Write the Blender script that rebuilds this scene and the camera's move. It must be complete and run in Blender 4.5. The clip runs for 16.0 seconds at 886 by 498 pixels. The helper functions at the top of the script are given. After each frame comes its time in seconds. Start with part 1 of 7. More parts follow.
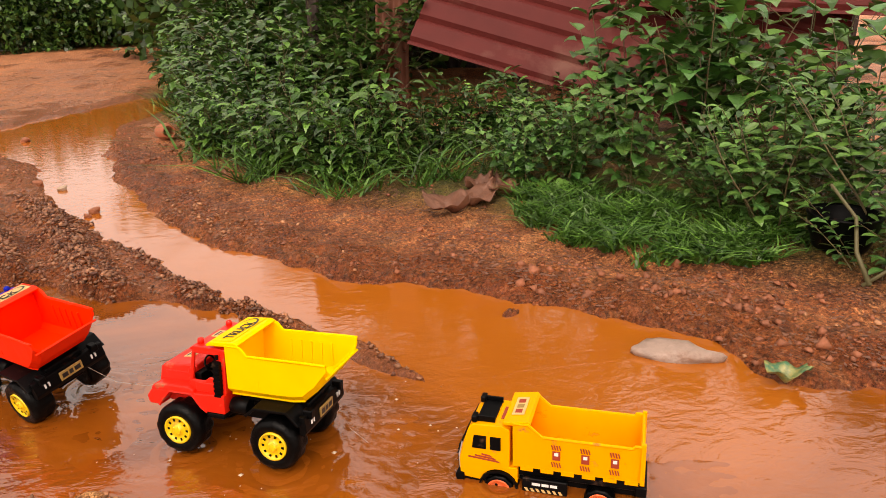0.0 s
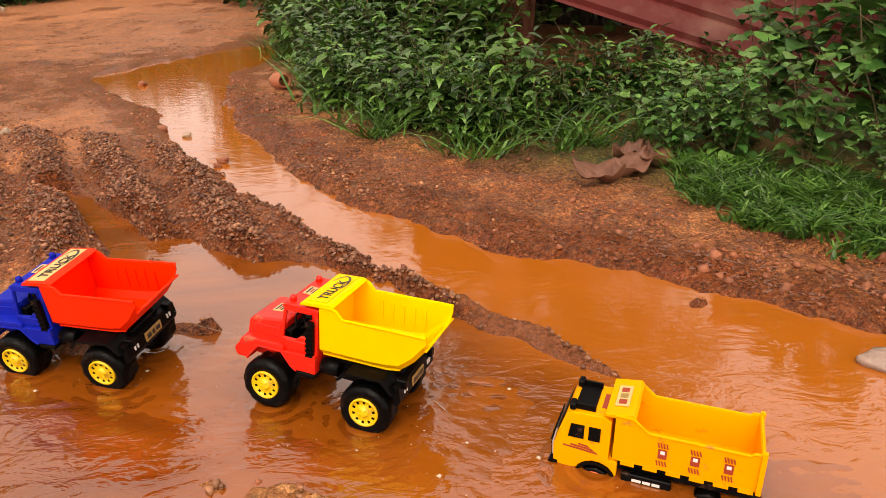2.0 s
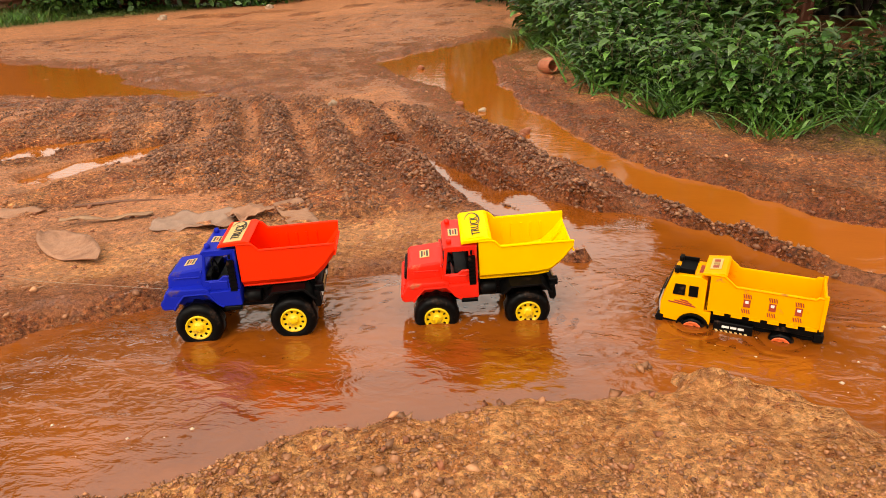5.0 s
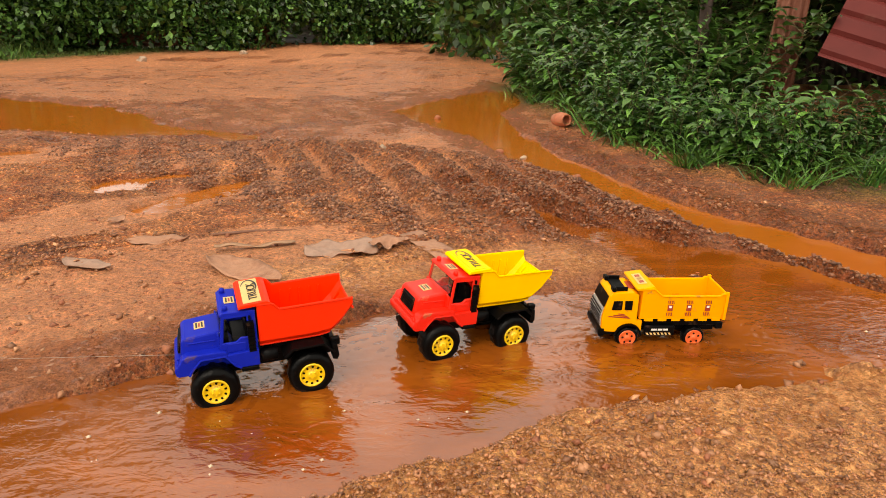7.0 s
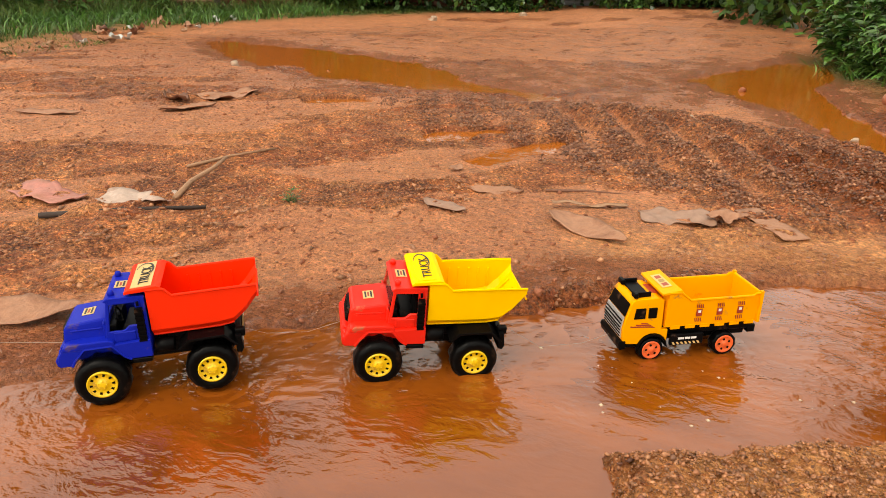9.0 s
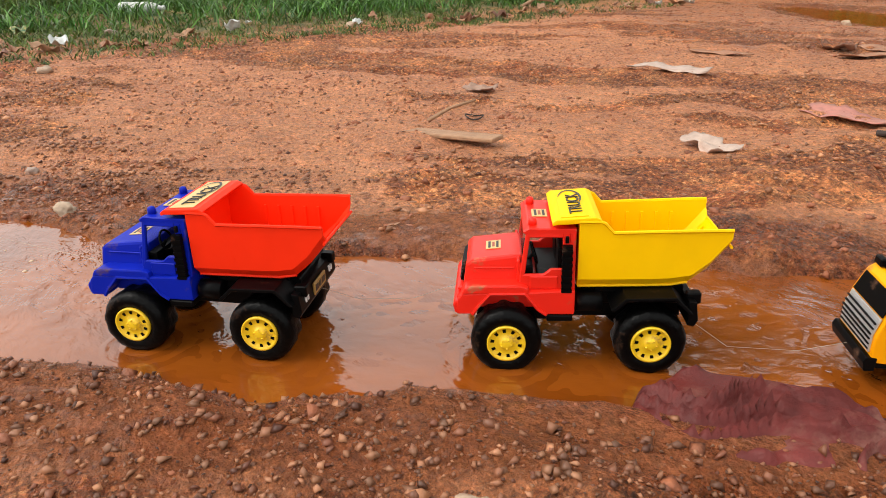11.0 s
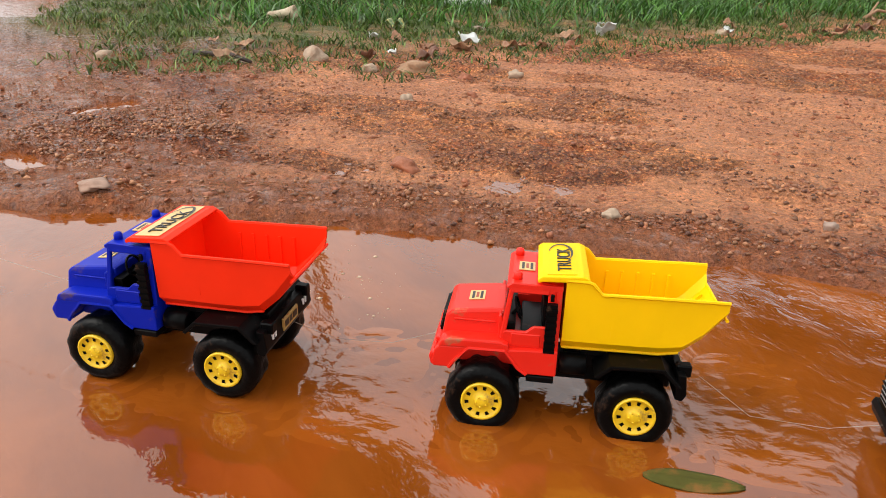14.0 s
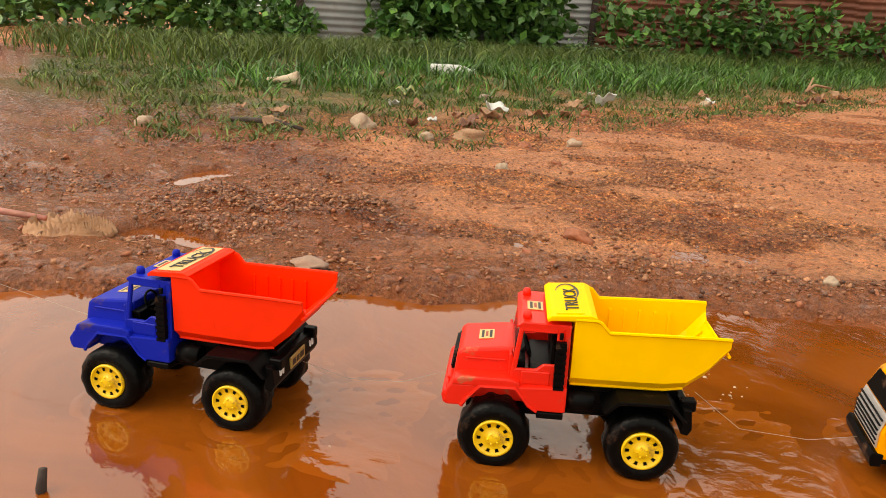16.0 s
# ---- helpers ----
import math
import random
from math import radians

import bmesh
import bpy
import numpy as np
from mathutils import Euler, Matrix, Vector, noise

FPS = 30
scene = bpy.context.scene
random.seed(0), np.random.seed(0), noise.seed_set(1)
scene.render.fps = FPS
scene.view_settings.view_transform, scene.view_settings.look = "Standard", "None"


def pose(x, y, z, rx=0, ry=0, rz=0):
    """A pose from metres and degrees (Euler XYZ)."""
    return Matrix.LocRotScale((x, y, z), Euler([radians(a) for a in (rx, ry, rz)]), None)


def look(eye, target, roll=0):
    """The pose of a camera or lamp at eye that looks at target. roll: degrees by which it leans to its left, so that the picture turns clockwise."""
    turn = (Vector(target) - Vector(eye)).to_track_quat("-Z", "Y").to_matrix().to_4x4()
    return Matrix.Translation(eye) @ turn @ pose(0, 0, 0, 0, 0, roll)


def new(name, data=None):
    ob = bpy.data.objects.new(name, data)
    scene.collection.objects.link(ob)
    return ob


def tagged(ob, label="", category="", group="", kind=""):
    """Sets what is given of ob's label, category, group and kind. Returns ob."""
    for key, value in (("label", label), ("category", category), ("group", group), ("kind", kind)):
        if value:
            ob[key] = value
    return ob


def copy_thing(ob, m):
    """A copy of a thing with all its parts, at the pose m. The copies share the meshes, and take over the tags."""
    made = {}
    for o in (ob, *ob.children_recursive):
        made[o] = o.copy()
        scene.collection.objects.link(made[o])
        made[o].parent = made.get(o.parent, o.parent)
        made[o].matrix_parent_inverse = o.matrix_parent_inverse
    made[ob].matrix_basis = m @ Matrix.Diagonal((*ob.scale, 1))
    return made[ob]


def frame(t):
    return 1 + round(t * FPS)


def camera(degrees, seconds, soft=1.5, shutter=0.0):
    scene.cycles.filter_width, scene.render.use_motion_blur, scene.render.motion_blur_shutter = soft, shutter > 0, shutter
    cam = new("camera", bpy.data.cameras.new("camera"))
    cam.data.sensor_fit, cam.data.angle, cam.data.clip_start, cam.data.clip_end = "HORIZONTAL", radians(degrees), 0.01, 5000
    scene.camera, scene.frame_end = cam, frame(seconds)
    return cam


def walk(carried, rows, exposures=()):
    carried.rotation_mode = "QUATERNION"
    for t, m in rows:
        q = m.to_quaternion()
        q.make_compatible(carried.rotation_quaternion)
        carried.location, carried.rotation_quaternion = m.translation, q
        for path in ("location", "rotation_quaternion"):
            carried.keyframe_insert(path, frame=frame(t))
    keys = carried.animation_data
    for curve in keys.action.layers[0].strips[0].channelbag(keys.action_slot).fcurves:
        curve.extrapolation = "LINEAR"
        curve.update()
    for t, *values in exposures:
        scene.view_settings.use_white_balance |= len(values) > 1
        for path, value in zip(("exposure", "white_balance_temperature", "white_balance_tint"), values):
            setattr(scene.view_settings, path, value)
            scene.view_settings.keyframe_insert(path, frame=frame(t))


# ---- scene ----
cam = camera(64.3, 16.0, soft=0.9)
PATH = [
    (0, (-0.178, -0.046, 0.668), (0.221, 1.795, -0.004), -1.2),
    (0.5, (-0.266, 0.013, 0.649), (0.146, 1.847, -0.033), -1.5),
    (1, (-0.285, 0.116, 0.654), (-0.007, 1.951, -0.093), -1.0),
    (1.5, (-0.31, 0.137, 0.635), (-0.098, 1.963, -0.153), -0.8),
    (2, (-0.373, 0.139, 0.644), (-0.17, 1.971, -0.133), 0.1),
    (2.5, (-0.438, 0.092, 0.669), (-0.264, 1.934, -0.09), 1.1),
    (3, (-0.483, 0.088, 0.65), (-0.409, 1.945, -0.089), 0.6),
    (3.5, (-0.506, 0.112, 0.673), (-0.531, 1.989, -0.017), 0.4),
    (4, (-0.581, 0.071, 0.665), (-0.759, 1.948, -0.003), 0.8),
    (4.5, (-0.687, -0.024, 0.624), (-1.017, 1.81, -0.103), 0.2),
    (4.7, (-0.702, -0.055, 0.62), (-1.025, 1.757, -0.161), -1.0),
    (6.8, (-1.22, -0.412, 0.659), (-1.361, 1.471, 0.002), 0.7),
    (7, (-1.237, -0.407, 0.662), (-1.34, 1.481, 0.012), 1.2),
    (7.5, (-1.29, -0.37, 0.655), (-1.509, 1.503, -0.013), 1.6),
    (8, (-1.385, -0.333, 0.617), (-1.865, 1.451, -0.148), 0.6),
    (8.5, (-1.419, -0.384, 0.627), (-2.032, 1.352, -0.154), 0.7),
    (9, (-1.496, -0.527, 0.662), (-2.216, 1.179, -0.091), 1.3),
    (9.5, (-1.639, -0.707, 0.631), (-2.542, 0.934, -0.072), -0.2),
    (10, (-1.907, -0.929, 0.505), (-3.086, 0.536, -0.177), -2.1),
    (10.2, (-1.999, -0.957, 0.457), (-3.299, 0.395, -0.236), -2.8),
    (12.3, (-2.796, -1.735, 0.477), (-4.437, -0.952, -0.357), 1.6),
    (12.5, (-2.854, -1.789, 0.485), (-4.513, -1.03, -0.335), 1.2),
    (13, (-2.967, -1.959, 0.515), (-4.649, -1.179, -0.233), 2.0),
    (13.5, (-3.107, -2.145, 0.527), (-4.786, -1.322, -0.183), 2.5),
    (14, (-3.292, -2.283, 0.496), (-4.949, -1.505, -0.311), 1.2),
    (14.5, (-3.393, -2.424, 0.514), (-5.091, -1.724, -0.278), -0.2),
    (15, (-3.472, -2.589, 0.511), (-5.175, -1.787, -0.165), 1.3),
    (15.5, (-3.517, -2.725, 0.472), (-5.143, -1.741, -0.151), 3.7),
    (16, (-3.639, -2.831, 0.488), (-5.211, -1.772, -0.149), 3.0),
]
# the clip's camera drifts in white balance on the way
BALANCE = [(0, 0.22, 8000, 20), (3, 0.24, 8100, 18), (4.5, 0.25, 8100, 13), (7, 0.26, 7800, 10), (8.5, 0.24, 7900, 9), (9.5, 0.22, 7200, 8), (10.2, 0.22, 7000, 7), (12.3, 0.24, 6300, 10), (13, 0.21, 6600, 10), (14.5, 0.19, 6600, 8), (15, 0.18, 7100, 8), (15.5, 0.18, 7800, 9), (16, 0.18, 7900, 9)]
walk(cam, [(t, look(eye, target, roll)) for t, eye, target, roll in PATH], BALANCE)

# ---- sky and light: a bright overcast monsoon afternoon ----
SUN_UP, SUN_TURN = 52.0, 205.0
world = bpy.data.worlds.new("overcast_sky")
scene.world = world
world.use_nodes = True
wn, wl = world.node_tree.nodes, world.node_tree.links
sky = wn.new("ShaderNodeTexSky")
sky.sky_type = "NISHITA"
sky.sun_disc = False
sky.sun_elevation, sky.sun_rotation = radians(SUN_UP), radians(SUN_TURN)
sky.air_density, sky.dust_density, sky.ozone_density = 1.6, 6.0, 1.0
grey = wn.new("ShaderNodeHueSaturation")
grey.inputs["Saturation"].default_value = 0.18
grey.inputs["Value"].default_value = 1.9
wl.new(sky.outputs[0], grey.inputs["Color"])
cloud = wn.new("ShaderNodeMix")
cloud.data_type = "RGBA"
cloud.inputs["Factor"].default_value = 0.65
cloud.inputs["B"].default_value = (9.0, 9.1, 9.3, 1)
wl.new(grey.outputs[0], cloud.inputs["A"])
wl.new(cloud.outputs["Result"], wn["Background"].inputs["Color"])
wn["Background"].inputs["Strength"].default_value = 0.15

sun_data = bpy.data.lights.new("sun", "SUN")
sun_data.energy, sun_data.angle, sun_data.color = 0.6, radians(25), (1.0, 0.95, 0.88)
sun = new("sun", sun_data)
az, el = radians(SUN_TURN), radians(SUN_UP)
sun.matrix_world = look((8 * math.sin(az) * math.cos(el), 8 * math.cos(az) * math.cos(el), 8 * math.sin(el)), (0, 0, 0))


# ---- materials ----
def material(name, base, rough=0.6, metal=0.0, ior=1.5, vary=0.15, scale=20.0, bump=0.0, bump_scale=60.0, spec=0.5, coat=0.0, dirt=None, dirt_amount=0.0, dirt_scale=9.0, island=0.0, tint=None, translucent=0.0):
    """Principled surface with two scales of colour variation, optional dirt, bump and variation from piece to piece."""
    k = 0.92 if any(w in name for w in ("plastic", "rim", "decal")) else 0.77
    base, tint, dirt = (tuple(c * k for c in q) if q else None for q in (base, tint, dirt))
    m = bpy.data.materials.new(name)
    m.use_nodes = True
    n, l = m.node_tree.nodes, m.node_tree.links
    b = n["Principled BSDF"]
    b.inputs["Roughness"].default_value, b.inputs["Metallic"].default_value = rough, metal
    b.inputs["IOR"].default_value = ior
    b.inputs["Specular IOR Level"].default_value = spec
    b.inputs["Coat Weight"].default_value = coat
    co = n.new("ShaderNodeTexCoord")
    big, fine = n.new("ShaderNodeTexNoise"), n.new("ShaderNodeTexNoise")
    for t, s, d in ((big, scale * 0.25, 5.0), (fine, scale * 2.2, 3.0)):
        t.inputs["Scale"].default_value, t.inputs["Detail"].default_value = s, d
        l.new(co.outputs["Object"], t.inputs["Vector"])
    add = n.new("ShaderNodeMath")
    add.operation = "ADD"
    l.new(big.outputs["Fac"], add.inputs[0])
    l.new(fine.outputs["Fac"], add.inputs[1])
    val = n.new("ShaderNodeMapRange")
    val.inputs["From Min"].default_value, val.inputs["From Max"].default_value = 0.6, 1.4
    val.inputs["To Min"].default_value, val.inputs["To Max"].default_value = 1 - vary, 1 + vary
    l.new(add.outputs[0], val.inputs["Value"])
    last = val.outputs[0]
    if island:
        geo = n.new("ShaderNodeNewGeometry")
        step = n.new("ShaderNodeMapRange")
        step.inputs["To Min"].default_value, step.inputs["To Max"].default_value = 1 - island, 1 + island
        l.new(geo.outputs["Random Per Island"], step.inputs["Value"])
        mul = n.new("ShaderNodeMath")
        mul.operation = "MULTIPLY"
        l.new(last, mul.inputs[0])
        l.new(step.outputs[0], mul.inputs[1])
        last = mul.outputs[0]
    hsv = n.new("ShaderNodeHueSaturation")
    hsv.inputs["Color"].default_value = (*base, 1)
    if tint:
        geo2, mx = n.new("ShaderNodeNewGeometry"), n.new("ShaderNodeMix")
        mx.data_type = "RGBA"
        mx.inputs["A"].default_value, mx.inputs["B"].default_value = (*base, 1), (*tint, 1)
        ramp = n.new("ShaderNodeMath")
        ramp.operation = "FRACT"
        mu = n.new("ShaderNodeMath")
        mu.operation = "MULTIPLY"
        mu.inputs[1].default_value = 7.31
        l.new(geo2.outputs["Random Per Island"], mu.inputs[0])
        l.new(mu.outputs[0], ramp.inputs[0])
        l.new(ramp.outputs[0], mx.inputs["Factor"])
        l.new(mx.outputs["Result"], hsv.inputs["Color"])
    l.new(last, hsv.inputs["Value"])
    out = hsv.outputs[0]
    if dirt:
        dn, dr, dm = n.new("ShaderNodeTexNoise"), n.new("ShaderNodeMapRange"), n.new("ShaderNodeMix")
        dn.inputs["Scale"].default_value, dn.inputs["Detail"].default_value, dn.inputs["Roughness"].default_value = dirt_scale, 6.0, 0.65
        l.new(co.outputs["Object"], dn.inputs["Vector"])
        dr.inputs["From Min"].default_value, dr.inputs["From Max"].default_value = 0.62 - 0.3 * dirt_amount, 0.72
        l.new(dn.outputs["Fac"], dr.inputs["Value"])
        dm.data_type = "RGBA"
        dm.inputs["B"].default_value = (*dirt, 1)
        l.new(dr.outputs[0], dm.inputs["Factor"])
        l.new(out, dm.inputs["A"])
        out = dm.outputs["Result"]
    l.new(out, b.inputs["Base Color"])
    if bump:
        bn, bp = n.new("ShaderNodeTexNoise"), n.new("ShaderNodeBump")
        bn.inputs["Scale"].default_value, bn.inputs["Detail"].default_value = bump_scale, 5.0
        l.new(co.outputs["Object"], bn.inputs["Vector"])
        bp.inputs["Strength"].default_value, bp.inputs["Distance"].default_value = bump, 0.01
        l.new(bn.outputs["Fac"], bp.inputs["Height"])
        l.new(bp.outputs[0], b.inputs["Normal"])
    if translucent:
        tr, ms = n.new("ShaderNodeBsdfTranslucent"), n.new("ShaderNodeMixShader")
        ms.inputs[0].default_value = translucent
        l.new(out, tr.inputs["Color"])
        l.new(b.outputs[0], ms.inputs[1])
        l.new(tr.outputs[0], ms.inputs[2])
        l.new(ms.outputs[0], n["Material Output"].inputs["Surface"])
    return m


MUD = (0.33, 0.135, 0.06)
blue_plastic = material("blue_plastic", (0.002, 0.014, 0.36), 0.42, spec=0.13, vary=0.06, scale=12, dirt=(0.10, 0.06, 0.08), dirt_amount=0.06, dirt_scale=30)
red_plastic = material("red_plastic", (0.80, 0.018, 0.008), 0.4, spec=0.25, vary=0.05, scale=12, coat=0.1, dirt=(0.35, 0.15, 0.07), dirt_amount=0.05, dirt_scale=30)
orange_red_plastic = material("orange_red_plastic", (0.95, 0.028, 0.004), 0.5, spec=0.16, vary=0.05, scale=12)
yellow_plastic = material("yellow_plastic", (0.98, 0.56, 0.001), 0.5, spec=0.15, vary=0.05, scale=12)
amber_plastic = material("amber_plastic", (0.97, 0.37, 0.002), 0.5, spec=0.16, vary=0.05, scale=14, dirt=(0.35, 0.15, 0.04), dirt_amount=0.05, dirt_scale=30)
rim_yellow = material("rim_yellow", (0.88, 0.55, 0.012), 0.4, vary=0.06, scale=40, dirt=(0.3, 0.14, 0.05), dirt_amount=0.15, dirt_scale=60)
rim_orange = material("rim_orange", (0.85, 0.13, 0.03), 0.4, vary=0.06, scale=40, dirt=(0.3, 0.12, 0.05), dirt_amount=0.2, dirt_scale=60)
black_plastic = material("black_plastic", (0.002, 0.002, 0.0022), 0.4, spec=0.08, vary=0.3, scale=25, dirt=(0.1, 0.05, 0.03), dirt_amount=0.08, dirt_scale=25)
tyre_rubber = material("tyre_rubber", (0.002, 0.0019, 0.0019), 0.34, spec=0.09, vary=0.35, scale=30, bump=0.15, bump_scale=160, dirt=(0.05, 0.025, 0.015), dirt_amount=0.0, dirt_scale=35)
chrome = material("silver_paint", (0.72, 0.72, 0.72), 0.32, metal=0.55, vary=0.06)
leaf_sodden = material("sodden_leaf", (0.09, 0.085, 0.016), 0.75, spec=0.15, vary=0.3, scale=20, dirt=(0.3, 0.11, 0.03), dirt_amount=0.4, dirt_scale=25)
decal_brass = material("decal_brass", (0.34, 0.21, 0.06), 0.4, vary=0.2, scale=60)
decal_cream = material("decal_cream", (0.66, 0.44, 0.17), 0.4, vary=0.06, scale=60)
decal_black = material("decal_black", (0.012, 0.011, 0.011), 0.4, vary=0.1)
decal_red = material("decal_red", (0.34, 0.04, 0.015), 0.4, vary=0.1)
decal_white = material("decal_white", (0.75, 0.73, 0.7), 0.4, vary=0.06)


def clear_plastic():
    """Thin clear sheet: mostly see-through with a faint gloss."""
    m = bpy.data.materials.new("clear_window")
    m.use_nodes = True
    n, l = m.node_tree.nodes, m.node_tree.links
    clear, gloss, mx = n.new("ShaderNodeBsdfTransparent"), n.new("ShaderNodeBsdfGlossy"), n.new("ShaderNodeMixShader")
    gloss.inputs["Roughness"].default_value = 0.08
    mx.inputs[0].default_value = 0.14
    l.new(clear.outputs[0], mx.inputs[1])
    l.new(gloss.outputs[0], mx.inputs[2])
    l.new(mx.outputs[0], n["Material Output"].inputs["Surface"])
    return m


clear_window = clear_plastic()
string_mat = material("string", (0.42, 0.34, 0.26), 0.6, vary=0.1)
leaf_weed = material("leaf_weed", (0.028, 0.095, 0.015), 0.36, spec=0.4, vary=0.25, scale=20, island=0.6, tint=(0.105, 0.235, 0.036), translucent=0.06)
leaf_broad = material("leaf_broad", (0.04, 0.14, 0.028), 0.38, spec=0.4, vary=0.25, scale=25, island=0.5, tint=(0.11, 0.24, 0.045), translucent=0.07)
leaf_small = material("leaf_small", (0.05, 0.155, 0.035), 0.38, spec=0.4, vary=0.25, scale=25, island=0.5, tint=(0.13, 0.27, 0.05), translucent=0.08)
leaf_dark = material("leaf_dark", (0.016, 0.055, 0.010), 0.38, spec=0.45, vary=0.3, scale=12, island=0.6, tint=(0.10, 0.22, 0.035), translucent=0.08)
grass_mat = material("grass_blade", (0.030, 0.110, 0.014), 0.4, spec=0.4, vary=0.3, scale=6, island=0.55, tint=(0.12, 0.27, 0.04), translucent=0.15)
verge_mat = material("verge_grass_blade", (0.055, 0.112, 0.020), 0.5, spec=0.3, vary=0.4, scale=2.5, island=0.5, tint=(0.16, 0.21, 0.045), translucent=0.12)
stem_mat = material("stem", (0.10, 0.13, 0.04), 0.6, vary=0.25, scale=30, tint=(0.16, 0.10, 0.05))
dry_leaf_mat = material("dry_leaf", (0.42, 0.20, 0.11), 0.65, vary=0.25, scale=30, bump=0.4, bump_scale=90, dirt=(0.26, 0.1, 0.045), dirt_amount=0.35, dirt_scale=22)
brown_leaf_mat = material("brown_leaf", (0.20, 0.078, 0.04), 0.6, vary=0.25, scale=30, bump=0.4, bump_scale=90)
stone_pale = material("stone_pale", (0.50, 0.36, 0.25), 0.8, vary=0.2, scale=30, bump=0.6, bump_scale=80, dirt=MUD, dirt_amount=0.4, dirt_scale=18)
stone_grey = material("stone_grey", (0.38, 0.26, 0.20), 0.5, vary=0.2, scale=24, bump=0.5, bump_scale=60, dirt=(0.2, 0.085, 0.04), dirt_amount=0.35, dirt_scale=12)
wood_old = material("weathered_wood", (0.40, 0.22, 0.12), 0.75, vary=0.3, scale=30, bump=0.6, bump_scale=70)
# dark timber; also the painted shade on the shed's iron back wall
wood_and_shade_dark = material("dark_wood", (0.05, 0.03, 0.022), 0.8, vary=0.35, scale=14, bump=0.7, bump_scale=40)
cloth_maroon = material("wet_maroon_cloth", (0.15, 0.024, 0.020), 0.5, spec=0.25, vary=0.4, scale=20, bump=0.3, bump_scale=120, dirt=(0.24, 0.10, 0.075), dirt_amount=0.15, dirt_scale=14)
cloth_tan = material("muddy_cloth", (0.45, 0.22, 0.10), 0.6, vary=0.3, scale=20, bump=0.5, bump_scale=100, dirt=(0.22, 0.09, 0.04), dirt_amount=0.3)
paper_grey = material("grey_paper", (0.38, 0.225, 0.155), 0.6, vary=0.25, scale=25, bump=0.4, bump_scale=60, dirt=(0.26, 0.11, 0.05), dirt_amount=0.5)
paper_pale = material("pale_plastic_sheet", (0.48, 0.35, 0.28), 0.45, vary=0.25, scale=25, bump=0.4, bump_scale=60, dirt=(0.30, 0.14, 0.08), dirt_amount=0.25)
paper_red = material("faded_red_wrapper", (0.52, 0.20, 0.15), 0.5, vary=0.3, scale=25, bump=0.4, bump_scale=50, dirt=MUD, dirt_amount=0.3)
white_plastic = material("white_plastic", (0.55, 0.56, 0.53), 0.35, vary=0.08, scale=15, dirt=(0.4, 0.3, 0.2), dirt_amount=0.1)
bone_mat = material("pale_bone", (0.62, 0.50, 0.34), 0.6, vary=0.2, scale=20, bump=0.3, dirt=(0.3, 0.16, 0.08), dirt_amount=0.3)
clay_mat = material("orange_clay", (0.55, 0.17, 0.08), 0.6, vary=0.2, scale=20, bump=0.3, dirt=(0.6, 0.4, 0.3), dirt_amount=0.2)
green_plastic = material("green_plastic", (0.035, 0.14, 0.06), 0.4, vary=0.3, scale=60, dirt=(0.55, 0.40, 0.10), dirt_amount=0.75, dirt_scale=45)
rust_paint = material("maroon_painted_sheet", (0.12, 0.018, 0.015), 0.55, spec=0.15, vary=0.2, scale=3, bump=0.2, bump_scale=20, dirt=(0.20, 0.08, 0.06), dirt_amount=0.2, dirt_scale=2.2)
rust_sheet = material("rusty_sheet", (0.19, 0.055, 0.027), 0.7, vary=0.35, scale=3, bump=0.3, bump_scale=25, dirt=(0.28, 0.13, 0.08), dirt_amount=0.3, dirt_scale=1.6)
zinc_sheet = material("zinc_sheet", (0.42, 0.42, 0.42), 0.5, vary=0.2, scale=3, bump=0.2, bump_scale=20, dirt=(0.30, 0.2, 0.14), dirt_amount=0.35, dirt_scale=1.5)
foam_mat = material("foam_bubble", (0.7, 0.5, 0.33), 0.15, vary=0.1, scale=40)
pebble_mat = material("laterite_pebble", (0.14, 0.042, 0.020), 0.45, spec=0.4, vary=0.25, scale=60, island=0.5, tint=(0.38, 0.17, 0.085))
pebble_tan = material("tan_pebble", (0.32, 0.12, 0.05), 0.45, spec=0.4, vary=0.25, scale=60, island=0.5, tint=(0.48, 0.22, 0.105))
clod_mat = material("mud_clod", (0.34, 0.105, 0.042), 0.6, vary=0.25, scale=50, bump=0.5, bump_scale=120, island=0.25)


# ---- the lie of the land: centre lines of water with half widths ----
STREAM = [(1.9, -0.1, 0.42), (1.2, 0.25, 0.34), (0.55, 0.62, 0.31), (0.05, 0.90, 0.25), (-0.45, 1.10, 0.245), (-0.85, 1.02, 0.235), (-1.2, 0.90, 0.245), (-1.48, 0.72, 0.265),
          (-1.75, 0.50, 0.22), (-2.10, 0.24, 0.25), (-2.50, -0.18, 0.20), (-2.92, -0.565, 0.175), (-3.14, -0.86, 0.18), (-3.36, -1.11, 0.13), (-3.665, -1.35, 0.235), (-3.845, -1.597, 0.29), (-4.105, -2.06, 0.37), (-4.33, -2.50, 0.41), (-4.58, -3.0, 0.42), (-4.9, -3.8, 0.45)]
CHANNEL = [(-1.12, 5.7, 0.08), (-1.25, 5.0, 0.26), (-1.5, 4.3, 0.36), (-1.3, 3.75, 0.24), (-1.15, 3.4, 0.15), (-0.97, 2.86, 0.13), (-0.73, 2.34, 0.11), (-0.50, 1.95, 0.08), (-0.28, 1.68, 0.115), (-0.05, 1.48, 0.14), (0.16, 1.28, 0.18), (0.42, 1.0, 0.22)]
POOL = [(-2.55, 3.2, 0.07), (-3.1, 3.35, 0.2), (-3.9, 3.68, 0.42), (-4.9, 4.05, 0.36), (-5.6, 4.4, 0.12)]
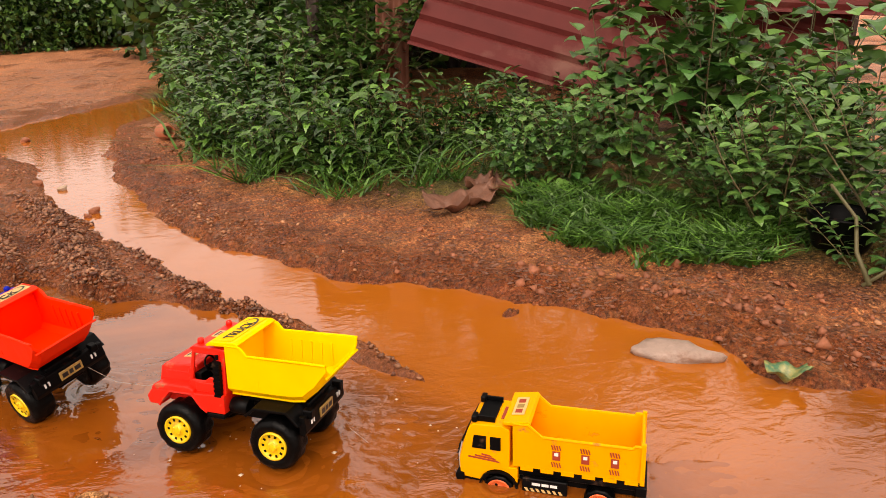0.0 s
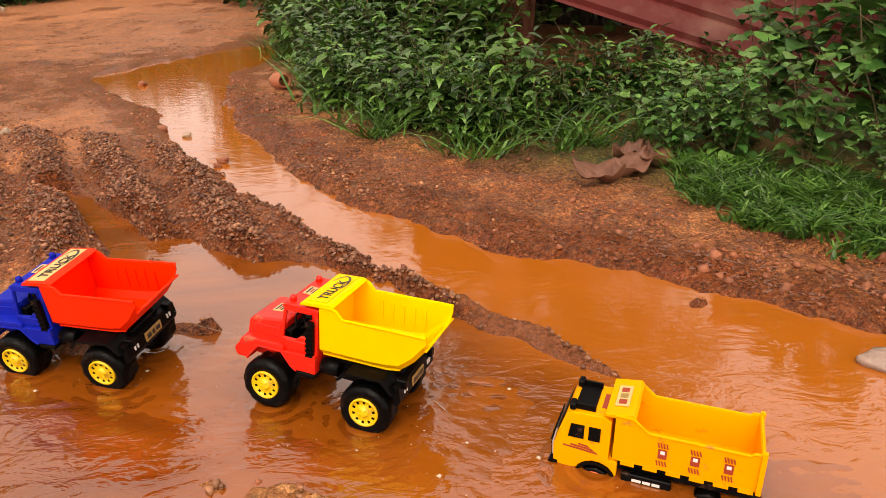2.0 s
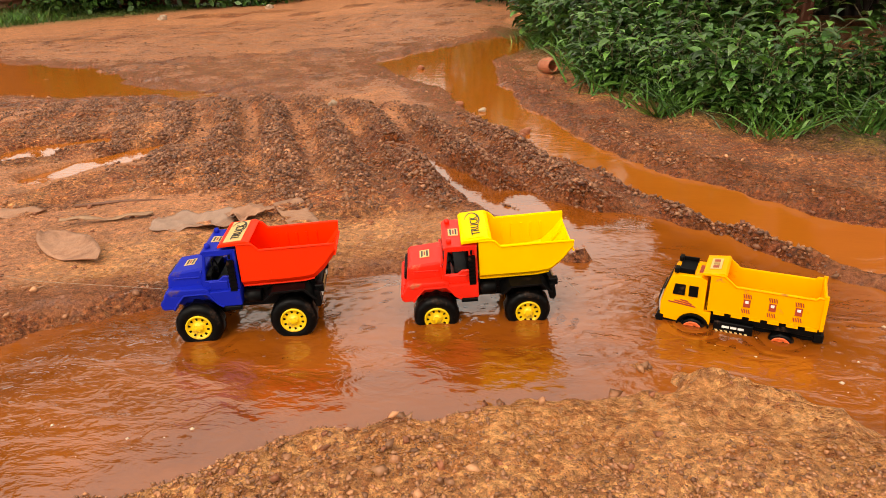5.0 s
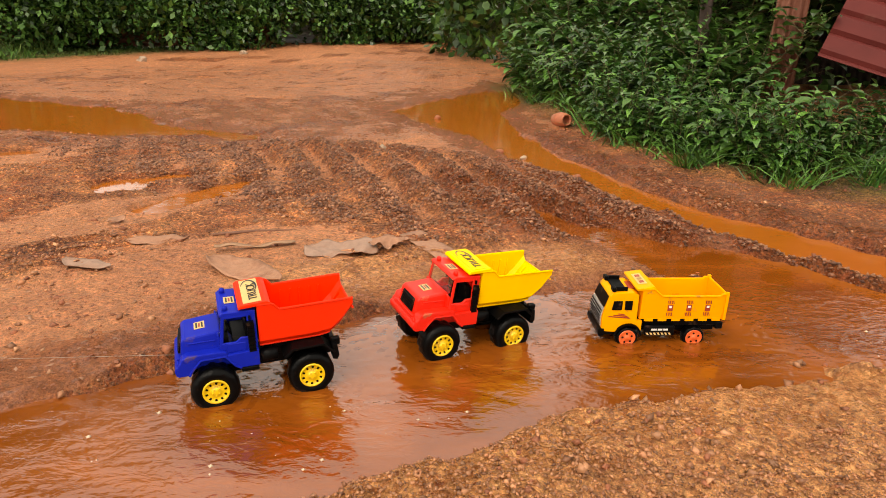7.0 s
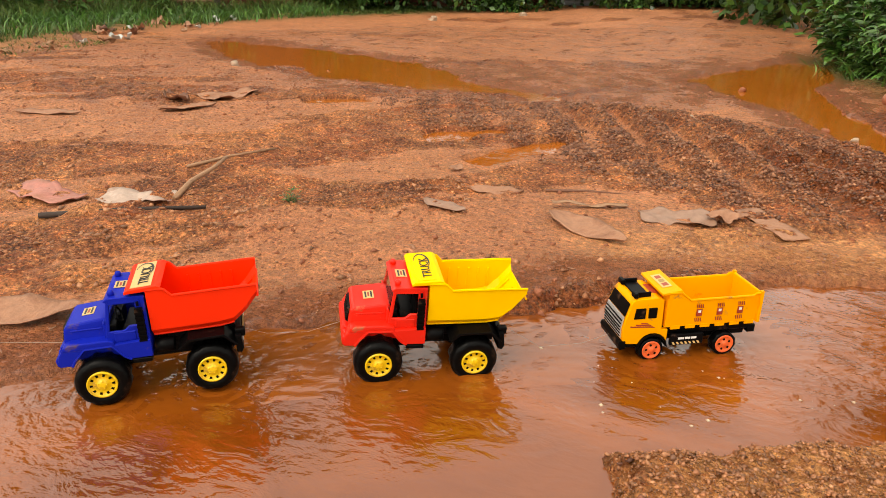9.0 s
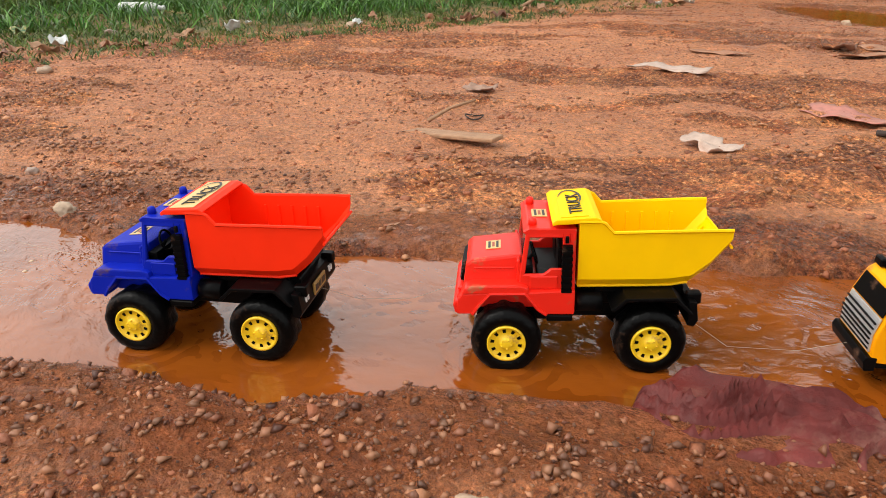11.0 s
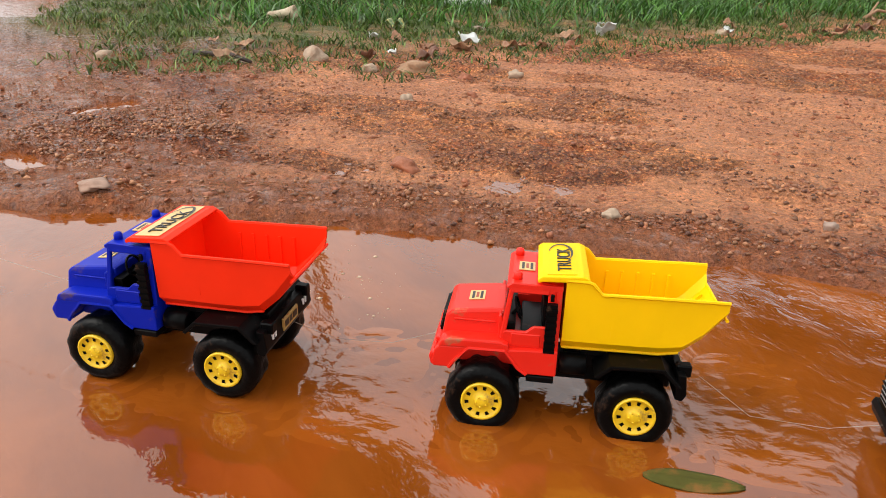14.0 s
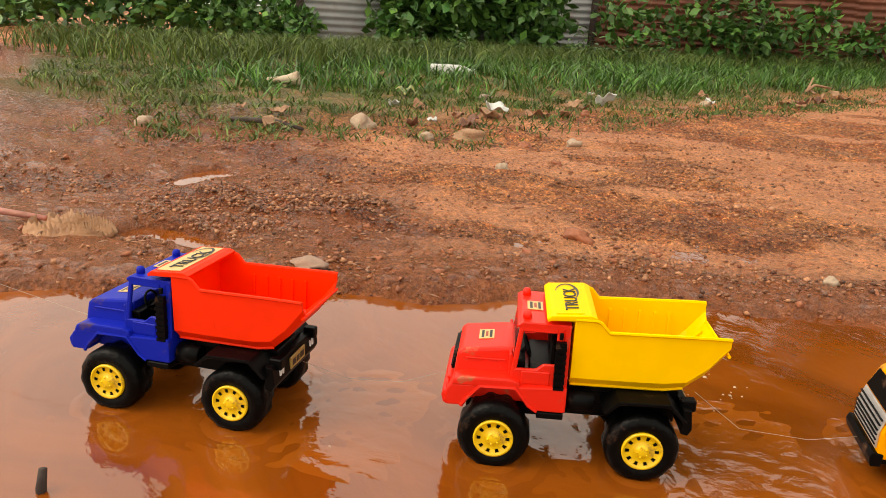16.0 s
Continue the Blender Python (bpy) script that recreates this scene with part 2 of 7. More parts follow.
RUT = [(-1.28, 2.2, 0.02), (-1.10, 1.98, 0.04), (-0.95, 1.80, 0.055), (-0.80, 1.62, 0.10), (-0.62, 1.48, 0.15), (-0.45, 1.38, 0.14), (-0.30, 1.25, 0.09)]
PUDDLES = [[(-2.34, 1.80, 0.045), (-2.24, 2.0, 0.07), (-2.14, 2.2, 0.03)], [(-2.60, 2.10, 0.085), (-2.46, 2.26, 0.05)], [(-3.45, 2.5, 0.08), (-3.3, 2.6, 0.05)],
           [(-5.20, -2.56, 0.045), (-5.08, -2.47, 0.03)], [(-5.72, -2.28, 0.035), (-5.62, -2.38, 0.03)], [(-1.80, 0.16, 0.05), (-1.66, 0.25, 0.085)], [(-8.4, -2.75, 0.25), (-9.6, -3.0, 0.5)]]
WATER_Z = -0.004

rng = np.random.default_rng(7)
LATTICE = rng.random((256, 256))


def vnoise(x, y):
    """Smooth value noise in 0..1 on arrays."""
    xi, yi = np.floor(x).astype(int), np.floor(y).astype(int)
    fx, fy = x - xi, y - yi
    fx, fy = fx * fx * (3 - 2 * fx), fy * fy * (3 - 2 * fy)
    a, b = LATTICE[xi & 255, yi & 255], LATTICE[(xi + 1) & 255, yi & 255]
    c, d = LATTICE[xi & 255, (yi + 1) & 255], LATTICE[(xi + 1) & 255, (yi + 1) & 255]
    return (a * (1 - fx) + b * fx) * (1 - fy) + (c * (1 - fx) + d * fx) * fy


def fbm(x, y, octaves=4):
    total, amp, norm = 0.0, 1.0, 0.0
    for k in range(octaves):
        total, norm = total + amp * vnoise(x * 2 ** k + 17.3 * k, y * 2 ** k + 5.1 * k), norm + amp
        amp *= 0.5
    return total / norm


def inside(x, y, line):
    """Distance to a line of (x, y, half width), in half widths' terms: metres beyond the edge (negative inside)."""
    best = np.full(np.shape(x), 1e9)
    for (x0, y0, w0), (x1, y1, w1) in zip(line, line[1:]):
        dx, dy = x1 - x0, y1 - y0
        u = np.clip(((x - x0) * dx + (y - y0) * dy) / (dx * dx + dy * dy), 0, 1)
        best = np.minimum(best, np.hypot(x - x0 - u * dx, y - y0 - u * dy) - (w0 + u * (w1 - w0)))
    return best


def smooth(v, lo, hi):
    u = np.clip((v - lo) / (hi - lo), 0, 1)
    return u * u * (3 - 2 * u)


def furrow(x, y):
    """Wheel furrows through the gravel fan: -1 in the troughs to 1 on the crests."""
    u = (x + 1.27) * 0.91 + (y - 1.67) * 0.415
    return np.sin(u * 2 * np.pi / 0.19 + 2.4 * fbm(x * 2, y * 2, 2))


TRACKS = [[(-6.6, -2.2, 0.06), (-5.4, -1.95, 0.09), (-4.78, -1.76, 0.10), (-4.15, -1.05, 0.08), (-3.5, 0.1, 0.06), (-3.0, 1.4, 0.05)], [(-6.2, -1.2, 0.05), (-5.0, -0.6, 0.09), (-4.2, 0.4, 0.09), (-3.7, 1.5, 0.07), (-3.3, 2.4, 0.05)], [(-1.9, 3.9, 0.1), (-2.4, 5.5, 0.15), (-3.2, 7.5, 0.2)], [(-3.0, 4.3, 0.1), (-3.6, 6.0, 0.15), (-4.6, 8.0, 0.2)]]


def trodden(x, y):
    return np.maximum.reduce([1 - smooth(inside(x, y, q) + 0.05 * (fbm(x * 5, y * 5, 2) - 0.5), -0.03, 0.05) for q in TRACKS])


def gravel(x, y):
    """How gravelly the ground is, 0 to 1."""
    fan = smooth(-inside(x, y, [(-0.05, 1.16, 0.05), (-0.5, 1.6, 0.2), (-1.2, 2.1, 0.55), (-2.1, 2.5, 0.55), (-2.9, 2.75, 0.25)]), -0.15, 0.15)
    near = smooth(-inside(x, y, [(-0.3, 0.55, 0.1), (-0.9, 0.45, 0.25), (-1.4, 0.15, 0.3), (-2.0, -0.6, 0.35), (-2.9, -1.4, 0.4), (-3.3, -1.75, 0.45), (-3.8, -2.5, 0.4)]), -0.12, 0.12)
    far = 0.75 * smooth(-inside(x, y, [(-3.7, -0.7, 0.1), (-4.3, -1.2, 0.2), (-4.75, -1.7, 0.25), (-5.2, -2.2, 0.35)]), -0.2, 0.15)
    fan = fan * (0.25 + 0.75 * smooth(furrow(x, y), -0.5, 0.3))
    far = far * (1 - 0.8 * trodden(x, y))
    return (1 - 0.7 * beach(x, y)) * np.maximum(np.maximum(fan, near), far) * (0.55 + 0.45 * smooth(fbm(x * 5, y * 5, 3), 0.35, 0.6))


def film(x, y):
    """Smooth smears of settled silt between the gritty places, drawn out along the traffic, 0 to 1."""
    u, v = 0.72 * x + 0.69 * y, -0.69 * x + 0.72 * y
    fan = smooth(-inside(x, y, [(-0.3, 1.4, 0.1), (-1.3, 2.2, 0.5), (-2.0, 2.7, 0.45)]), -0.15, 0.2)
    trough = fan * smooth(-furrow(x, y), 0.35, 0.85) * smooth(fbm(x * 6, y * 6, 3), 0.3, 0.5)
    bank = smooth(-inside(x, y, [(-0.7, 3.3, 0.15), (0.0, 2.1, 0.4), (0.6, 1.5, 0.45), (1.3, 0.8, 0.45)]), -0.25, 0.0)
    smear = smooth(fbm(u * 1.1 + 3.7, v * 3.4 + 8.1, 5) + 0.10 * smooth(y, 2.7, 3.4), 0.41, 0.53) * (1 - 0.9 * fan) * (1 - 0.8 * strand(x, y)) * (1 - 0.85 * bank) * (1 - 0.3 * smooth(-x, 3.8, 4.6) * smooth(-y, -0.6, 0.4))
    return np.maximum(smear, 0.8 * trough)


def strand(x, y):
    """The pale sandy strip on the near side of the water, 0 to 1."""
    return smooth(x, -1.95, -1.35) * smooth(-inside(x, y, [(-1.7, 0.1, 0.3), (-1.2, 0.45, 0.35), (-0.5, 0.62, 0.35), (0.2, 0.3, 0.35)]), -0.05, 0.12)


def beach(x, y):
    """Pale washed sand on the far side of the water, 0 to 1."""
    return smooth(-inside(x, y, [(-1.75, 1.15, 0.12), (-1.30, 1.34, 0.16), (-1.02, 1.42, 0.15), (-0.86, 1.40, 0.08)]) + 0.10 * (fbm(x * 8, y * 8, 3) - 0.5), -0.06, 0.08)


def height(x, y):
    h = 0.016 + 0.030 * (fbm(x * 1.7, y * 1.7, 3) - 0.5) + (0.034 * (fbm(x * 9, y * 9, 4) - 0.5) + 0.024 * (fbm(x * 30, y * 30, 3) - 0.5)) * (1 - 0.75 * film(x, y)) - 0.003 * film(x, y)
    g = gravel(x, y)
    h = h + g * (0.006 + 0.010 * (fbm(x * 70 + 9, y * 70, 2) - 0.5))
    # wheel furrows that run through the gravel fan
    fan = smooth(-inside(x, y, [(-0.6, 1.5, 0.1), (-1.3, 2.2, 0.45), (-2.0, 2.7, 0.35)]), -0.15, 0.2)
    h = h + fan * (0.026 * furrow(x, y) + 0.014)
    h = h - trodden(x, y) * 0.006
    wob = 0.05 * (fbm(x * 6 + 3, y * 6, 3) - 0.5) + 0.03 * (fbm(x * 24, y * 24, 2) - 0.5)
    for line, depth, soft in ((STREAM, 0.05, 0.05), (CHANNEL, 0.045, 0.045), (POOL, 0.032, 0.25), (RUT, 0.078, 0.03), *((p, 0.085, 0.04) for p in PUDDLES)):
        d = inside(x, y, line) + wob * (2.0 if line is POOL else 1.0)
        h = h - depth * smooth(-d, -soft, soft * 0.8)
    # ground rises towards the bushes, and falls away flat in the distance
    bank = smooth(inside(x, y, CHANNEL), 0.05, 0.5) * smooth(x * 0.8 + y * 0.5, 1.0, 2.0) * smooth(y, 0.9, 1.4)
    h = h + 0.06 * bank
    h = h + 0.05 * smooth(-x, 6.2, 8.5) * (0.6 + 0.8 * fbm(x * 1.1, y * 1.1, 2))
    h = h + 0.012 * smooth(fbm(x * 3.3 + 40, y * 3.3, 3), 0.5, 0.75)
    # sludge islet in the side channel
    for cx, cy, rx, ry, top, a in ((-0.07, 1.65, 0.17, 0.032, 0.040, 0.96), (-0.02, 1.155, 0.14, 0.035, 0.034, 0.80), (0.27, 1.33, 0.03, 0.02, 0.027, -0.7), (-0.50, 0.86, 0.19, 0.036, 0.047, 0.42), (0.36, 1.16, 0.02, 0.015, 0.02, -0.7)):
        px, py = (x - cx) * math.cos(a) - (y - cy) * math.sin(a), (x - cx) * math.sin(a) + (y - cy) * math.cos(a)
        h = h + (top + 0.030 * (fbm(x * 34, y * 34, 3) - 0.5)) * np.exp(-(px / rx) ** 2 - (py / ry) ** 2)
    return h


def ground_at(x, y):
    return float(height(np.array([x]), np.array([y]))[0])


def axis(lo, hi, step, reach):
    mid = list(np.arange(lo, hi, step))
    left, right, s = [], [], step
    p = lo
    while p > -reach:
        s *= 1.10
        p -= s
        left.append(p)
    p, s = mid[-1], step
    while p < reach:
        s *= 1.10
        p += s
        right.append(p)
    return np.array(left[::-1] + mid + right)


def grid_mesh(name, xs, ys, zs):
    """A sheet over the grid xs by ys."""
    nx, ny = len(xs), len(ys)
    me = bpy.data.meshes.new(name)
    me.vertices.add(nx * ny)
    X, Y = np.meshgrid(xs, ys, indexing="ij")
    me.vertices.foreach_set("co", np.stack([X, Y, zs], -1).astype(np.float32).ravel())
    i = (np.arange(nx - 1)[:, None] * ny + np.arange(ny - 1)[None, :]).ravel()
    quads = np.stack([i, i + ny, i + ny + 1, i + 1], 1)
    me.loops.add(quads.size)
    me.loops.foreach_set("vertex_index", quads.ravel().astype(np.int32))
    me.polygons.add(len(quads))
    me.polygons.foreach_set("loop_start", (np.arange(len(quads)) * 4).astype(np.int32))
    me.update(calc_edges=True)
    me.polygons.foreach_set("use_smooth", np.ones(len(quads), bool))
    return me


def ground_material():
    """Laterite mud: dry pinkish crust on the rises, dark wet mud by the water, gravelly grain."""
    m = bpy.data.materials.new("laterite_mud")
    m.use_nodes = True
    n, l = m.node_tree.nodes, m.node_tree.links
    b = n["Principled BSDF"]
    co = n.new("ShaderNodeTexCoord")

    def noise_tex(scale, detail=5.0, rough=0.55):
        t = n.new("ShaderNodeTexNoise")
        t.inputs["Scale"].default_value, t.inputs["Detail"].default_value, t.inputs["Roughness"].default_value = scale, detail, rough
        l.new(co.outputs["Object"], t.inputs["Vector"])
        return t.outputs["Fac"]

    def ranged(v, a, bb, c=0.0, d=1.0):
        r = n.new("ShaderNodeMapRange")
        for k, val in zip(("From Min", "From Max", "To Min", "To Max"), (a, bb, c, d)):
            r.inputs[k].default_value = val
        l.new(v, r.inputs["Value"])
        return r.outputs[0]

    def mixed(f, a, bb):
        x = n.new("ShaderNodeMix")
        x.data_type = "RGBA"
        for sock, val in (("A", a), ("B", bb)):
            if isinstance(val, tuple):
                x.inputs[sock].default_value = (*val, 1)
            else:
                l.new(val, x.inputs[sock])
        l.new(f, x.inputs["Factor"])
        return x.outputs["Result"]

    def maths(op, a, bb):
        x = n.new("ShaderNodeMath")
        x.operation = op
        for k, val in enumerate((a, bb)):
            if isinstance(val, (int, float)):
                x.inputs[k].default_value = val
            else:
                l.new(val, x.inputs[k])
        return x.outputs[0]

    wet_at = n.new("ShaderNodeAttribute")
    wet_at.attribute_name = "wet"
    grit_at = n.new("ShaderNodeAttribute")
    grit_at.attribute_name = "grit"
    wet, grit = wet_at.outputs["Fac"], grit_at.outputs["Fac"]
    sand_at = n.new("ShaderNodeAttribute")
    sand_at.attribute_name = "sand"
    sand = sand_at.outputs["Fac"]

    def pebbles(scale):
        v = n.new("ShaderNodeTexVoronoi")
        v.inputs["Scale"].default_value = scale
        l.new(co.outputs["Object"], v.inputs["Vector"])
        sep = n.new("ShaderNodeSeparateColor")
        l.new(v.outputs["Color"], sep.inputs[0])
        return sep.outputs[0], v.outputs["Distance"]

    base = mixed(ranged(noise_tex(2.6, 6), 0.42, 0.58), (0.33, 0.098, 0.034), (0.56, 0.235, 0.098))
    base = mixed(ranged(noise_tex(15, 6, 0.7), 0.42, 0.64), base, (0.17, 0.046, 0.016))
    base = mixed(ranged(noise_tex(7.5, 6, 0.7), 0.54, 0.66, 0, 0.75), base, (0.62, 0.31, 0.145))
    base = mixed(ranged(noise_tex(80, 3, 0.7), 0.54, 0.64, 0, 0.85), base, (0.66, 0.35, 0.17))
    tone_a, dist_a = pebbles(95)
    tone_b, dist_b = pebbles(190)
    crumb = mixed(ranged(tone_a, 0.1, 0.95), (0.09, 0.024, 0.010), (0.42, 0.165, 0.066))
    crumb = mixed(ranged(tone_b, 0.45, 0.95, 0, 0.8), crumb, (0.60, 0.29, 0.13))
    film_at = n.new("ShaderNodeAttribute")
    film_at.attribute_name = "film"
    silt = ranged(maths("ADD", film_at.outputs["Fac"], maths("MULTIPLY", maths("SUBTRACT", noise_tex(25, 6, 0.7), 0.5), 1.1)), 0.35, 0.65)
    gritty_bits = maths("MAXIMUM", maths("MULTIPLY", grit, 0.85), ranged(noise_tex(3.4, 6, 0.7), 0.44, 0.60, 0.15, 0.75))
    crumbly = maths("MULTIPLY", gritty_bits, maths("SUBTRACT", 1.0, maths("MULTIPLY", silt, 0.7)))
    base = mixed(maths("MULTIPLY", silt, 0.7), base, (0.50, 0.237, 0.137))
    # shade in the crevices between crumbs, painted into the colour by cell distance
    gap_shade_a, gap_shade_b = ranged(dist_a, 0.38, 0.62), ranged(dist_b, 0.40, 0.65, 0, 0.7)
    crumb = mixed(maths("MAXIMUM", gap_shade_a, gap_shade_b), crumb, (0.055, 0.014, 0.006))
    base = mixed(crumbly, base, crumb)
    base = mixed(maths("MULTIPLY", sand, ranged(noise_tex(11, 6, 0.7), 0.3, 0.6, 0.35, 0.9)), base, mixed(tone_a, (0.36, 0.15, 0.06), (0.72, 0.40, 0.19)))
    grain = mixed(ranged(noise_tex(150, 2, 0.7), 0.35, 0.65), (0.10, 0.032, 0.017), (0.30, 0.115, 0.055))
    specks = mixed(ranged(noise_tex(60, 4, 0.75), 0.56, 0.63), base, (0.17, 0.052, 0.022))
    base = mixed(ranged(noise_tex(4.2, 5, 0.6), 0.42, 0.58), base, specks)
    base = mixed(maths("MULTIPLY", maths("MULTIPLY", grit, maths("SUBTRACT", 1.0, sand)), 0.45), base, grain)
    wetter = ranged(maths("ADD", wet, maths("MULTIPLY", maths("SUBTRACT", noise_tex(6.0, 6), 0.5), 0.9)), 0.35, 0.75)
    base = mixed(maths("MULTIPLY", maths("MULTIPLY", wetter, maths("SUBTRACT", 1.0, maths("MULTIPLY", sand, 0.75))), 0.66), base, (0.13, 0.034, 0.013))
    turf_at = n.new("ShaderNodeAttribute")
    turf_at.attribute_name = "turf"
    base = mixed(maths("MULTIPLY", turf_at.outputs["Fac"], ranged(noise_tex(5, 6, 0.7), 0.35, 0.6, 0.5, 1.0)), base, (0.06, 0.085, 0.02))
    tinge = n.new("ShaderNodeMix")
    tinge.data_type, tinge.blend_type = "RGBA", "MULTIPLY"
    tinge.inputs["Factor"].default_value, tinge.inputs["B"].default_value = 1.0, (1.31, 1.14, 0.92, 1)
    crisp = maths("MULTIPLY", ranged(noise_tex(95, 4, 0.85), 0.36, 0.64, 0.26, 1.72), ranged(noise_tex(22, 6, 0.8), 0.34, 0.66, 0.60, 1.38))
    grain_hsv = n.new("ShaderNodeHueSaturation")
    calm_mix = n.new("ShaderNodeMix")
    l.new(maths("MAXIMUM", maths("MULTIPLY", silt, 0.45), maths("MULTIPLY", sand, 0.5)), calm_mix.inputs["Factor"])
    l.new(crisp, calm_mix.inputs["A"])
    calm_mix.inputs["B"].default_value = 1.0
    l.new(calm_mix.outputs["Result"], grain_hsv.inputs["Value"])
    l.new(base, grain_hsv.inputs["Color"])
    l.new(grain_hsv.outputs[0], tinge.inputs["A"])
    l.new(tinge.outputs["Result"], b.inputs["Base Color"])
    rough = maths("SUBTRACT", ranged(noise_tex(40, 3), 0.3, 0.7, 0.55, 0.82), maths("ADD", maths("MULTIPLY", wetter, 0.46), maths("MULTIPLY", silt, 0.12)))
    l.new(rough, b.inputs["Roughness"])
    b.inputs["Specular IOR Level"].default_value = 0.33
    bp = n.new("ShaderNodeBump")
    bp.inputs["Strength"].default_value, bp.inputs["Distance"].default_value = 1.0, 0.03
    stony = maths("MULTIPLY", maths("SUBTRACT", 0.6, dist_a), maths("MULTIPLY", crumbly, 0.8))
    l.new(maths("ADD", stony, maths("ADD", noise_tex(45, 6, 0.7), maths("MULTIPLY", noise_tex(210, 3, 0.6), 0.4))), bp.inputs["Height"])
    l.new(bp.outputs[0], b.inputs["Normal"])
    return m


gx, gy = axis(-5.6, 1.5, 0.0145, 70.0), axis(-3.3, 3.2, 0.0145, 70.0)
GX, GY = np.meshgrid(gx, gy, indexing="ij")
GZ = height(GX, GY)
ground = new("ground", grid_mesh("ground", gx, gy, GZ))
wetness = 1 - smooth(np.minimum(np.minimum(inside(GX, GY, STREAM), inside(GX, GY, CHANNEL)), np.minimum(inside(GX, GY, POOL), inside(GX, GY, RUT))), 0.0, 0.42)
wetness = np.maximum(wetness, 0.66 * (1 - smooth(inside(GX, GY, [(-1.6, 3.9, 0.3), (-3.5, 3.6, 0.6), (-2.5, 3.6, 0.5), (-1.4, 4.6, 0.7)]), 0.0, 0.9)))
wetness = np.maximum(wetness, 0.85 * (1 - smooth(inside(GX, GY, [(-5.2, -2.4, 0.25), (-6.5, -2.4, 0.5), (-9.5, -2.9, 0.7)]), 0.0, 0.6)))
wetness = np.maximum(wetness, 0.28 * (1 - smooth(inside(GX, GY, [(-0.6, 3.2, 0.1), (0.0, 2.0, 0.35), (0.6, 1.4, 0.4), (1.2, 0.8, 0.4)]), 0.0, 0.4)))
wetness = np.maximum(wetness, 0.5 * (1 - smooth(inside(GX, GY, [(-4.4, 2.6, 0.5), (-5.6, 3.6, 0.8), (-4.0, 5.6, 1.2), (-2.6, 6.5, 1.2)]), 0.0, 0.8)))
turf = 1 - smooth(inside(GX, GY, [(-8.3, -1.0, 1.7), (-8.6, 1.0, 2.0), (-8.8, 3.0, 1.9), (-9.0, 5.2, 1.9), (-8.4, 7.6, 1.9), (-7.3, 10.0, 1.9)]), -0.3, 0.5)
turf = np.maximum(turf, 1 - smooth(inside(GX, GY, [(-0.6, 5.6, 0.5), (0.1, 3.0, 0.45), (1.0, 2.4, 0.6), (1.6, 1.7, 0.6)]), -0.1, 0.25))
gritty = np.maximum(gravel(GX, GY), 0.35 * (1 - smooth(inside(GX, GY, [(-0.7, 3.3, 0.15), (0.0, 2.1, 0.4), (0.6, 1.5, 0.45), (1.3, 0.8, 0.45)]), 0.0, 0.3)))
for key, values in (("turf", turf), ("wet", wetness), ("grit", gritty), ("sand", np.maximum(strand(GX, GY), 0.75 * beach(GX, GY))), ("film", film(GX, GY))):
    ground.data.attributes.new(key, "FLOAT", "POINT").data.foreach_set("value", values.astype(np.float32).ravel())
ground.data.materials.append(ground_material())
tagged(ground, "wet reddish laterite mud ground with ruts and gravel", "ground", kind="structure")


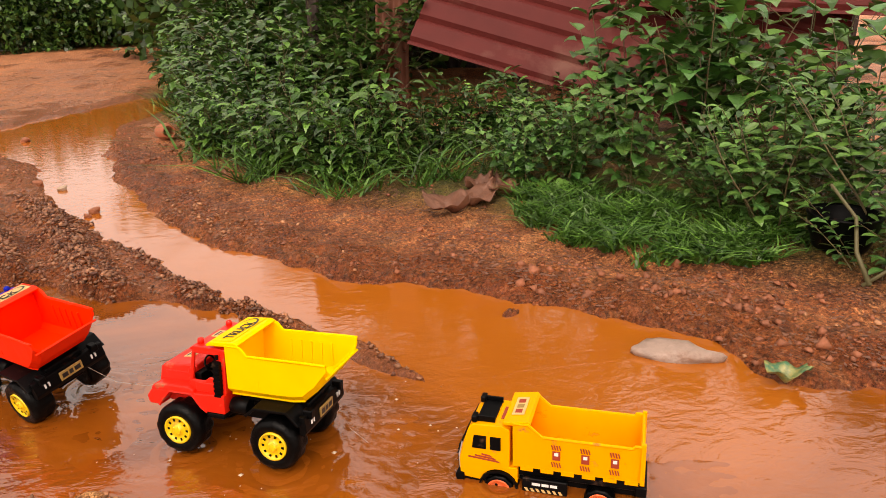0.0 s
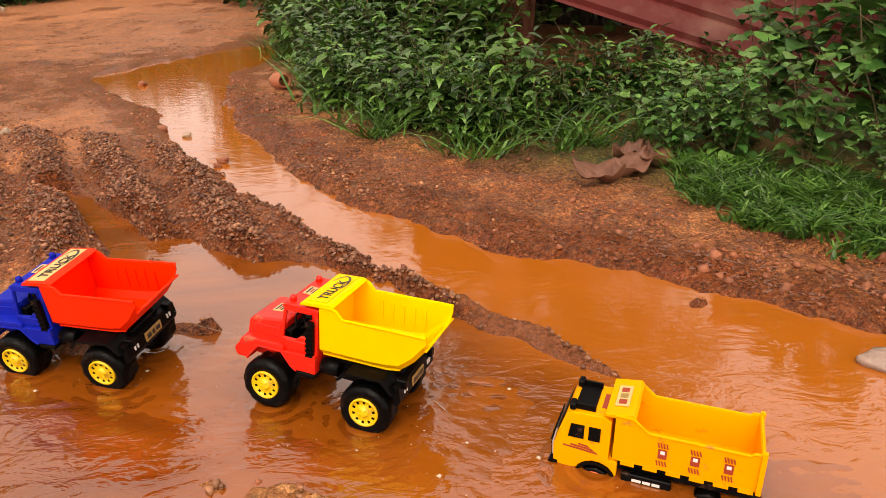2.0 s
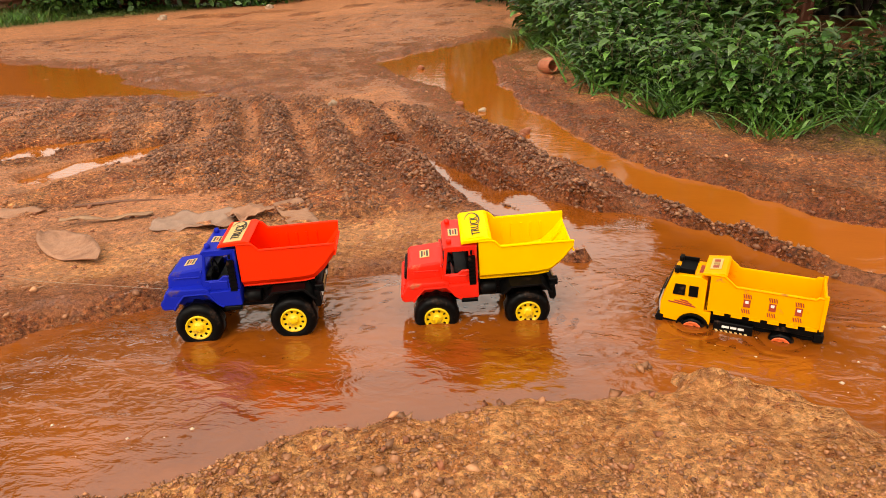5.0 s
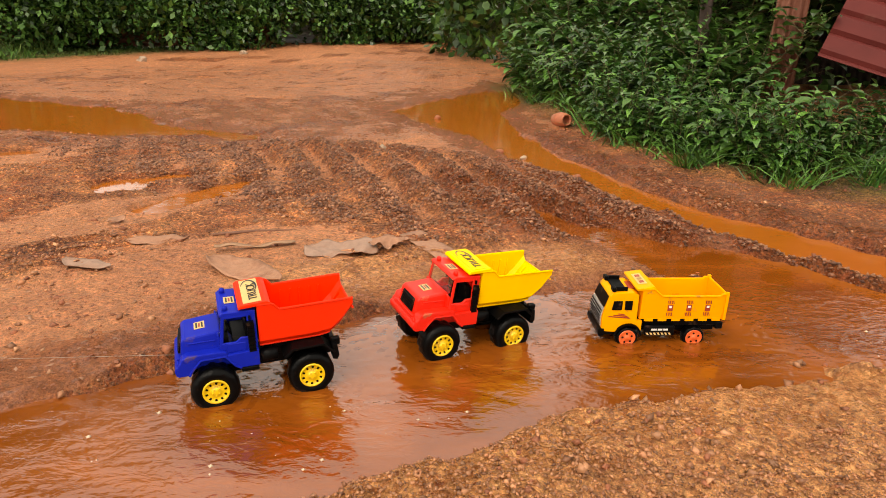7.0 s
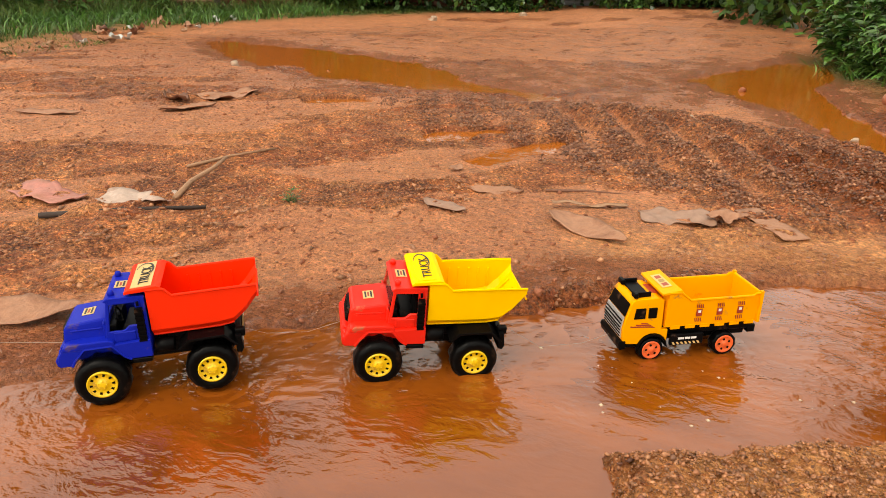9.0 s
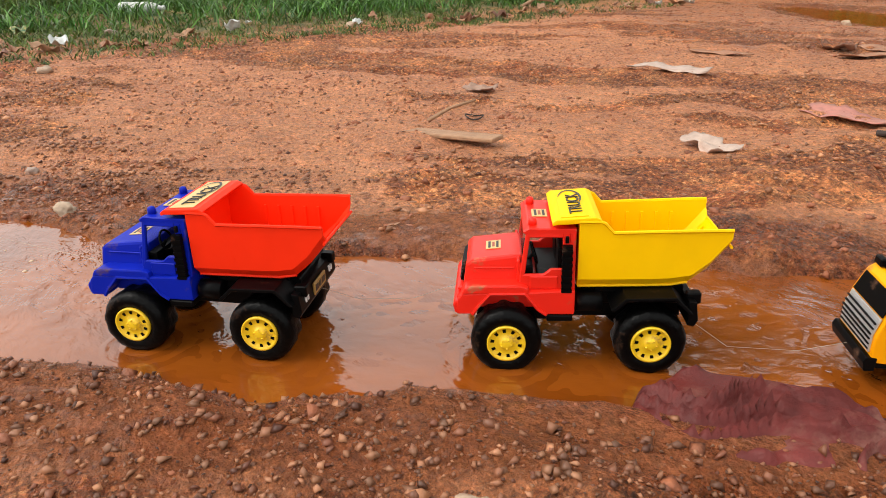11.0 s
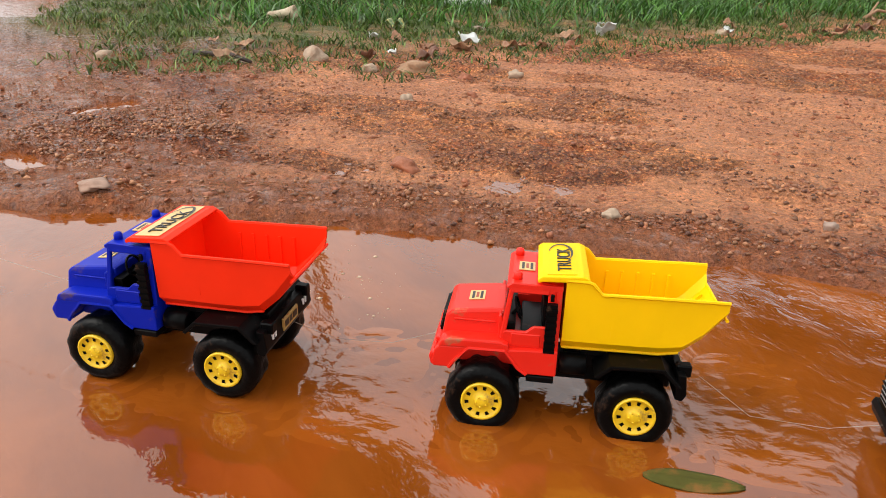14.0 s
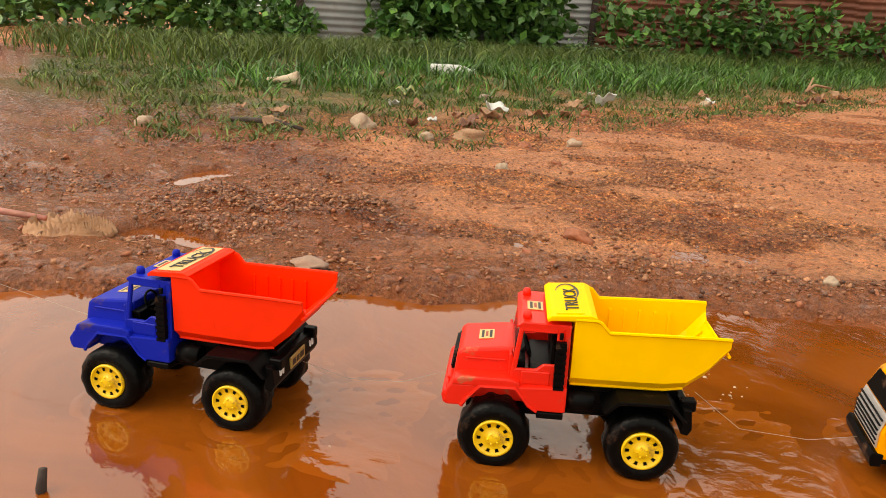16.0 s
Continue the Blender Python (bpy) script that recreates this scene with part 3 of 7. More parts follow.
def water_material():
    """Silty water: an opaque orange body under a glossy rippled skin."""
    m = bpy.data.materials.new("muddy_water")
    m.use_nodes = True
    n, l = m.node_tree.nodes, m.node_tree.links
    b = n["Principled BSDF"]
    b.inputs["Roughness"].default_value, b.inputs["IOR"].default_value = 0.03, 1.6
    b.inputs["Specular IOR Level"].default_value = 0.72
    co = n.new("ShaderNodeTexCoord")
    flow = n.new("ShaderNodeMapping")
    flow.inputs["Rotation"].default_value = (0, 0, radians(-40))
    flow.inputs["Scale"].default_value = (0.75, 1.3, 1.0)
    l.new(co.outputs["Object"], flow.inputs["Vector"])
    c = n.new("ShaderNodeTexNoise")
    c.inputs["Scale"].default_value, c.inputs["Detail"].default_value = 3.0, 6.0
    c.inputs["Distortion"].default_value = 1.2
    l.new(flow.outputs[0], c.inputs["Vector"])
    ramp = n.new("ShaderNodeValToRGB")
    ramp.color_ramp.elements[0].position, ramp.color_ramp.elements[0].color = 0.36, (0.150, 0.0345, 0.0033, 1)
    ramp.color_ramp.elements[1].position, ramp.color_ramp.elements[1].color = 0.66, (0.255, 0.064, 0.0075, 1)
    l.new(c.outputs["Fac"], ramp.inputs[0])
    silt = n.new("ShaderNodeAttribute")
    silt.attribute_name = "silt"
    thick = n.new("ShaderNodeMix")
    thick.data_type = "RGBA"
    thick.inputs["B"].default_value = (0.39, 0.107, 0.011, 1)
    l.new(silt.outputs["Fac"], thick.inputs["Factor"])
    l.new(ramp.outputs[0], thick.inputs["A"])
    l.new(thick.outputs["Result"], b.inputs["Base Color"])
    calm = n.new("ShaderNodeAttribute")
    calm.attribute_name = "flow"
    w1, w2 = n.new("ShaderNodeTexNoise"), n.new("ShaderNodeTexNoise")
    w1.inputs["Scale"].default_value, w1.inputs["Detail"].default_value, w1.inputs["Distortion"].default_value = 17.0, 4.0, 0.7
    w2.inputs["Scale"].default_value, w2.inputs["Detail"].default_value = 55.0, 2.0
    for w in (w1, w2):
        l.new(flow.outputs[0], w.inputs["Vector"])
    add, mul = n.new("ShaderNodeMath"), n.new("ShaderNodeMath")
    add.operation, mul.operation = "MULTIPLY_ADD", "MULTIPLY"
    l.new(w2.outputs["Fac"], add.inputs[0])
    add.inputs[1].default_value = 0.3
    l.new(w1.outputs["Fac"], add.inputs[2])
    l.new(add.outputs[0], mul.inputs[0])
    l.new(calm.outputs["Fac"], mul.inputs[1])
    bp = n.new("ShaderNodeBump")
    bp.inputs["Strength"].default_value, bp.inputs["Distance"].default_value = 0.8, 0.0065
    l.new(mul.outputs[0], bp.inputs["Height"])
    l.new(bp.outputs[0], b.inputs["Normal"])
    return m


wx, wy = np.arange(-10.6, 2.6, 0.06), np.arange(-4.6, 6.2, 0.06)
WX, WY = np.meshgrid(wx, wy, indexing="ij")
water = new("water", grid_mesh("water", wx, wy, np.full(WX.shape, WATER_Z)))
stirred = 0.9 * (1 - smooth(inside(WX, WY, STREAM[:15]), -0.12, 0.06)) + 0.16
stirred = np.where(WX > -0.15, 0.16 + (stirred - 0.16) * (1 - 0.55 * smooth(WX, -0.15, 0.3)), stirred)
stirred = np.where(WY < -1.2, 0.18 + 0.95 * smooth(WY - 0.35 * WX, -0.28, 0.10), stirred)
water.data.attributes.new("flow", "FLOAT", "POINT").data.foreach_set("value", stirred.astype(np.float32).ravel())
turbid = 0.75 * np.maximum.reduce([*(1 - smooth(inside(WX, WY, q), 0.0, 0.15) for q in PUDDLES[:3]), 1 - smooth(np.minimum(inside(WX, WY, CHANNEL), inside(WX, WY, POOL)), 0.0, 0.2), 0.3 * smooth(WX, -0.6, 0.4)])
water.data.attributes.new("silt", "FLOAT", "POINT").data.foreach_set("value", turbid.astype(np.float32).ravel())
water.data.materials.append(water_material())
tagged(water, "shallow orange muddy water running through the ruts", "water", kind="structure")


# ---- shaping helpers ----
def part(name, bm, mat, parent=None, label="", smooth_shade=False):
    me = bpy.data.meshes.new(name)
    bm.to_mesh(me)
    bm.free()
    for one in mat if isinstance(mat, (list, tuple)) else [mat]:
        me.materials.append(one)
    if smooth_shade:
        me.polygons.foreach_set("use_smooth", np.ones(len(me.polygons), bool))
    ob = new(name, me)
    if parent is not None:
        ob.parent = parent
    if label:
        tagged(ob, label)
    return ob


def bevelled(bm, width, segments=2):
    if width:
        bmesh.ops.bevel(bm, geom=bm.edges[:], offset=width, segments=segments, affect="EDGES", profile=0.6, clamp_overlap=True)
    return bm


def add_box(bm, x0, x1, y0, y1, z0, z1, index=0):
    v = [bm.verts.new((x, y, z)) for x in (x0, x1) for y in (y0, y1) for z in (z0, z1)]
    for f in ((0, 1, 3, 2), (4, 6, 7, 5), (0, 4, 5, 1), (2, 3, 7, 6), (0, 2, 6, 4), (1, 5, 7, 3)):
        bm.faces.new([v[i] for i in f]).material_index = index


def box(x0, x1, y0, y1, z0, z1, bevel=0.0, segments=2):
    bm = bmesh.new()
    add_box(bm, x0, x1, y0, y1, z0, z1)
    return bevelled(bm, bevel, segments)


def add_prism(bm, outline, y0, y1, inset=None, index=0):
    """An outline of (x, z) drawn out from y0 to y1. inset: (z at which it starts, slope) narrows it upward."""
    def row(y):
        out = []
        for x, z in outline:
            k = 1.0
            if inset and z > inset[0]:
                k = 1 - inset[1] * (z - inset[0])
            out.append(bm.verts.new((x, y * k, z)))
        return out
    a, b = row(y0), row(y1)
    n = len(outline)
    fs = [bm.faces.new(a[::-1]), bm.faces.new(b)]
    fs += [bm.faces.new((a[i], a[(i + 1) % n], b[(i + 1) % n], b[i])) for i in range(n)]
    for f in fs:
        f.material_index = index
    bmesh.ops.recalc_face_normals(bm, faces=bm.faces[:])


def prism(outline, y0, y1, bevel=0.0, inset=None):
    bm = bmesh.new()
    add_prism(bm, outline, y0, y1, inset)
    return bevelled(bm, bevel)


def lathe(bm, profile, segments, toothed=(), index=0):
    """Turns (y, radius) round the y axis. toothed: rows of the profile whose radius alternates."""
    rings = []
    for k, (y, r) in enumerate(profile):
        ring = []
        for s in range(segments):
            a = 2 * math.pi * s / segments
            rr = r - (toothed[k] if k < len(toothed) and (s // 2) % 2 else 0)
            ring.append(bm.verts.new((rr * math.cos(a), y, rr * math.sin(a))))
        rings.append(ring)
    for r0, r1 in zip(rings, rings[1:]):
        for s in range(segments):
            t = (s + 1) % segments
            bm.faces.new((r0[s], r1[s], r1[t], r0[t])).material_index = index
    bm.faces.new(rings[0]).material_index = index
    bm.faces.new(rings[-1][::-1]).material_index = index
    return bm


def add_rod(bm, points, radius, sides=6, index=0, taper=1.0):
    """A round bar along points."""
    pts = [Vector(p) for p in points]
    rings = []
    for i, p in enumerate(pts):
        d = (pts[min(i + 1, len(pts) - 1)] - pts[max(i - 1, 0)]).normalized()
        side = d.cross(Vector((0.13, 0.21, 0.97)))
        side = (side if side.length > 1e-4 else d.cross(Vector((1, 0, 0)))).normalized()
        up = side.cross(d)
        r = radius * (1 + (taper - 1) * i / max(1, len(pts) - 1))
        rings.append([bm.verts.new(p + r * (math.cos(2 * math.pi * s / sides) * side + math.sin(2 * math.pi * s / sides) * up)) for s in range(sides)])
    for a, b in zip(rings, rings[1:]):
        for s in range(sides):
            t = (s + 1) % sides
            bm.faces.new((a[s], a[t], b[t], b[s])).material_index = index
    bm.faces.new(rings[0][::-1]).material_index = index
    bm.faces.new(rings[-1]).material_index = index
    return rings


def lettering(text, size, mat, name="lettering", parent=None, m=None, thick=0.0004):
    """Raised letters in the built-in face, as a mesh."""
    cu = bpy.data.curves.new(name, "FONT")
    cu.body, cu.size, cu.extrude, cu.align_x, cu.align_y = text, size, thick, "CENTER", "CENTER"
    tmp = new("tmp", cu)
    bpy.context.view_layer.update()
    me = bpy.data.meshes.new_from_object(tmp.evaluated_get(bpy.context.evaluated_depsgraph_get()))
    bpy.data.objects.remove(tmp)
    bpy.data.curves.remove(cu)
    me.name = name
    me.materials.clear()
    me.materials.append(mat)
    ob = new(name, me)
    ob.parent = parent
    if m is not None:
        ob.matrix_basis = m
    return ob


# ---- the toy trucks: forward is +x, the side that shows is +y ----
WHEEL_R, AXLE, TRACK = 0.0415, 0.083, 0.0555


def dump_wheel(truck, x, side):
    """A lugged balloon tyre with a yellow pressed rim; turns about its own axle."""
    bm = bmesh.new()
    w = 0.0205
    R = WHEEL_R
    lathe(bm, [(-w * 0.75, 0.020), (-w, 0.026), (-w * 1.02, 0.033), (-w * 0.92, 0.0385), (-w * 0.6, R), (-w * 0.15, R), (w * 0.15, R), (w * 0.6, R), (w * 0.92, 0.0385), (w * 1.02, 0.033), (w, 0.026), (w * 0.75, 0.020)],
          48, (0, 0, 0, 0.0016, 0.0028, 0.0028, 0.0, 0.0, 0.0012, 0, 0, 0))
    tyre = part("wheel", bm, tyre_rubber, truck, "wet black lugged rubber tyre", True)
    tyre.matrix_basis = pose(x, side * TRACK, WHEEL_R)
    bm = bmesh.new()
    o = side * w
    lathe(bm, [(o * 0.5, 0.0225), (o * 1.04, 0.0228), (o * 1.06, 0.0205), (o * 0.93, 0.0196), (o * 0.90, 0.0085), (o * 1.04, 0.0070), (o * 1.10, 0.0052), (o * 1.10, 0.001)], 36)
    for k in range(10):
        a = 2 * math.pi * k / 10
        c, s = math.cos(a), math.sin(a)
        vs = []
        for u, v in ((-1, -1), (1, -1), (1, 1), (-1, 1)):
            rr, tt = 0.0163 + 0.0022 * u, (0.0019 + 0.0003 * u) * v
            vs.append(bm.verts.new((rr * c - tt * s, o * 0.955, rr * s + tt * c)))
        f = bm.faces.new(vs)
        f.material_index = 1
    for k in range(5):
        a = 2 * math.pi * (k + 0.5) / 5
        c, s = math.cos(a), math.sin(a)
        add_box(bm, 0.0062 * c - 0.0009, 0.0062 * c + 0.0009, min(o, o * 1.13), max(o, o * 1.13), 0.0062 * s - 0.0009, 0.0062 * s + 0.0009)
    bmesh.ops.recalc_face_normals(bm, faces=bm.faces[:])
    part("rim", bm, (rim_yellow, black_plastic), tyre, "yellow plastic rim with ten slots", True)
    return tyre


def tipper_tub(truck, mat, label):
    """The hollow tub: flared sides, a raised headboard over the cab, a tail that sweeps up."""
    th = 0.0028
    rows = [(0.001, 0.102, 0.185, 0.050, 0.0545), (-0.022, 0.102, 0.185, 0.050, 0.0550), (-0.027, 0.102, 0.183, 0.050, 0.0550), (-0.037, 0.102, 0.172, 0.050, 0.0550), (-0.080, 0.103, 0.173, 0.051, 0.0555),
            (-0.104, 0.104, 0.1735, 0.051, 0.0555), (-0.126, 0.108, 0.174, 0.052, 0.056), (-0.146, 0.126, 0.1745, 0.053, 0.0565), (-0.159, 0.143, 0.1745, 0.053, 0.0565), (-0.1665, 0.1525, 0.1745, 0.0535, 0.0565)]
    bm = bmesh.new()
    rings = []
    for k, (x, zb, zt, wb, wt) in enumerate(rows):
        xi = x - th if k == 0 else x
        pts = [(x, wt, zt), (x, wb + 0.003, zb + 0.012), (x, wb - 0.008, zb), (x, -wb + 0.008, zb), (x, -wb - 0.003, zb + 0.012), (x, -wt, zt),
               (xi, -wt + th, zt), (xi, -wb - 0.003 + th, zb + 0.013), (xi, -wb + 0.010, zb + th), (xi, wb - 0.010, zb + th), (xi, wb + 0.003 - th, zb + 0.013), (xi, wt - th, zt)]
        rings.append([bm.verts.new(p) for p in pts])
    for a, b in zip(rings, rings[1:]):
        for i in range(12):
            j = (i + 1) % 12
            bm.faces.new((a[i], a[j], b[j], b[i]))
    f, e = rings[0], rings[-1]
    bm.faces.new(f[:6])
    bm.faces.new(f[6:])
    bm.faces.new((f[5], f[6], f[11], f[0]))
    for i, j in ((0, 11), (1, 10), (2, 9), (3, 8), (4, 7)):
        bm.faces.new((e[i], e[i + 1], e[j - 1], e[j]))
    # ribs inside the far wall and floor, and a rolled rim
    bmesh.ops.recalc_face_normals(bm, faces=bm.faces[:])
    tub = part("tub", bm, mat, truck, label)
    for x in (-0.052, -0.070, -0.088, -0.106, -0.124):
        for y in (-0.0520, 0.0520):
            part("rib", box(x - 0.0016, x + 0.0016, y - 0.0022, y + 0.0022, 0.124, 0.160), mat, tub)
    for rail in ([(x, wt + 0.0003, zt) for x, zb, zt, wb, wt in rows], [(x, -wt - 0.0003, zt) for x, zb, zt, wb, wt in rows], [(-0.1665, y, 0.1540) for y in np.linspace(-0.055, 0.055, 5)], [(0.0, 0.0425, 0.1015), (-0.104, 0.0435, 0.1035), (-0.125, 0.0440, 0.1075)]):
        bm = bmesh.new()
        add_rod(bm, rail, 0.002, 6)
        part("rim_bead", bm, mat, tub)
    for y in (-0.030, 0.0, 0.030):
        part("floor_rib", prism([(-0.128, 0.1110), (-0.128, 0.1150), (-0.158, 0.1490), (-0.158, 0.1440)], y - 0.0018, y + 0.0018), mat, tub)
    # headboard plate that reaches out over the cab
    board = part("headboard", prism([(0.031, 0.180), (0.032, 0.1835), (0.027, 0.1875), (-0.016, 0.1905), (-0.023, 0.1875), (-0.021, 0.184), (0.027, 0.1815)], -0.0560, 0.0560, 0.0012), mat, tub)
    slope = -4.3
    plate = part("decal", box(-0.0155, 0.0155, -0.050, 0.050, -0.0002, 0.0004), decal_cream if mat is orange_red_plastic else mat, tub, "worn printed decal on the headboard")
    plate.matrix_basis = pose(0.0065, 0, 0.1895, 0, slope + 8.5, 0)
    arc = bmesh.new()
    for k in range(14):
        a0, a1 = math.pi * (0.05 + 1.25 * k / 14), math.pi * (0.05 + 1.25 * (k + 1) / 14)
        w = 0.0008 + 0.0030 * math.sin(math.pi * (k + 0.5) / 14)
        ring = [((0.0140 - q) * math.cos(a), -0.018 - (0.029 - q) * math.sin(a)) for a, q in ((a0, 0), (a1, 0), (a1, w), (a0, w))]
        arc.faces.new([arc.verts.new((x, y, 0.0011)) for x, y in ring])
    bmesh.ops.recalc_face_normals(arc, faces=arc.faces[:])
    swoosh = part("swoosh", arc, decal_black, tub)
    swoosh.matrix_basis = plate.matrix_basis.copy()
    lettering("TRUCK", 0.0215, decal_black, "lettering", tub, plate.matrix_basis @ pose(-0.0035, 0.006, 0.0013, 0, 0, -90))
    return tub


def dump_truck(cab_mat, tub_mat, label, tub_label):
    truck = new("toy_dump_truck")
    truck.empty_display_size = 0.05
    tagged(truck, label, "toy truck", "toy trucks in convoy")
    # chassis
    bm = bmesh.new()
    add_box(bm, -0.126, 0.118, -0.024, 0.024, 0.052, 0.074)
    add_box(bm, -0.125, -0.006, -0.034, 0.034, 0.074, 0.098)
    add_box(bm, 0.02, 0.118, -0.030, 0.030, 0.050, 0.070)
    add_box(bm, -0.088, -0.078, -0.045, 0.045, 0.034, 0.056)
    add_box(bm, 0.078, 0.088, -0.045, 0.045, 0.034, 0.056)
    add_box(bm, -0.112, -0.020, -0.040, 0.040, 0.092, 0.1005)
    bevelled(bm, 0.0015, 1)
    part("chassis", bm, black_plastic, truck)
    for side in (-1, 1):
        # fuel tank
        bm = bmesh.new()
        lathe(bm, [(-0.015, 0.0105), (-0.014, 0.0125), (0.014, 0.0125), (0.015, 0.0105)], 20)
        tank = part("fuel_tank", bm, black_plastic, truck, "", True)
        tank.matrix_basis = pose(-0.014, side * 0.043, 0.082, 0, 0, 90)
        # rear mudguard, a bent strip above the wheel
        out, inn = [(-0.036, 0.084), (-0.052, 0.099), (-0.108, 0.1005), (-0.128, 0.080)], [(-0.124, 0.079), (-0.106, 0.0965), (-0.054, 0.095), (-0.040, 0.082)]
        part("mudguard", prism(out + inn, side * 0.026, side * 0.074, 0.0008), black_plastic, truck)
    # rear bumper with plate and lamps
    bumper = part("rear_bumper", prism([(-0.124, 0.062), (-0.124, 0.092), (-0.133, 0.091), (-0.136, 0.068), (-0.132, 0.060)], -0.066, 0.066, 0.0012), black_plastic, truck)
    part("number_plate", box(-0.1372, -0.1345, -0.021, 0.021, 0.0695, 0.0855, 0.0005, 1), decal_brass, bumper, "dull gold sticker plate with dark bars")
    for k, (a, b) in enumerate(((-0.017, -0.006), (-0.003, 0.004), (0.007, 0.017))):
        part("plate_bar", box(-0.1376, -0.1371, a, b, 0.0735, 0.0815), decal_black, bumper)
    for y in (-0.048, -0.041, 0.041, 0.048):
        part("tail_lamp", box(-0.1368, -0.1335, y - 0.0014, y + 0.0014, 0.074, 0.082, 0.0005, 1), decal_white, bumper)
    for y in (-0.05, 0.05):
        part("bumper_horn", box(-0.140, -0.124, y - 0.006, y + 0.006, 0.084, 0.098, 0.0015, 1), black_plastic, bumper)
    # cab: lower body with wheel arches, then the bonnet and the upper frame
    low = [(0.140, 0.073), (0.1415, 0.080), (0.139, 0.093), (0.134, 0.099), (0.060, 0.101), (0.004, 0.104), (0.004, 0.073), (0.036, 0.073), (0.048, 0.078), (0.063, 0.097), (0.101, 0.0965), (0.116, 0.080), (0.121, 0.073)]
    bm = bmesh.new()
    add_prism(bm, low, 0.040, 0.062)
    add_prism(bm, low, -0.062, -0.040)
    add_box(bm, 0.004, 0.118, -0.041, 0.041, 0.072, 0.101)
    add_box(bm, 0.114, 0.1405, -0.041, 0.041, 0.073, 0.098)
    bevelled(bm, 0.0018, 2)
    cab = part("cab", bm, cab_mat, truck)
    lip = [(0.1225, 0.0725), (0.117, 0.0815), (0.1015, 0.099), (0.0615, 0.0995), (0.0455, 0.079), (0.036, 0.0725)]
    for side in (-1, 1):
        bm = bmesh.new()
        add_rod(bm, [(x, side * 0.0615, z) for x, z in lip], 0.0024, 6)
        part("arch_lip", bm, cab_mat, cab)
    bonnet = part("bonnet", prism([(0.064, 0.098), (0.064, 0.1375), (0.074, 0.1385), (0.124, 0.133), (0.130, 0.128), (0.134, 0.098)], -0.043, 0.043, 0.0035, (0.105, 3.0)), cab_mat, cab)
    part("grille", prism([(0.1318, 0.100), (0.1285, 0.127), (0.1315, 0.1265), (0.1375, 0.101)], -0.026, 0.026, 0.0008), black_plastic, cab, "black ribbed radiator grille")
    for k in range(5):
        bm = bmesh.new()
        add_box(bm, 0.1305, 0.1378 - 0.0009 * k, -0.025, 0.025, 0.1035 + 0.0048 * k, 0.1052 + 0.0048 * k)
        part("grille_bar", bm, black_plastic, cab)
    for y in (-0.045, 0.045):
        bm = bmesh.new()
        lathe(bm, [(0, 0.007), (0.003, 0.0068), (0.004, 0.004)], 16)
        lamp = part("headlamp", bm, cab_mat, cab, "", True)
        lamp.matrix_basis = pose(0.1375, y, 0.0895, 0, 0, -90)
    # posts, roof, back wall and door skins round an open window
    bm = bmesh.new()
    add_prism(bm, [(0.004, 0.100), (0.004, 0.1725), (0.011, 0.1725), (0.011, 0.100)], -0.0555, 0.0555, (0.13, 1.6))
    for side in (-1, 1):
        s0, s1 = side * 0.0555, side * 0.0505
        add_prism(bm, [(0.011, 0.099), (0.011, 0.1725), (0.019, 0.1725), (0.019, 0.099)], s0, s1, (0.13, 1.6))
        add_prism(bm, [(0.018, 0.099), (0.018, 0.128), (0.032, 0.128), (0.040, 0.121), (0.064, 0.121), (0.068, 0.112), (0.068, 0.099)], s0, s1, (0.13, 1.6))
        add_prism(bm, [(0.0625, 0.112), (0.0560, 0.166), (0.0605, 0.1725), (0.0685, 0.112)], s0, s1, (0.13, 1.6))
        add_prism(bm, [(0.018, 0.165), (0.018, 0.1725), (0.0605, 0.1725), (0.0575, 0.165)], s0, s1, (0.13, 1.6))
    add_prism(bm, [(0.0645, 0.128), (0.0675, 0.137), (0.0705, 0.137), (0.0705, 0.110), (0.064, 0.110)], -0.052, 0.052)
    add_prism(bm, [(0.004, 0.169), (0.003, 0.1755), (0.058, 0.1765), (0.0645, 0.172), (0.0625, 0.169)], -0.052, 0.052)
    bmesh.ops.recalc_face_normals(bm, faces=bm.faces[:])
    bevelled(bm, 0.0011, 1)
    part("cab_frame", bm, cab_mat, cab)
    part("windscreen", prism([(0.0660, 0.137), (0.0610, 0.170), (0.0617, 0.170), (0.0667, 0.137)], -0.046, 0.046), clear_window, cab, "clear plastic windscreen")
    for y in (-0.038, 0.038):
        bm = bmesh.new()
        lathe(bm, [(-0.001, 0.0052), (0.005, 0.0050), (0.0078, 0.0040), (0.0088, 0.0020)], 14)
        part("roof_lamp", bm, cab_mat, cab, "", True).matrix_basis = pose(0.053, y, 0.1762, 90, 0, 0)
    # fender ledges, hood crease and the deep front bumper
    for side in (-1, 1):
        part("fender", prism([(0.1355, 0.098), (0.131, 0.106), (0.122, 0.109), (0.066, 0.110), (0.058, 0.107), (0.056, 0.099)], side * 0.038, side * 0.0625, 0.0022), cab_mat, cab)
        part("hood_crease", box(0.074, 0.120, side * 0.041 - 0.001, side * 0.041 + 0.001, 0.1225, 0.1245, 0.0006, 1), cab_mat, cab)
        part("door_panel", box(0.024, 0.056, min(side * 0.0545, side * 0.0565), max(side * 0.0545, side * 0.0565), 0.1035, 0.119, 0.0009, 1), cab_mat, cab)
        part("grab_rail", box(0.0125, 0.0165, min(side * 0.0540, side * 0.0575), max(side * 0.0540, side * 0.0575), 0.160, 0.168, 0.0006, 1), black_plastic, cab)
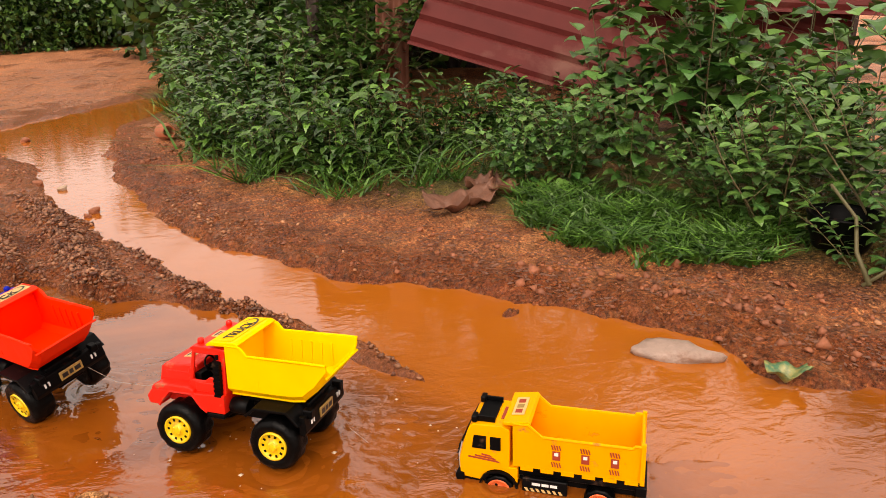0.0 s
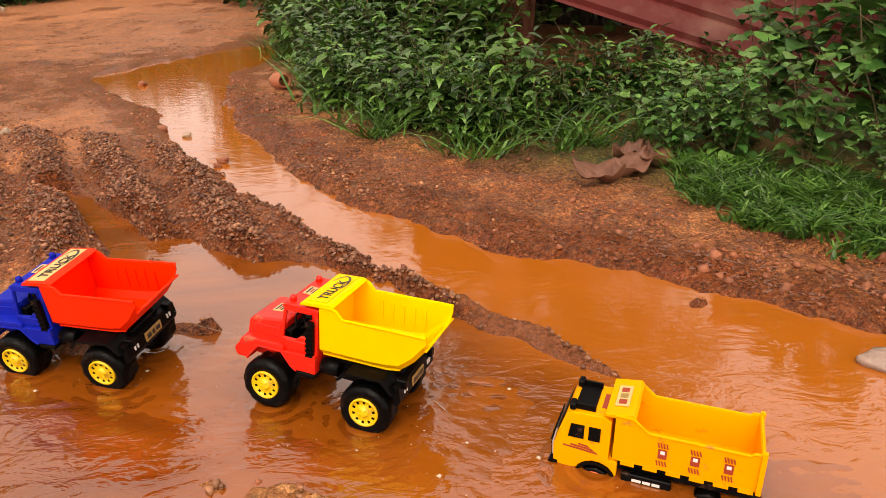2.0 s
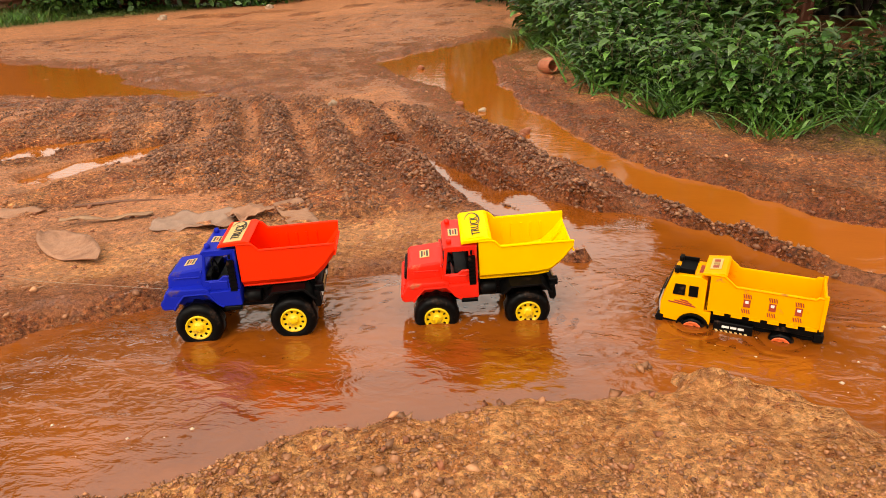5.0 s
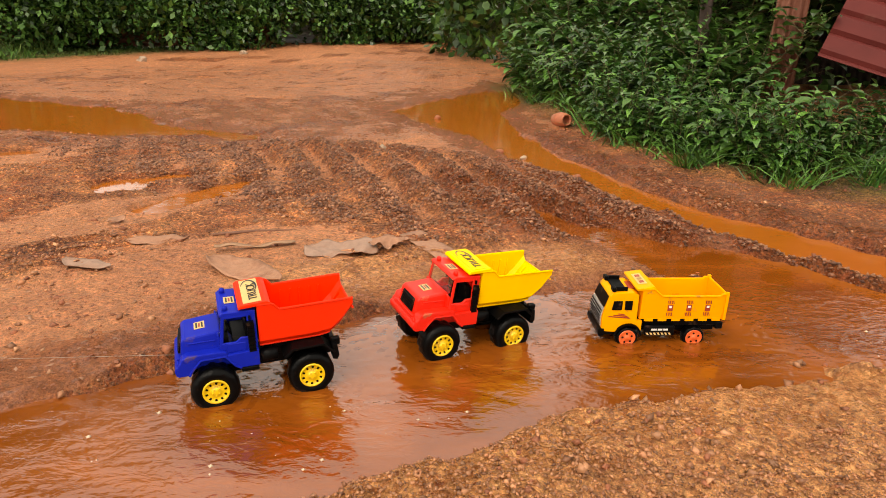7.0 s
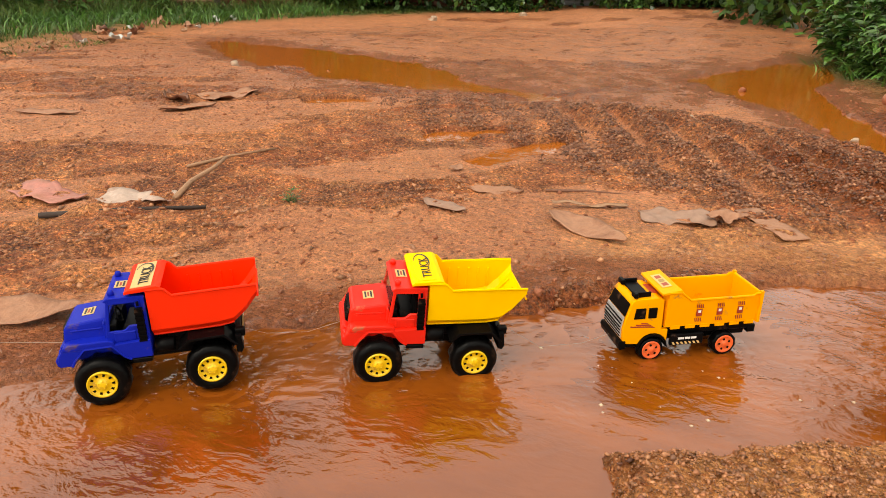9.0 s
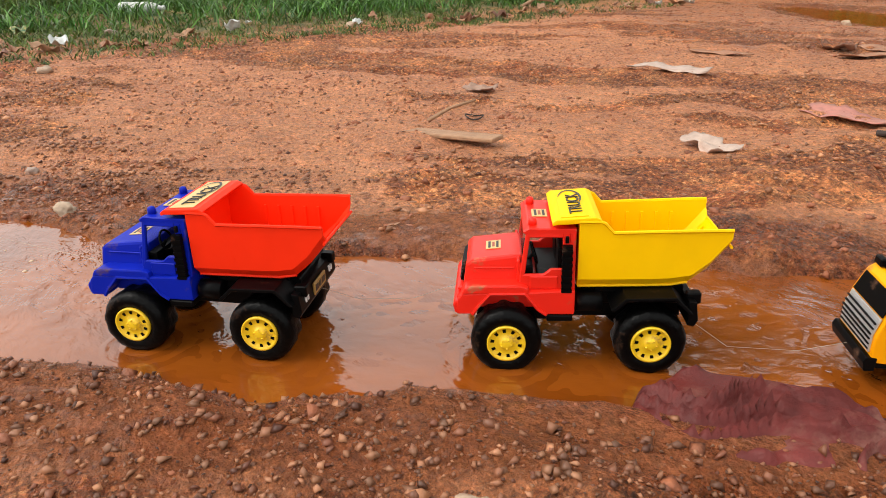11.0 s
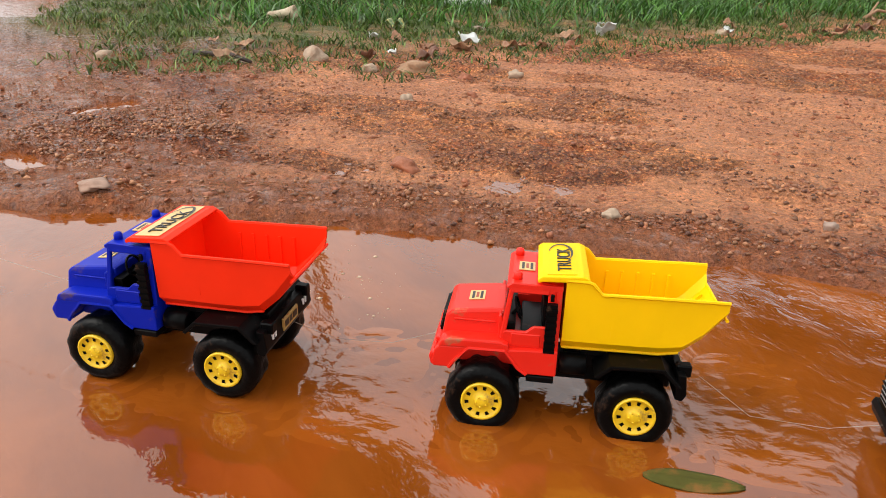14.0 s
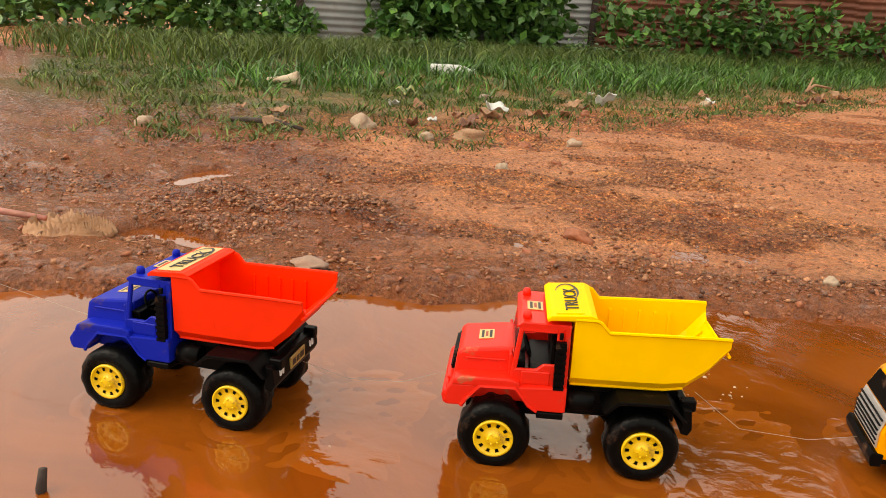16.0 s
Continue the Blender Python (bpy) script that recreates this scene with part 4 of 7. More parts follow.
    part("front_bumper", prism([(0.118, 0.073), (0.118, 0.089), (0.1425, 0.090), (0.1455, 0.084), (0.1435, 0.075), (0.139, 0.072)], -0.0605, 0.0605, 0.0024), cab_mat, cab)
    # seat, wheel and snorkel
    bm = bmesh.new()
    add_box(bm, 0.018, 0.046, -0.042, 0.042, 0.100, 0.116)
    add_box(bm, 0.014, 0.023, -0.042, -0.004, 0.110, 0.148)
    add_box(bm, 0.014, 0.023, 0.004, 0.042, 0.110, 0.148)
    add_box(bm, 0.052, 0.064, -0.046, 0.046, 0.100, 0.128)
    bevelled(bm, 0.002, 2)
    part("seat", bm, black_plastic, cab)
    bm = bmesh.new()
    add_rod(bm, [(0.050 + 0.004 * math.sin(a), 0.024 + 0.012 * math.cos(a), 0.136 + 0.012 * math.sin(a)) for a in np.linspace(0, 2 * math.pi, 17)], 0.0016, 6)
    add_rod(bm, [(0.058, 0.024, 0.124), (0.050, 0.024, 0.136)], 0.0022, 6)
    part("steering_wheel", bm, black_plastic, cab)
    for side in (-1, 1):
        bm = bmesh.new()
        add_box(bm, 0.0085, 0.0195, min(side * 0.055, side * 0.061), max(side * 0.055, side * 0.061), 0.098, 0.158)
        for k in range(7):
            add_box(bm, 0.0080, 0.0200, min(side * 0.055, side * 0.0625), max(side * 0.055, side * 0.0625), 0.101 + 0.008 * k, 0.1045 + 0.008 * k)
        part("exhaust_pipe", bm, black_plastic, cab, "black ribbed exhaust stack")
        part("step", box(0.006, 0.036, min(side * 0.045, side * 0.062), max(side * 0.045, side * 0.062), 0.064, 0.0715, 0.001, 1), black_plastic, cab)
    # printed badges on bonnet and roof
    for x, z, tilt in ((0.098, 0.1365, 6.0), (0.0435, 0.1771, -1.0)):
        m = pose(x, 0, z, 0, tilt, 0)
        plate = part("badge", box(-0.009, 0.009, -0.013, 0.013, -0.0004, 0.0004), decal_cream, cab, "small cream badge sticker")
        plate.matrix_basis = m
        for k in range(3):
            bar = part("badge_bar", box(-0.0065 + 0.0048 * k, -0.0035 + 0.0048 * k, -0.010 + 0.003 * (k % 2), 0.010 - 0.003 * (k % 2), 0.0002, 0.0007), decal_red if k == 1 else decal_black, cab)
            bar.matrix_basis = m
    tipper_tub(truck, tub_mat, tub_label)
    wheels = [dump_wheel(truck, x, side) for x in (AXLE, -AXLE) for side in (1, -1)]
    return truck, wheels


blue_truck, blue_wheels = dump_truck(blue_plastic, orange_red_plastic, "blue toy dump truck with an orange-red tub standing in muddy water", "orange-red plastic tipping tub")
red_truck, red_wheels = dump_truck(red_plastic, yellow_plastic, "red toy dump truck with a bright yellow tub in muddy water", "bright yellow plastic tipping tub")


def tow_line(truck, points, label="thin pale towing thread"):
    bm = bmesh.new()
    add_rod(bm, points, 0.00035, 4)
    part("tow_thread", bm, string_mat, truck, label)


tow_line(blue_truck, [(0.140, 0, 0.085), (0.4, -0.05, 0.10), (0.8, -0.14, 0.16), (1.4, -0.28, 0.28)])
tow_line(red_truck, [(0.140, 0, 0.085), (0.20, -0.003, 0.062), (0.27, -0.008, 0.058), (0.33, -0.012, 0.075)])


# ---- the amber lorry ----
LORRY_R, LORRY_F, LORRY_B = 0.024, 0.065, -0.079


def lorry_wheel(truck, x, side):
    bm = bmesh.new()
    w = 0.010
    lathe(bm, [(-w * 0.9, 0.015), (-w, 0.019), (-w * 0.9, 0.0228), (-w * 0.5, LORRY_R), (w * 0.5, LORRY_R), (w * 0.9, 0.0228), (w, 0.019), (w * 0.9, 0.015)], 40, (0, 0, 0.0008, 0.0014, 0.0014, 0.0008, 0, 0))
    tyre = part("wheel", bm, tyre_rubber, truck, "small wet black tyre", True)
    tyre.matrix_basis = pose(x, side * 0.034, LORRY_R)
    bm = bmesh.new()
    o = side * w
    lathe(bm, [(o * 0.5, 0.0175), (o * 1.06, 0.0178), (o * 1.08, 0.0155), (o * 0.98, 0.0145), (o * 1.0, 0.006), (o * 1.2, 0.0045), (o * 1.2, 0.0008)], 32)
    for k in range(5):
        a = 2 * math.pi * k / 5
        ring = [bm.verts.new((0.0102 * math.cos(a) + 0.0024 * math.cos(b), o * 1.05, 0.0102 * math.sin(a) + 0.0024 * math.sin(b))) for b in np.linspace(0, 2 * math.pi, 9)[:-1]]
        bm.faces.new(ring).material_index = 1
    bmesh.ops.recalc_face_normals(bm, faces=bm.faces[:])
    part("rim", bm, (rim_orange, black_plastic), tyre, "orange plastic rim with five holes", True)
    return tyre


def lorry():
    truck = new("toy_tipper_lorry")
    truck.empty_display_size = 0.05
    tagged(truck, "amber-yellow toy tipper lorry with orange rims in muddy water", "toy truck", "toy trucks in convoy")
    bm = bmesh.new()
    add_box(bm, -0.130, 0.112, -0.020, 0.020, 0.030, 0.050)
    add_box(bm, -0.138, 0.046, -0.034, 0.034, 0.048, 0.069)
    add_box(bm, 0.046, 0.122, -0.039, 0.039, 0.030, 0.045)
    add_box(bm, -0.142, -0.126, -0.036, 0.036, 0.040, 0.056)
    bevelled(bm, 0.0015, 1)
    part("chassis", bm, black_plastic, truck)
    for side in (-1, 1):
        skirt = part("side_skirt", box(-0.034, 0.030, side * 0.041 - 0.004, side * 0.041 + 0.004, 0.030, 0.052, 0.0012, 1), black_plastic, truck)
        for k in range(7):
            part("skirt_stripe", prism([(-0.028 + 0.008 * k, 0.032), (-0.024 + 0.008 * k, 0.032), (-0.021 + 0.008 * k, 0.037), (-0.025 + 0.008 * k, 0.037)], side * 0.0450, side * 0.0454), decal_cream, skirt)
        for a, b in ((-0.020, -0.010), (-0.008, 0.002), (0.004, 0.016)):
            part("skirt_bar", box(a, b, min(side * 0.0450, side * 0.0454), max(side * 0.0450, side * 0.0454), 0.042, 0.0462), decal_white, skirt)
        arch = [(0.065 + 0.029 * math.cos(a), 0.030 + 0.027 * math.sin(a)) for a in np.linspace(0, math.pi, 9)]
        arch += [(0.065 - 0.026 * math.cos(a), 0.030 + 0.0235 * math.sin(a)) for a in np.linspace(0, math.pi, 9)]
        part("mudguard", prism(arch, side * 0.026, side * 0.0455), black_plastic, truck)
    # cab
    arch = [(0.065 - 0.027 * math.cos(a), 0.034 + 0.0235 * math.sin(a)) for a in np.linspace(0.15, math.pi - 0.15, 8)]
    side_shape = [(0.037, 0.042), *arch, (0.122, 0.040), (0.1235, 0.070), (0.1185, 0.092), (0.110, 0.119), (0.103, 0.1255), (0.060, 0.127), (0.049, 0.122), (0.049, 0.064), (0.037, 0.064)]
    bm = bmesh.new()
    add_prism(bm, side_shape, -0.0425, 0.0425, (0.09, 2.0))
    bevelled(bm, 0.0022, 2)
    cab = part("cab", bm, amber_plastic, truck)
    part("windscreen", prism([(0.1195, 0.0935), (0.1115, 0.117), (0.1125, 0.1175), (0.1208, 0.0935)], -0.037, 0.037, 0, (0.09, 2.0)), clear_window, cab, "dark tinted windscreen").data.materials[0] = black_plastic
    part("grille", prism([(0.1225, 0.050), (0.1238, 0.071), (0.1195, 0.0915), (0.1215, 0.0915), (0.1262, 0.071), (0.125, 0.050)], -0.037, 0.037, 0.0008), chrome, cab, "chrome barred grille")
    for k in range(6):
        z = 0.0535 + 0.0062 * k
        xx = 0.1255 + 0.0006 * min(k, 3) - 0.0012 * max(0, k - 3)
        part("grille_bar", box(xx - 0.001, xx + 0.0010, -0.036, 0.036, z, z + 0.0014), black_plastic, cab)
    part("front_bumper", prism([(0.116, 0.030), (0.116, 0.046), (0.1275, 0.047), (0.130, 0.040), (0.127, 0.029)], -0.044, 0.044, 0.0014), black_plastic, cab)
    for side in (-1, 1):
        for x0, x1 in ((0.0835, 0.1045), (0.062, 0.0775)):
            part("side_window", prism([(x0, 0.089), (x0, 0.109), (x1 - (0.003 if x0 > 0.08 else 0), 0.109), (x1, 0.089)], side * 0.0405, side * 0.0432, 0.0004), black_plastic, cab, "dark side window")
        for k in range(3):
            part("door_stripe", prism([(0.062 + 0.006 * k, 0.069 + 0.004 * k), (0.110 - 0.010 * k, 0.073 + 0.003 * k), (0.110 - 0.010 * k, 0.0752 + 0.003 * k), (0.066 + 0.006 * k, 0.0718 + 0.004 * k)], side * 0.0422, side * 0.0430), decal_red, cab)
    # roof rack
    rack = part("roof_rack", box(0.073, 0.100, -0.028, 0.028, 0.1265, 0.1295, 0.0008, 1), black_plastic, cab, "black roof rack with lamps")
    for y in (-0.030, 0.030):
        part("rack_lamp", box(0.098, 0.106, y - 0.008, y + 0.008, 0.127, 0.137, 0.0015, 1), black_plastic, rack)
        part("rack_rail", box(0.072, 0.100, y - 0.0015, y + 0.0015, 0.1265, 0.136, 0.0006, 1), black_plastic, rack)
    part("roof_badge", box(0.052, 0.066, -0.018, 0.018, 0.1268, 0.1276), decal_red, cab)
    # tub
    th = 0.0028
    rows = [(0.044, 0.068, 0.138), (0.022, 0.068, 0.138), (0.002, 0.068, 0.1215), (-0.060, 0.068, 0.1215), (-0.120, 0.068, 0.1215), (-0.124, 0.068, 0.1255), (-0.134, 0.068, 0.1255)]
    wb, wt = 0.0425, 0.046
    bm = bmesh.new()
    rings = []
    for k, (x, zb, zt) in enumerate(rows):
        xi = x - th if k == 0 else (x + th if k == len(rows) - 1 else x)
        pts = [(x, wt, zt), (x, wb, zb), (x, -wb, zb), (x, -wt, zt), (xi, -wt + th, zt), (xi, -wb + th, zb + th), (xi, wb - th, zb + th), (xi, wt - th, zt)]
        rings.append([bm.verts.new(p) for p in pts])
    for a, b in zip(rings, rings[1:]):
        for i in range(8):
            bm.faces.new((a[i], a[(i + 1) % 8], b[(i + 1) % 8], b[i]))
    for f in (rings[0], rings[-1]):
        bm.faces.new(f[:4])
        bm.faces.new(f[4:])
        bm.faces.new((f[3], f[4], f[7], f[0]))
    for side in (-1, 1):
        add_rod(bm, [(x, side * wt, zt) for x, zb, zt in rows], 0.0021, 6)
        for k in range(6):
            add_box(bm, -0.130 + 0.029 * k, -0.112 + 0.029 * k, side * 0.0428 - 0.0012, side * 0.0428 + 0.0012, 0.0635, 0.070)
    add_rod(bm, [(-0.134, -wt, 0.1255), (-0.134, wt, 0.1255)], 0.0024, 6)
    for y in (-wt, wt):
        add_box(bm, -0.138, -0.132, y - 0.003, y + 0.003, 0.068, 0.130)
    bmesh.ops.recalc_face_normals(bm, faces=bm.faces[:])
    tub = part("tub", bm, amber_plastic, truck, "amber plastic tub with hazard decals")
    part("headboard", prism([(0.058, 0.134), (0.058, 0.138), (0.022, 0.143), (0.018, 0.139), (0.044, 0.134)], -0.0465, 0.0465, 0.0012), amber_plastic, tub)
    sticker = part("headboard_sticker", box(-0.009, 0.009, -0.026, 0.026, 0, 0.0006), decal_cream, tub, "worn pale sticker with dark bars")
    sticker.matrix_basis = pose(0.040, 0, 0.1412, 0, 8, 0)
    for k in range(3):
        part("sticker_bar", box(-0.005, 0.005, -0.020 + 0.015 * k, -0.009 + 0.015 * k, 0.0007, 0.0011), decal_red if k != 1 else decal_brass, tub).matrix_basis = sticker.matrix_basis.copy()
    for side in (-1, 1):
        for cx in (-0.018, -0.058, -0.098):
            y0, y1 = side * 0.0440, side * 0.0468
            for z in (0.076, 0.1045):
                for k in range(4):
                    part("hazard_bar", prism([(cx - 0.007 + 0.0036 * k, z), (cx - 0.0052 + 0.0036 * k, z), (cx - 0.0032 + 0.0036 * k, z + 0.0075), (cx - 0.005 + 0.0036 * k, z + 0.0075)], side * (0.0435 + 0.08 * (z - 0.068)), side * (0.0440 + 0.08 * (z - 0.068))), decal_red, tub)
            part("hazard_panel", box(cx - 0.0055, cx + 0.0055, min(side * 0.0448, side * 0.0455), max(side * 0.0448, side * 0.0455), 0.0875, 0.1015, 0.0, 1), decal_red, tub)
            part("hazard_mark", box(cx - 0.0028, cx + 0.0028, min(side * 0.0453, side * 0.0458), max(side * 0.0453, side * 0.0458), 0.0945, 0.0995, 0.0, 1), decal_white, tub)
    wheels = [lorry_wheel(truck, x, side) for x in (LORRY_F, LORRY_B) for side in (1, -1)]
    return truck, wheels


amber_lorry, lorry_wheels = lorry()
tow_line(amber_lorry, [(0.127, 0, 0.040), (0.18, -0.003, 0.022), (0.26, -0.006, 0.02), (0.32, -0.01, 0.06)])


# ---- growing things ----
def mesh_from(name, verts, faces, mat, smooth_shade=False):
    me = bpy.data.meshes.new(name)
    me.from_pydata([tuple(v) for v in verts], [], faces)
    for one in mat if isinstance(mat, (list, tuple)) else [mat]:
        me.materials.append(one)
    if smooth_shade:
        me.polygons.foreach_set("use_smooth", np.ones(len(me.polygons), bool))
    return me


def tri_stuff(name, V, F, mat, label, category):
    """One object out of many small loose pieces: V (n, k, 3) corners, F faces within a piece."""
    n, k, _ = V.shape
    F = np.asarray(F)
    idx = (np.arange(n)[:, None, None] * k + F[None]).reshape(-1, F.shape[1])
    me = bpy.data.meshes.new(name)
    me.vertices.add(n * k)
    me.vertices.foreach_set("co", V.astype(np.float32).ravel())
    me.loops.add(idx.size)
    me.loops.foreach_set("vertex_index", idx.astype(np.int32).ravel())
    me.polygons.add(len(idx))
    me.polygons.foreach_set("loop_start", (np.arange(len(idx)) * F.shape[1]).astype(np.int32))
    me.update(calc_edges=True)
    me.materials.append(mat)
    return tagged(new(name, me), label, category, kind="stuff")


def leaf(verts, faces, base, ahead, up, length, width, shape, droop, fold=0.25):
    """A blade with a midrib fold that droops to its tip. shape: half widths at four stations."""
    side = ahead.cross(up).normalized()
    up = side.cross(ahead)
    n0 = len(verts)
    stations = (0.0, 0.22, 0.52, 0.80, 1.0)
    verts.append(base)
    for u, w in zip(stations[1:4], shape):
        c = base + ahead * (length * u * (1 - 0.25 * droop * u)) - Vector((0, 0, 1)) * (length * droop * u * u * 0.55)
        lift = up * (w * width * fold)
        verts.extend((c + side * (w * width) + lift, c, c - side * (w * width) + lift))
    verts.append(base + ahead * (length * (1 - 0.3 * droop)) - Vector((0, 0, 1)) * (length * droop * 0.62))
    a = n0 + 1
    faces.extend([(n0, a, a + 1), (n0, a + 1, a + 2), (a, a + 3, a + 4, a + 1), (a + 1, a + 4, a + 5, a + 2), (a + 3, a + 6, a + 7, a + 4), (a + 4, a + 7, a + 8, a + 5), (a + 6, n0 + 10, a + 7), (a + 7, n0 + 10, a + 8)])


LANCE, HEART, OVAL = (0.75, 1.0, 0.55), (1.0, 0.92, 0.45), (0.8, 1.0, 0.7)


def plant(name, seed, tall, stems, spread, leaf_len, leaf_wide, shape, gap, mat, label, lean=0.35, twigs=0, droop=0.5):
    """A leafy weed or shrub: bent stems (with side twigs) set about with leaves."""
    r = random.Random(seed)
    bm = bmesh.new()
    verts, faces = [], []
    runs = []
    for s in range(stems):
        a, q = r.uniform(0, 2 * math.pi), spread * math.sqrt(r.random())
        p = Vector((q * math.cos(a) * 0.6, q * math.sin(a) * 0.6, -0.02))
        tilt = lean * r.uniform(0.3, 1.2)
        b = a + r.uniform(-0.8, 0.8)
        d = Vector((math.cos(b) * tilt, math.sin(b) * tilt, 1)).normalized()
        h = tall * r.uniform(0.55, 1.0)
        runs.append((p, d, h, 0.0020 + 0.0028 * tall, None))
    done, root = [], None
    while runs:
        p, d, h, thick, fork = runs.pop(0)
        pts, n = [p.copy()], 6
        for k in range(n):
            d = (d + Vector((r.uniform(-0.16, 0.16), r.uniform(-0.16, 0.16), 0.05 - 0.10 * k / n))).normalized()
            p = p + d * (h / n)
            pts.append(p.copy())
        rings = add_rod(bm, pts, thick, 5, taper=0.35)
        root = root or rings[0][0]
        if (fork or root) is not rings[0][0]:
            bm.faces.new((rings[0][0], rings[0][1], fork or root))
        if twigs and len(done) < stems:
            for _ in range(twigs):
                k = r.randint(2, n - 1)
                b = r.uniform(0, 2 * math.pi)
                runs.append((pts[k], Vector((math.cos(b), math.sin(b), r.uniform(0.3, 0.9))).normalized(), h * r.uniform(0.3, 0.5), thick * 0.6, rings[k][2]))
        done.append(pts)
        steps = max(4, int(h / gap))
        turn = r.uniform(0, 6.28)
        for k in range(steps):
            u = 0.12 + 0.88 * (k + r.random() * 0.6) / steps
            f = min(n - 1e-3, u * n)
            q = pts[int(f)].lerp(pts[int(f) + 1], f - int(f))
            turn += 2.4 + r.uniform(-0.4, 0.4)
            rise = r.uniform(-0.1, 0.55) + 0.5 * u ** 3
            ahead = Vector((math.cos(turn), math.sin(turn), rise)).normalized()
            size = r.uniform(0.65, 1.1) * (1.0 - 0.35 * u ** 4)
            up = Vector((r.uniform(-0.3, 0.3), r.uniform(-0.3, 0.3), 1))
            stalk = q + ahead * leaf_len * (0.25 if shape is HEART else 0.08)
            leaf(verts, faces, stalk, ahead, up, leaf_len * size, leaf_wide * size, shape, droop * r.uniform(0.5, 1.4))
    thing = part(name, bm, stem_mat)
    foliage = new("foliage", mesh_from("foliage", verts, faces, mat))
    foliage.parent = thing
    return tagged(thing, label, "plant")


def set_out(kinds, spots, group, seed, size=(0.8, 1.15)):
    """Sets plants of several kinds at the spots; the first of each kind is the one built."""
    r = random.Random(seed)
    used = set()
    for x, y, s in spots:
        k = kinds[r.randrange(len(kinds))]
        m = pose(x, y, ground_at(x, y) - 0.005, r.uniform(-6, 6), r.uniform(-6, 6), r.uniform(0, 360))
        z = s * r.uniform(*size)
        if k.name in used:
            ob = copy_thing(k, m)
        else:
            used.add(k.name)
            ob = k
            ob.matrix_basis = m
        ob.matrix_basis = m @ Matrix.Diagonal((z, z, z, 1))
        ob["group"] = group


def along(line, step, deep, seed):
    """Spots beside a line of (x, y, size), up to deep metres to its left."""
    r = random.Random(seed)
    out = []
    for (x0, y0, s0), (x1, y1, s1) in zip(line, line[1:]):
        d = math.hypot(x1 - x0, y1 - y0)
        nx, ny = -(y1 - y0) / d, (x1 - x0) / d
        for k in range(max(1, int(d * deep / (step * step)))):
            u, v = r.random(), deep * r.random()
            out.append((x0 + u * (x1 - x0) + nx * v, y0 + u * (y1 - y0) + ny * v, (s0 + u * (s1 - s0)) * (0.75 + 0.35 * v / deep)))
    return out


weeds = [plant("leafy_weed", 11 + k, 0.40, 6, 0.10, 0.135, 0.025, LANCE, 0.027, leaf_weed, "green leafy weed with narrow drooping leaves beside the rut", 0.5, 1, 0.6) for k in range(4)]
bank_line = [(1.25, 2.75, 0.66), (0.72, 2.52, 0.66), (0.34, 2.56, 0.72), (-0.02, 2.45, 0.76), (-0.33, 2.80, 0.85), (-0.58, 3.28, 0.9), (-0.62, 4.2, 1.1), (-0.90, 5.2, 1.3), (-0.95, 6.3, 1.5)]
set_out(weeds, along(bank_line[::-1], 0.125, 0.40, 3), "weeds along the bank", 5)

shrubs = [plant("broadleaf_shrub", 31 + k, 0.72, 7, 0.14, 0.125, 0.052, HEART, 0.044, leaf_broad, "bushy green shrub with broad heart-shaped leaves", 0.5, 2, 0.7) for k in range(2)]
set_out(shrubs, [(0.98, 2.12, 1.0), (1.18, 1.98, 1.1), (1.35, 2.2, 1.1), (0.80, 2.42, 0.48), (1.55, 1.95, 1.0), (1.1, 2.5, 0.9), (0.62, 2.40, 0.36), (1.6, 2.5, 1.2), (0.74, 2.14, 0.50), (0.60, 2.24, 0.42), (0.90, 1.98, 0.55), (0.82, 2.28, 0.48)], "shrubs by the bank", 6, (0.92, 1.08))

bushes = [plant("small_leaved_bush", 41 + k, 0.50, 8, 0.12, 0.078, 0.017, OVAL, 0.020, leaf_small, "light green bush with small oval leaves", 0.65, 2, 0.5) for k in range(2)]
set_out(bushes, [(1.08, 1.50, 0.9), (1.30, 1.35, 1.0), (1.45, 1.60, 1.15), (1.25, 1.72, 1.0), (1.70, 1.40, 1.1), (1.12, 1.22, 0.62), (1.36, 1.05, 0.6), (1.62, 1.1, 0.9), (1.05, 1.72, 0.7)], "bushes by the bank", 8, (0.92, 1.08))

tall = [plant("tall_bush", 51 + k, 0.85, 9, 0.25, 0.13, 0.036, OVAL, 0.038, leaf_weed if k else leaf_dark, "tall dense dark green roadside bush", 0.5, 2, 0.6) for k in range(3)]
set_out(tall, along([(x + 0.25, y + 0.42, s * 0.95) for x, y, s in bank_line[4:]][::-1], 0.32, 0.75, 13), "tall bushes behind the bank", 9)


set_out(weeds[:2] + shrubs[:1], along([(-9.3, -0.9, 1.2), (-8.8, 0.8, 1.1), (-8.5, 2.4, 1.1), (-8.0, 4.4, 1.2), (-7.4, 6.4, 1.2)], 0.62, 0.5, 15), "weeds along the fence", 12)


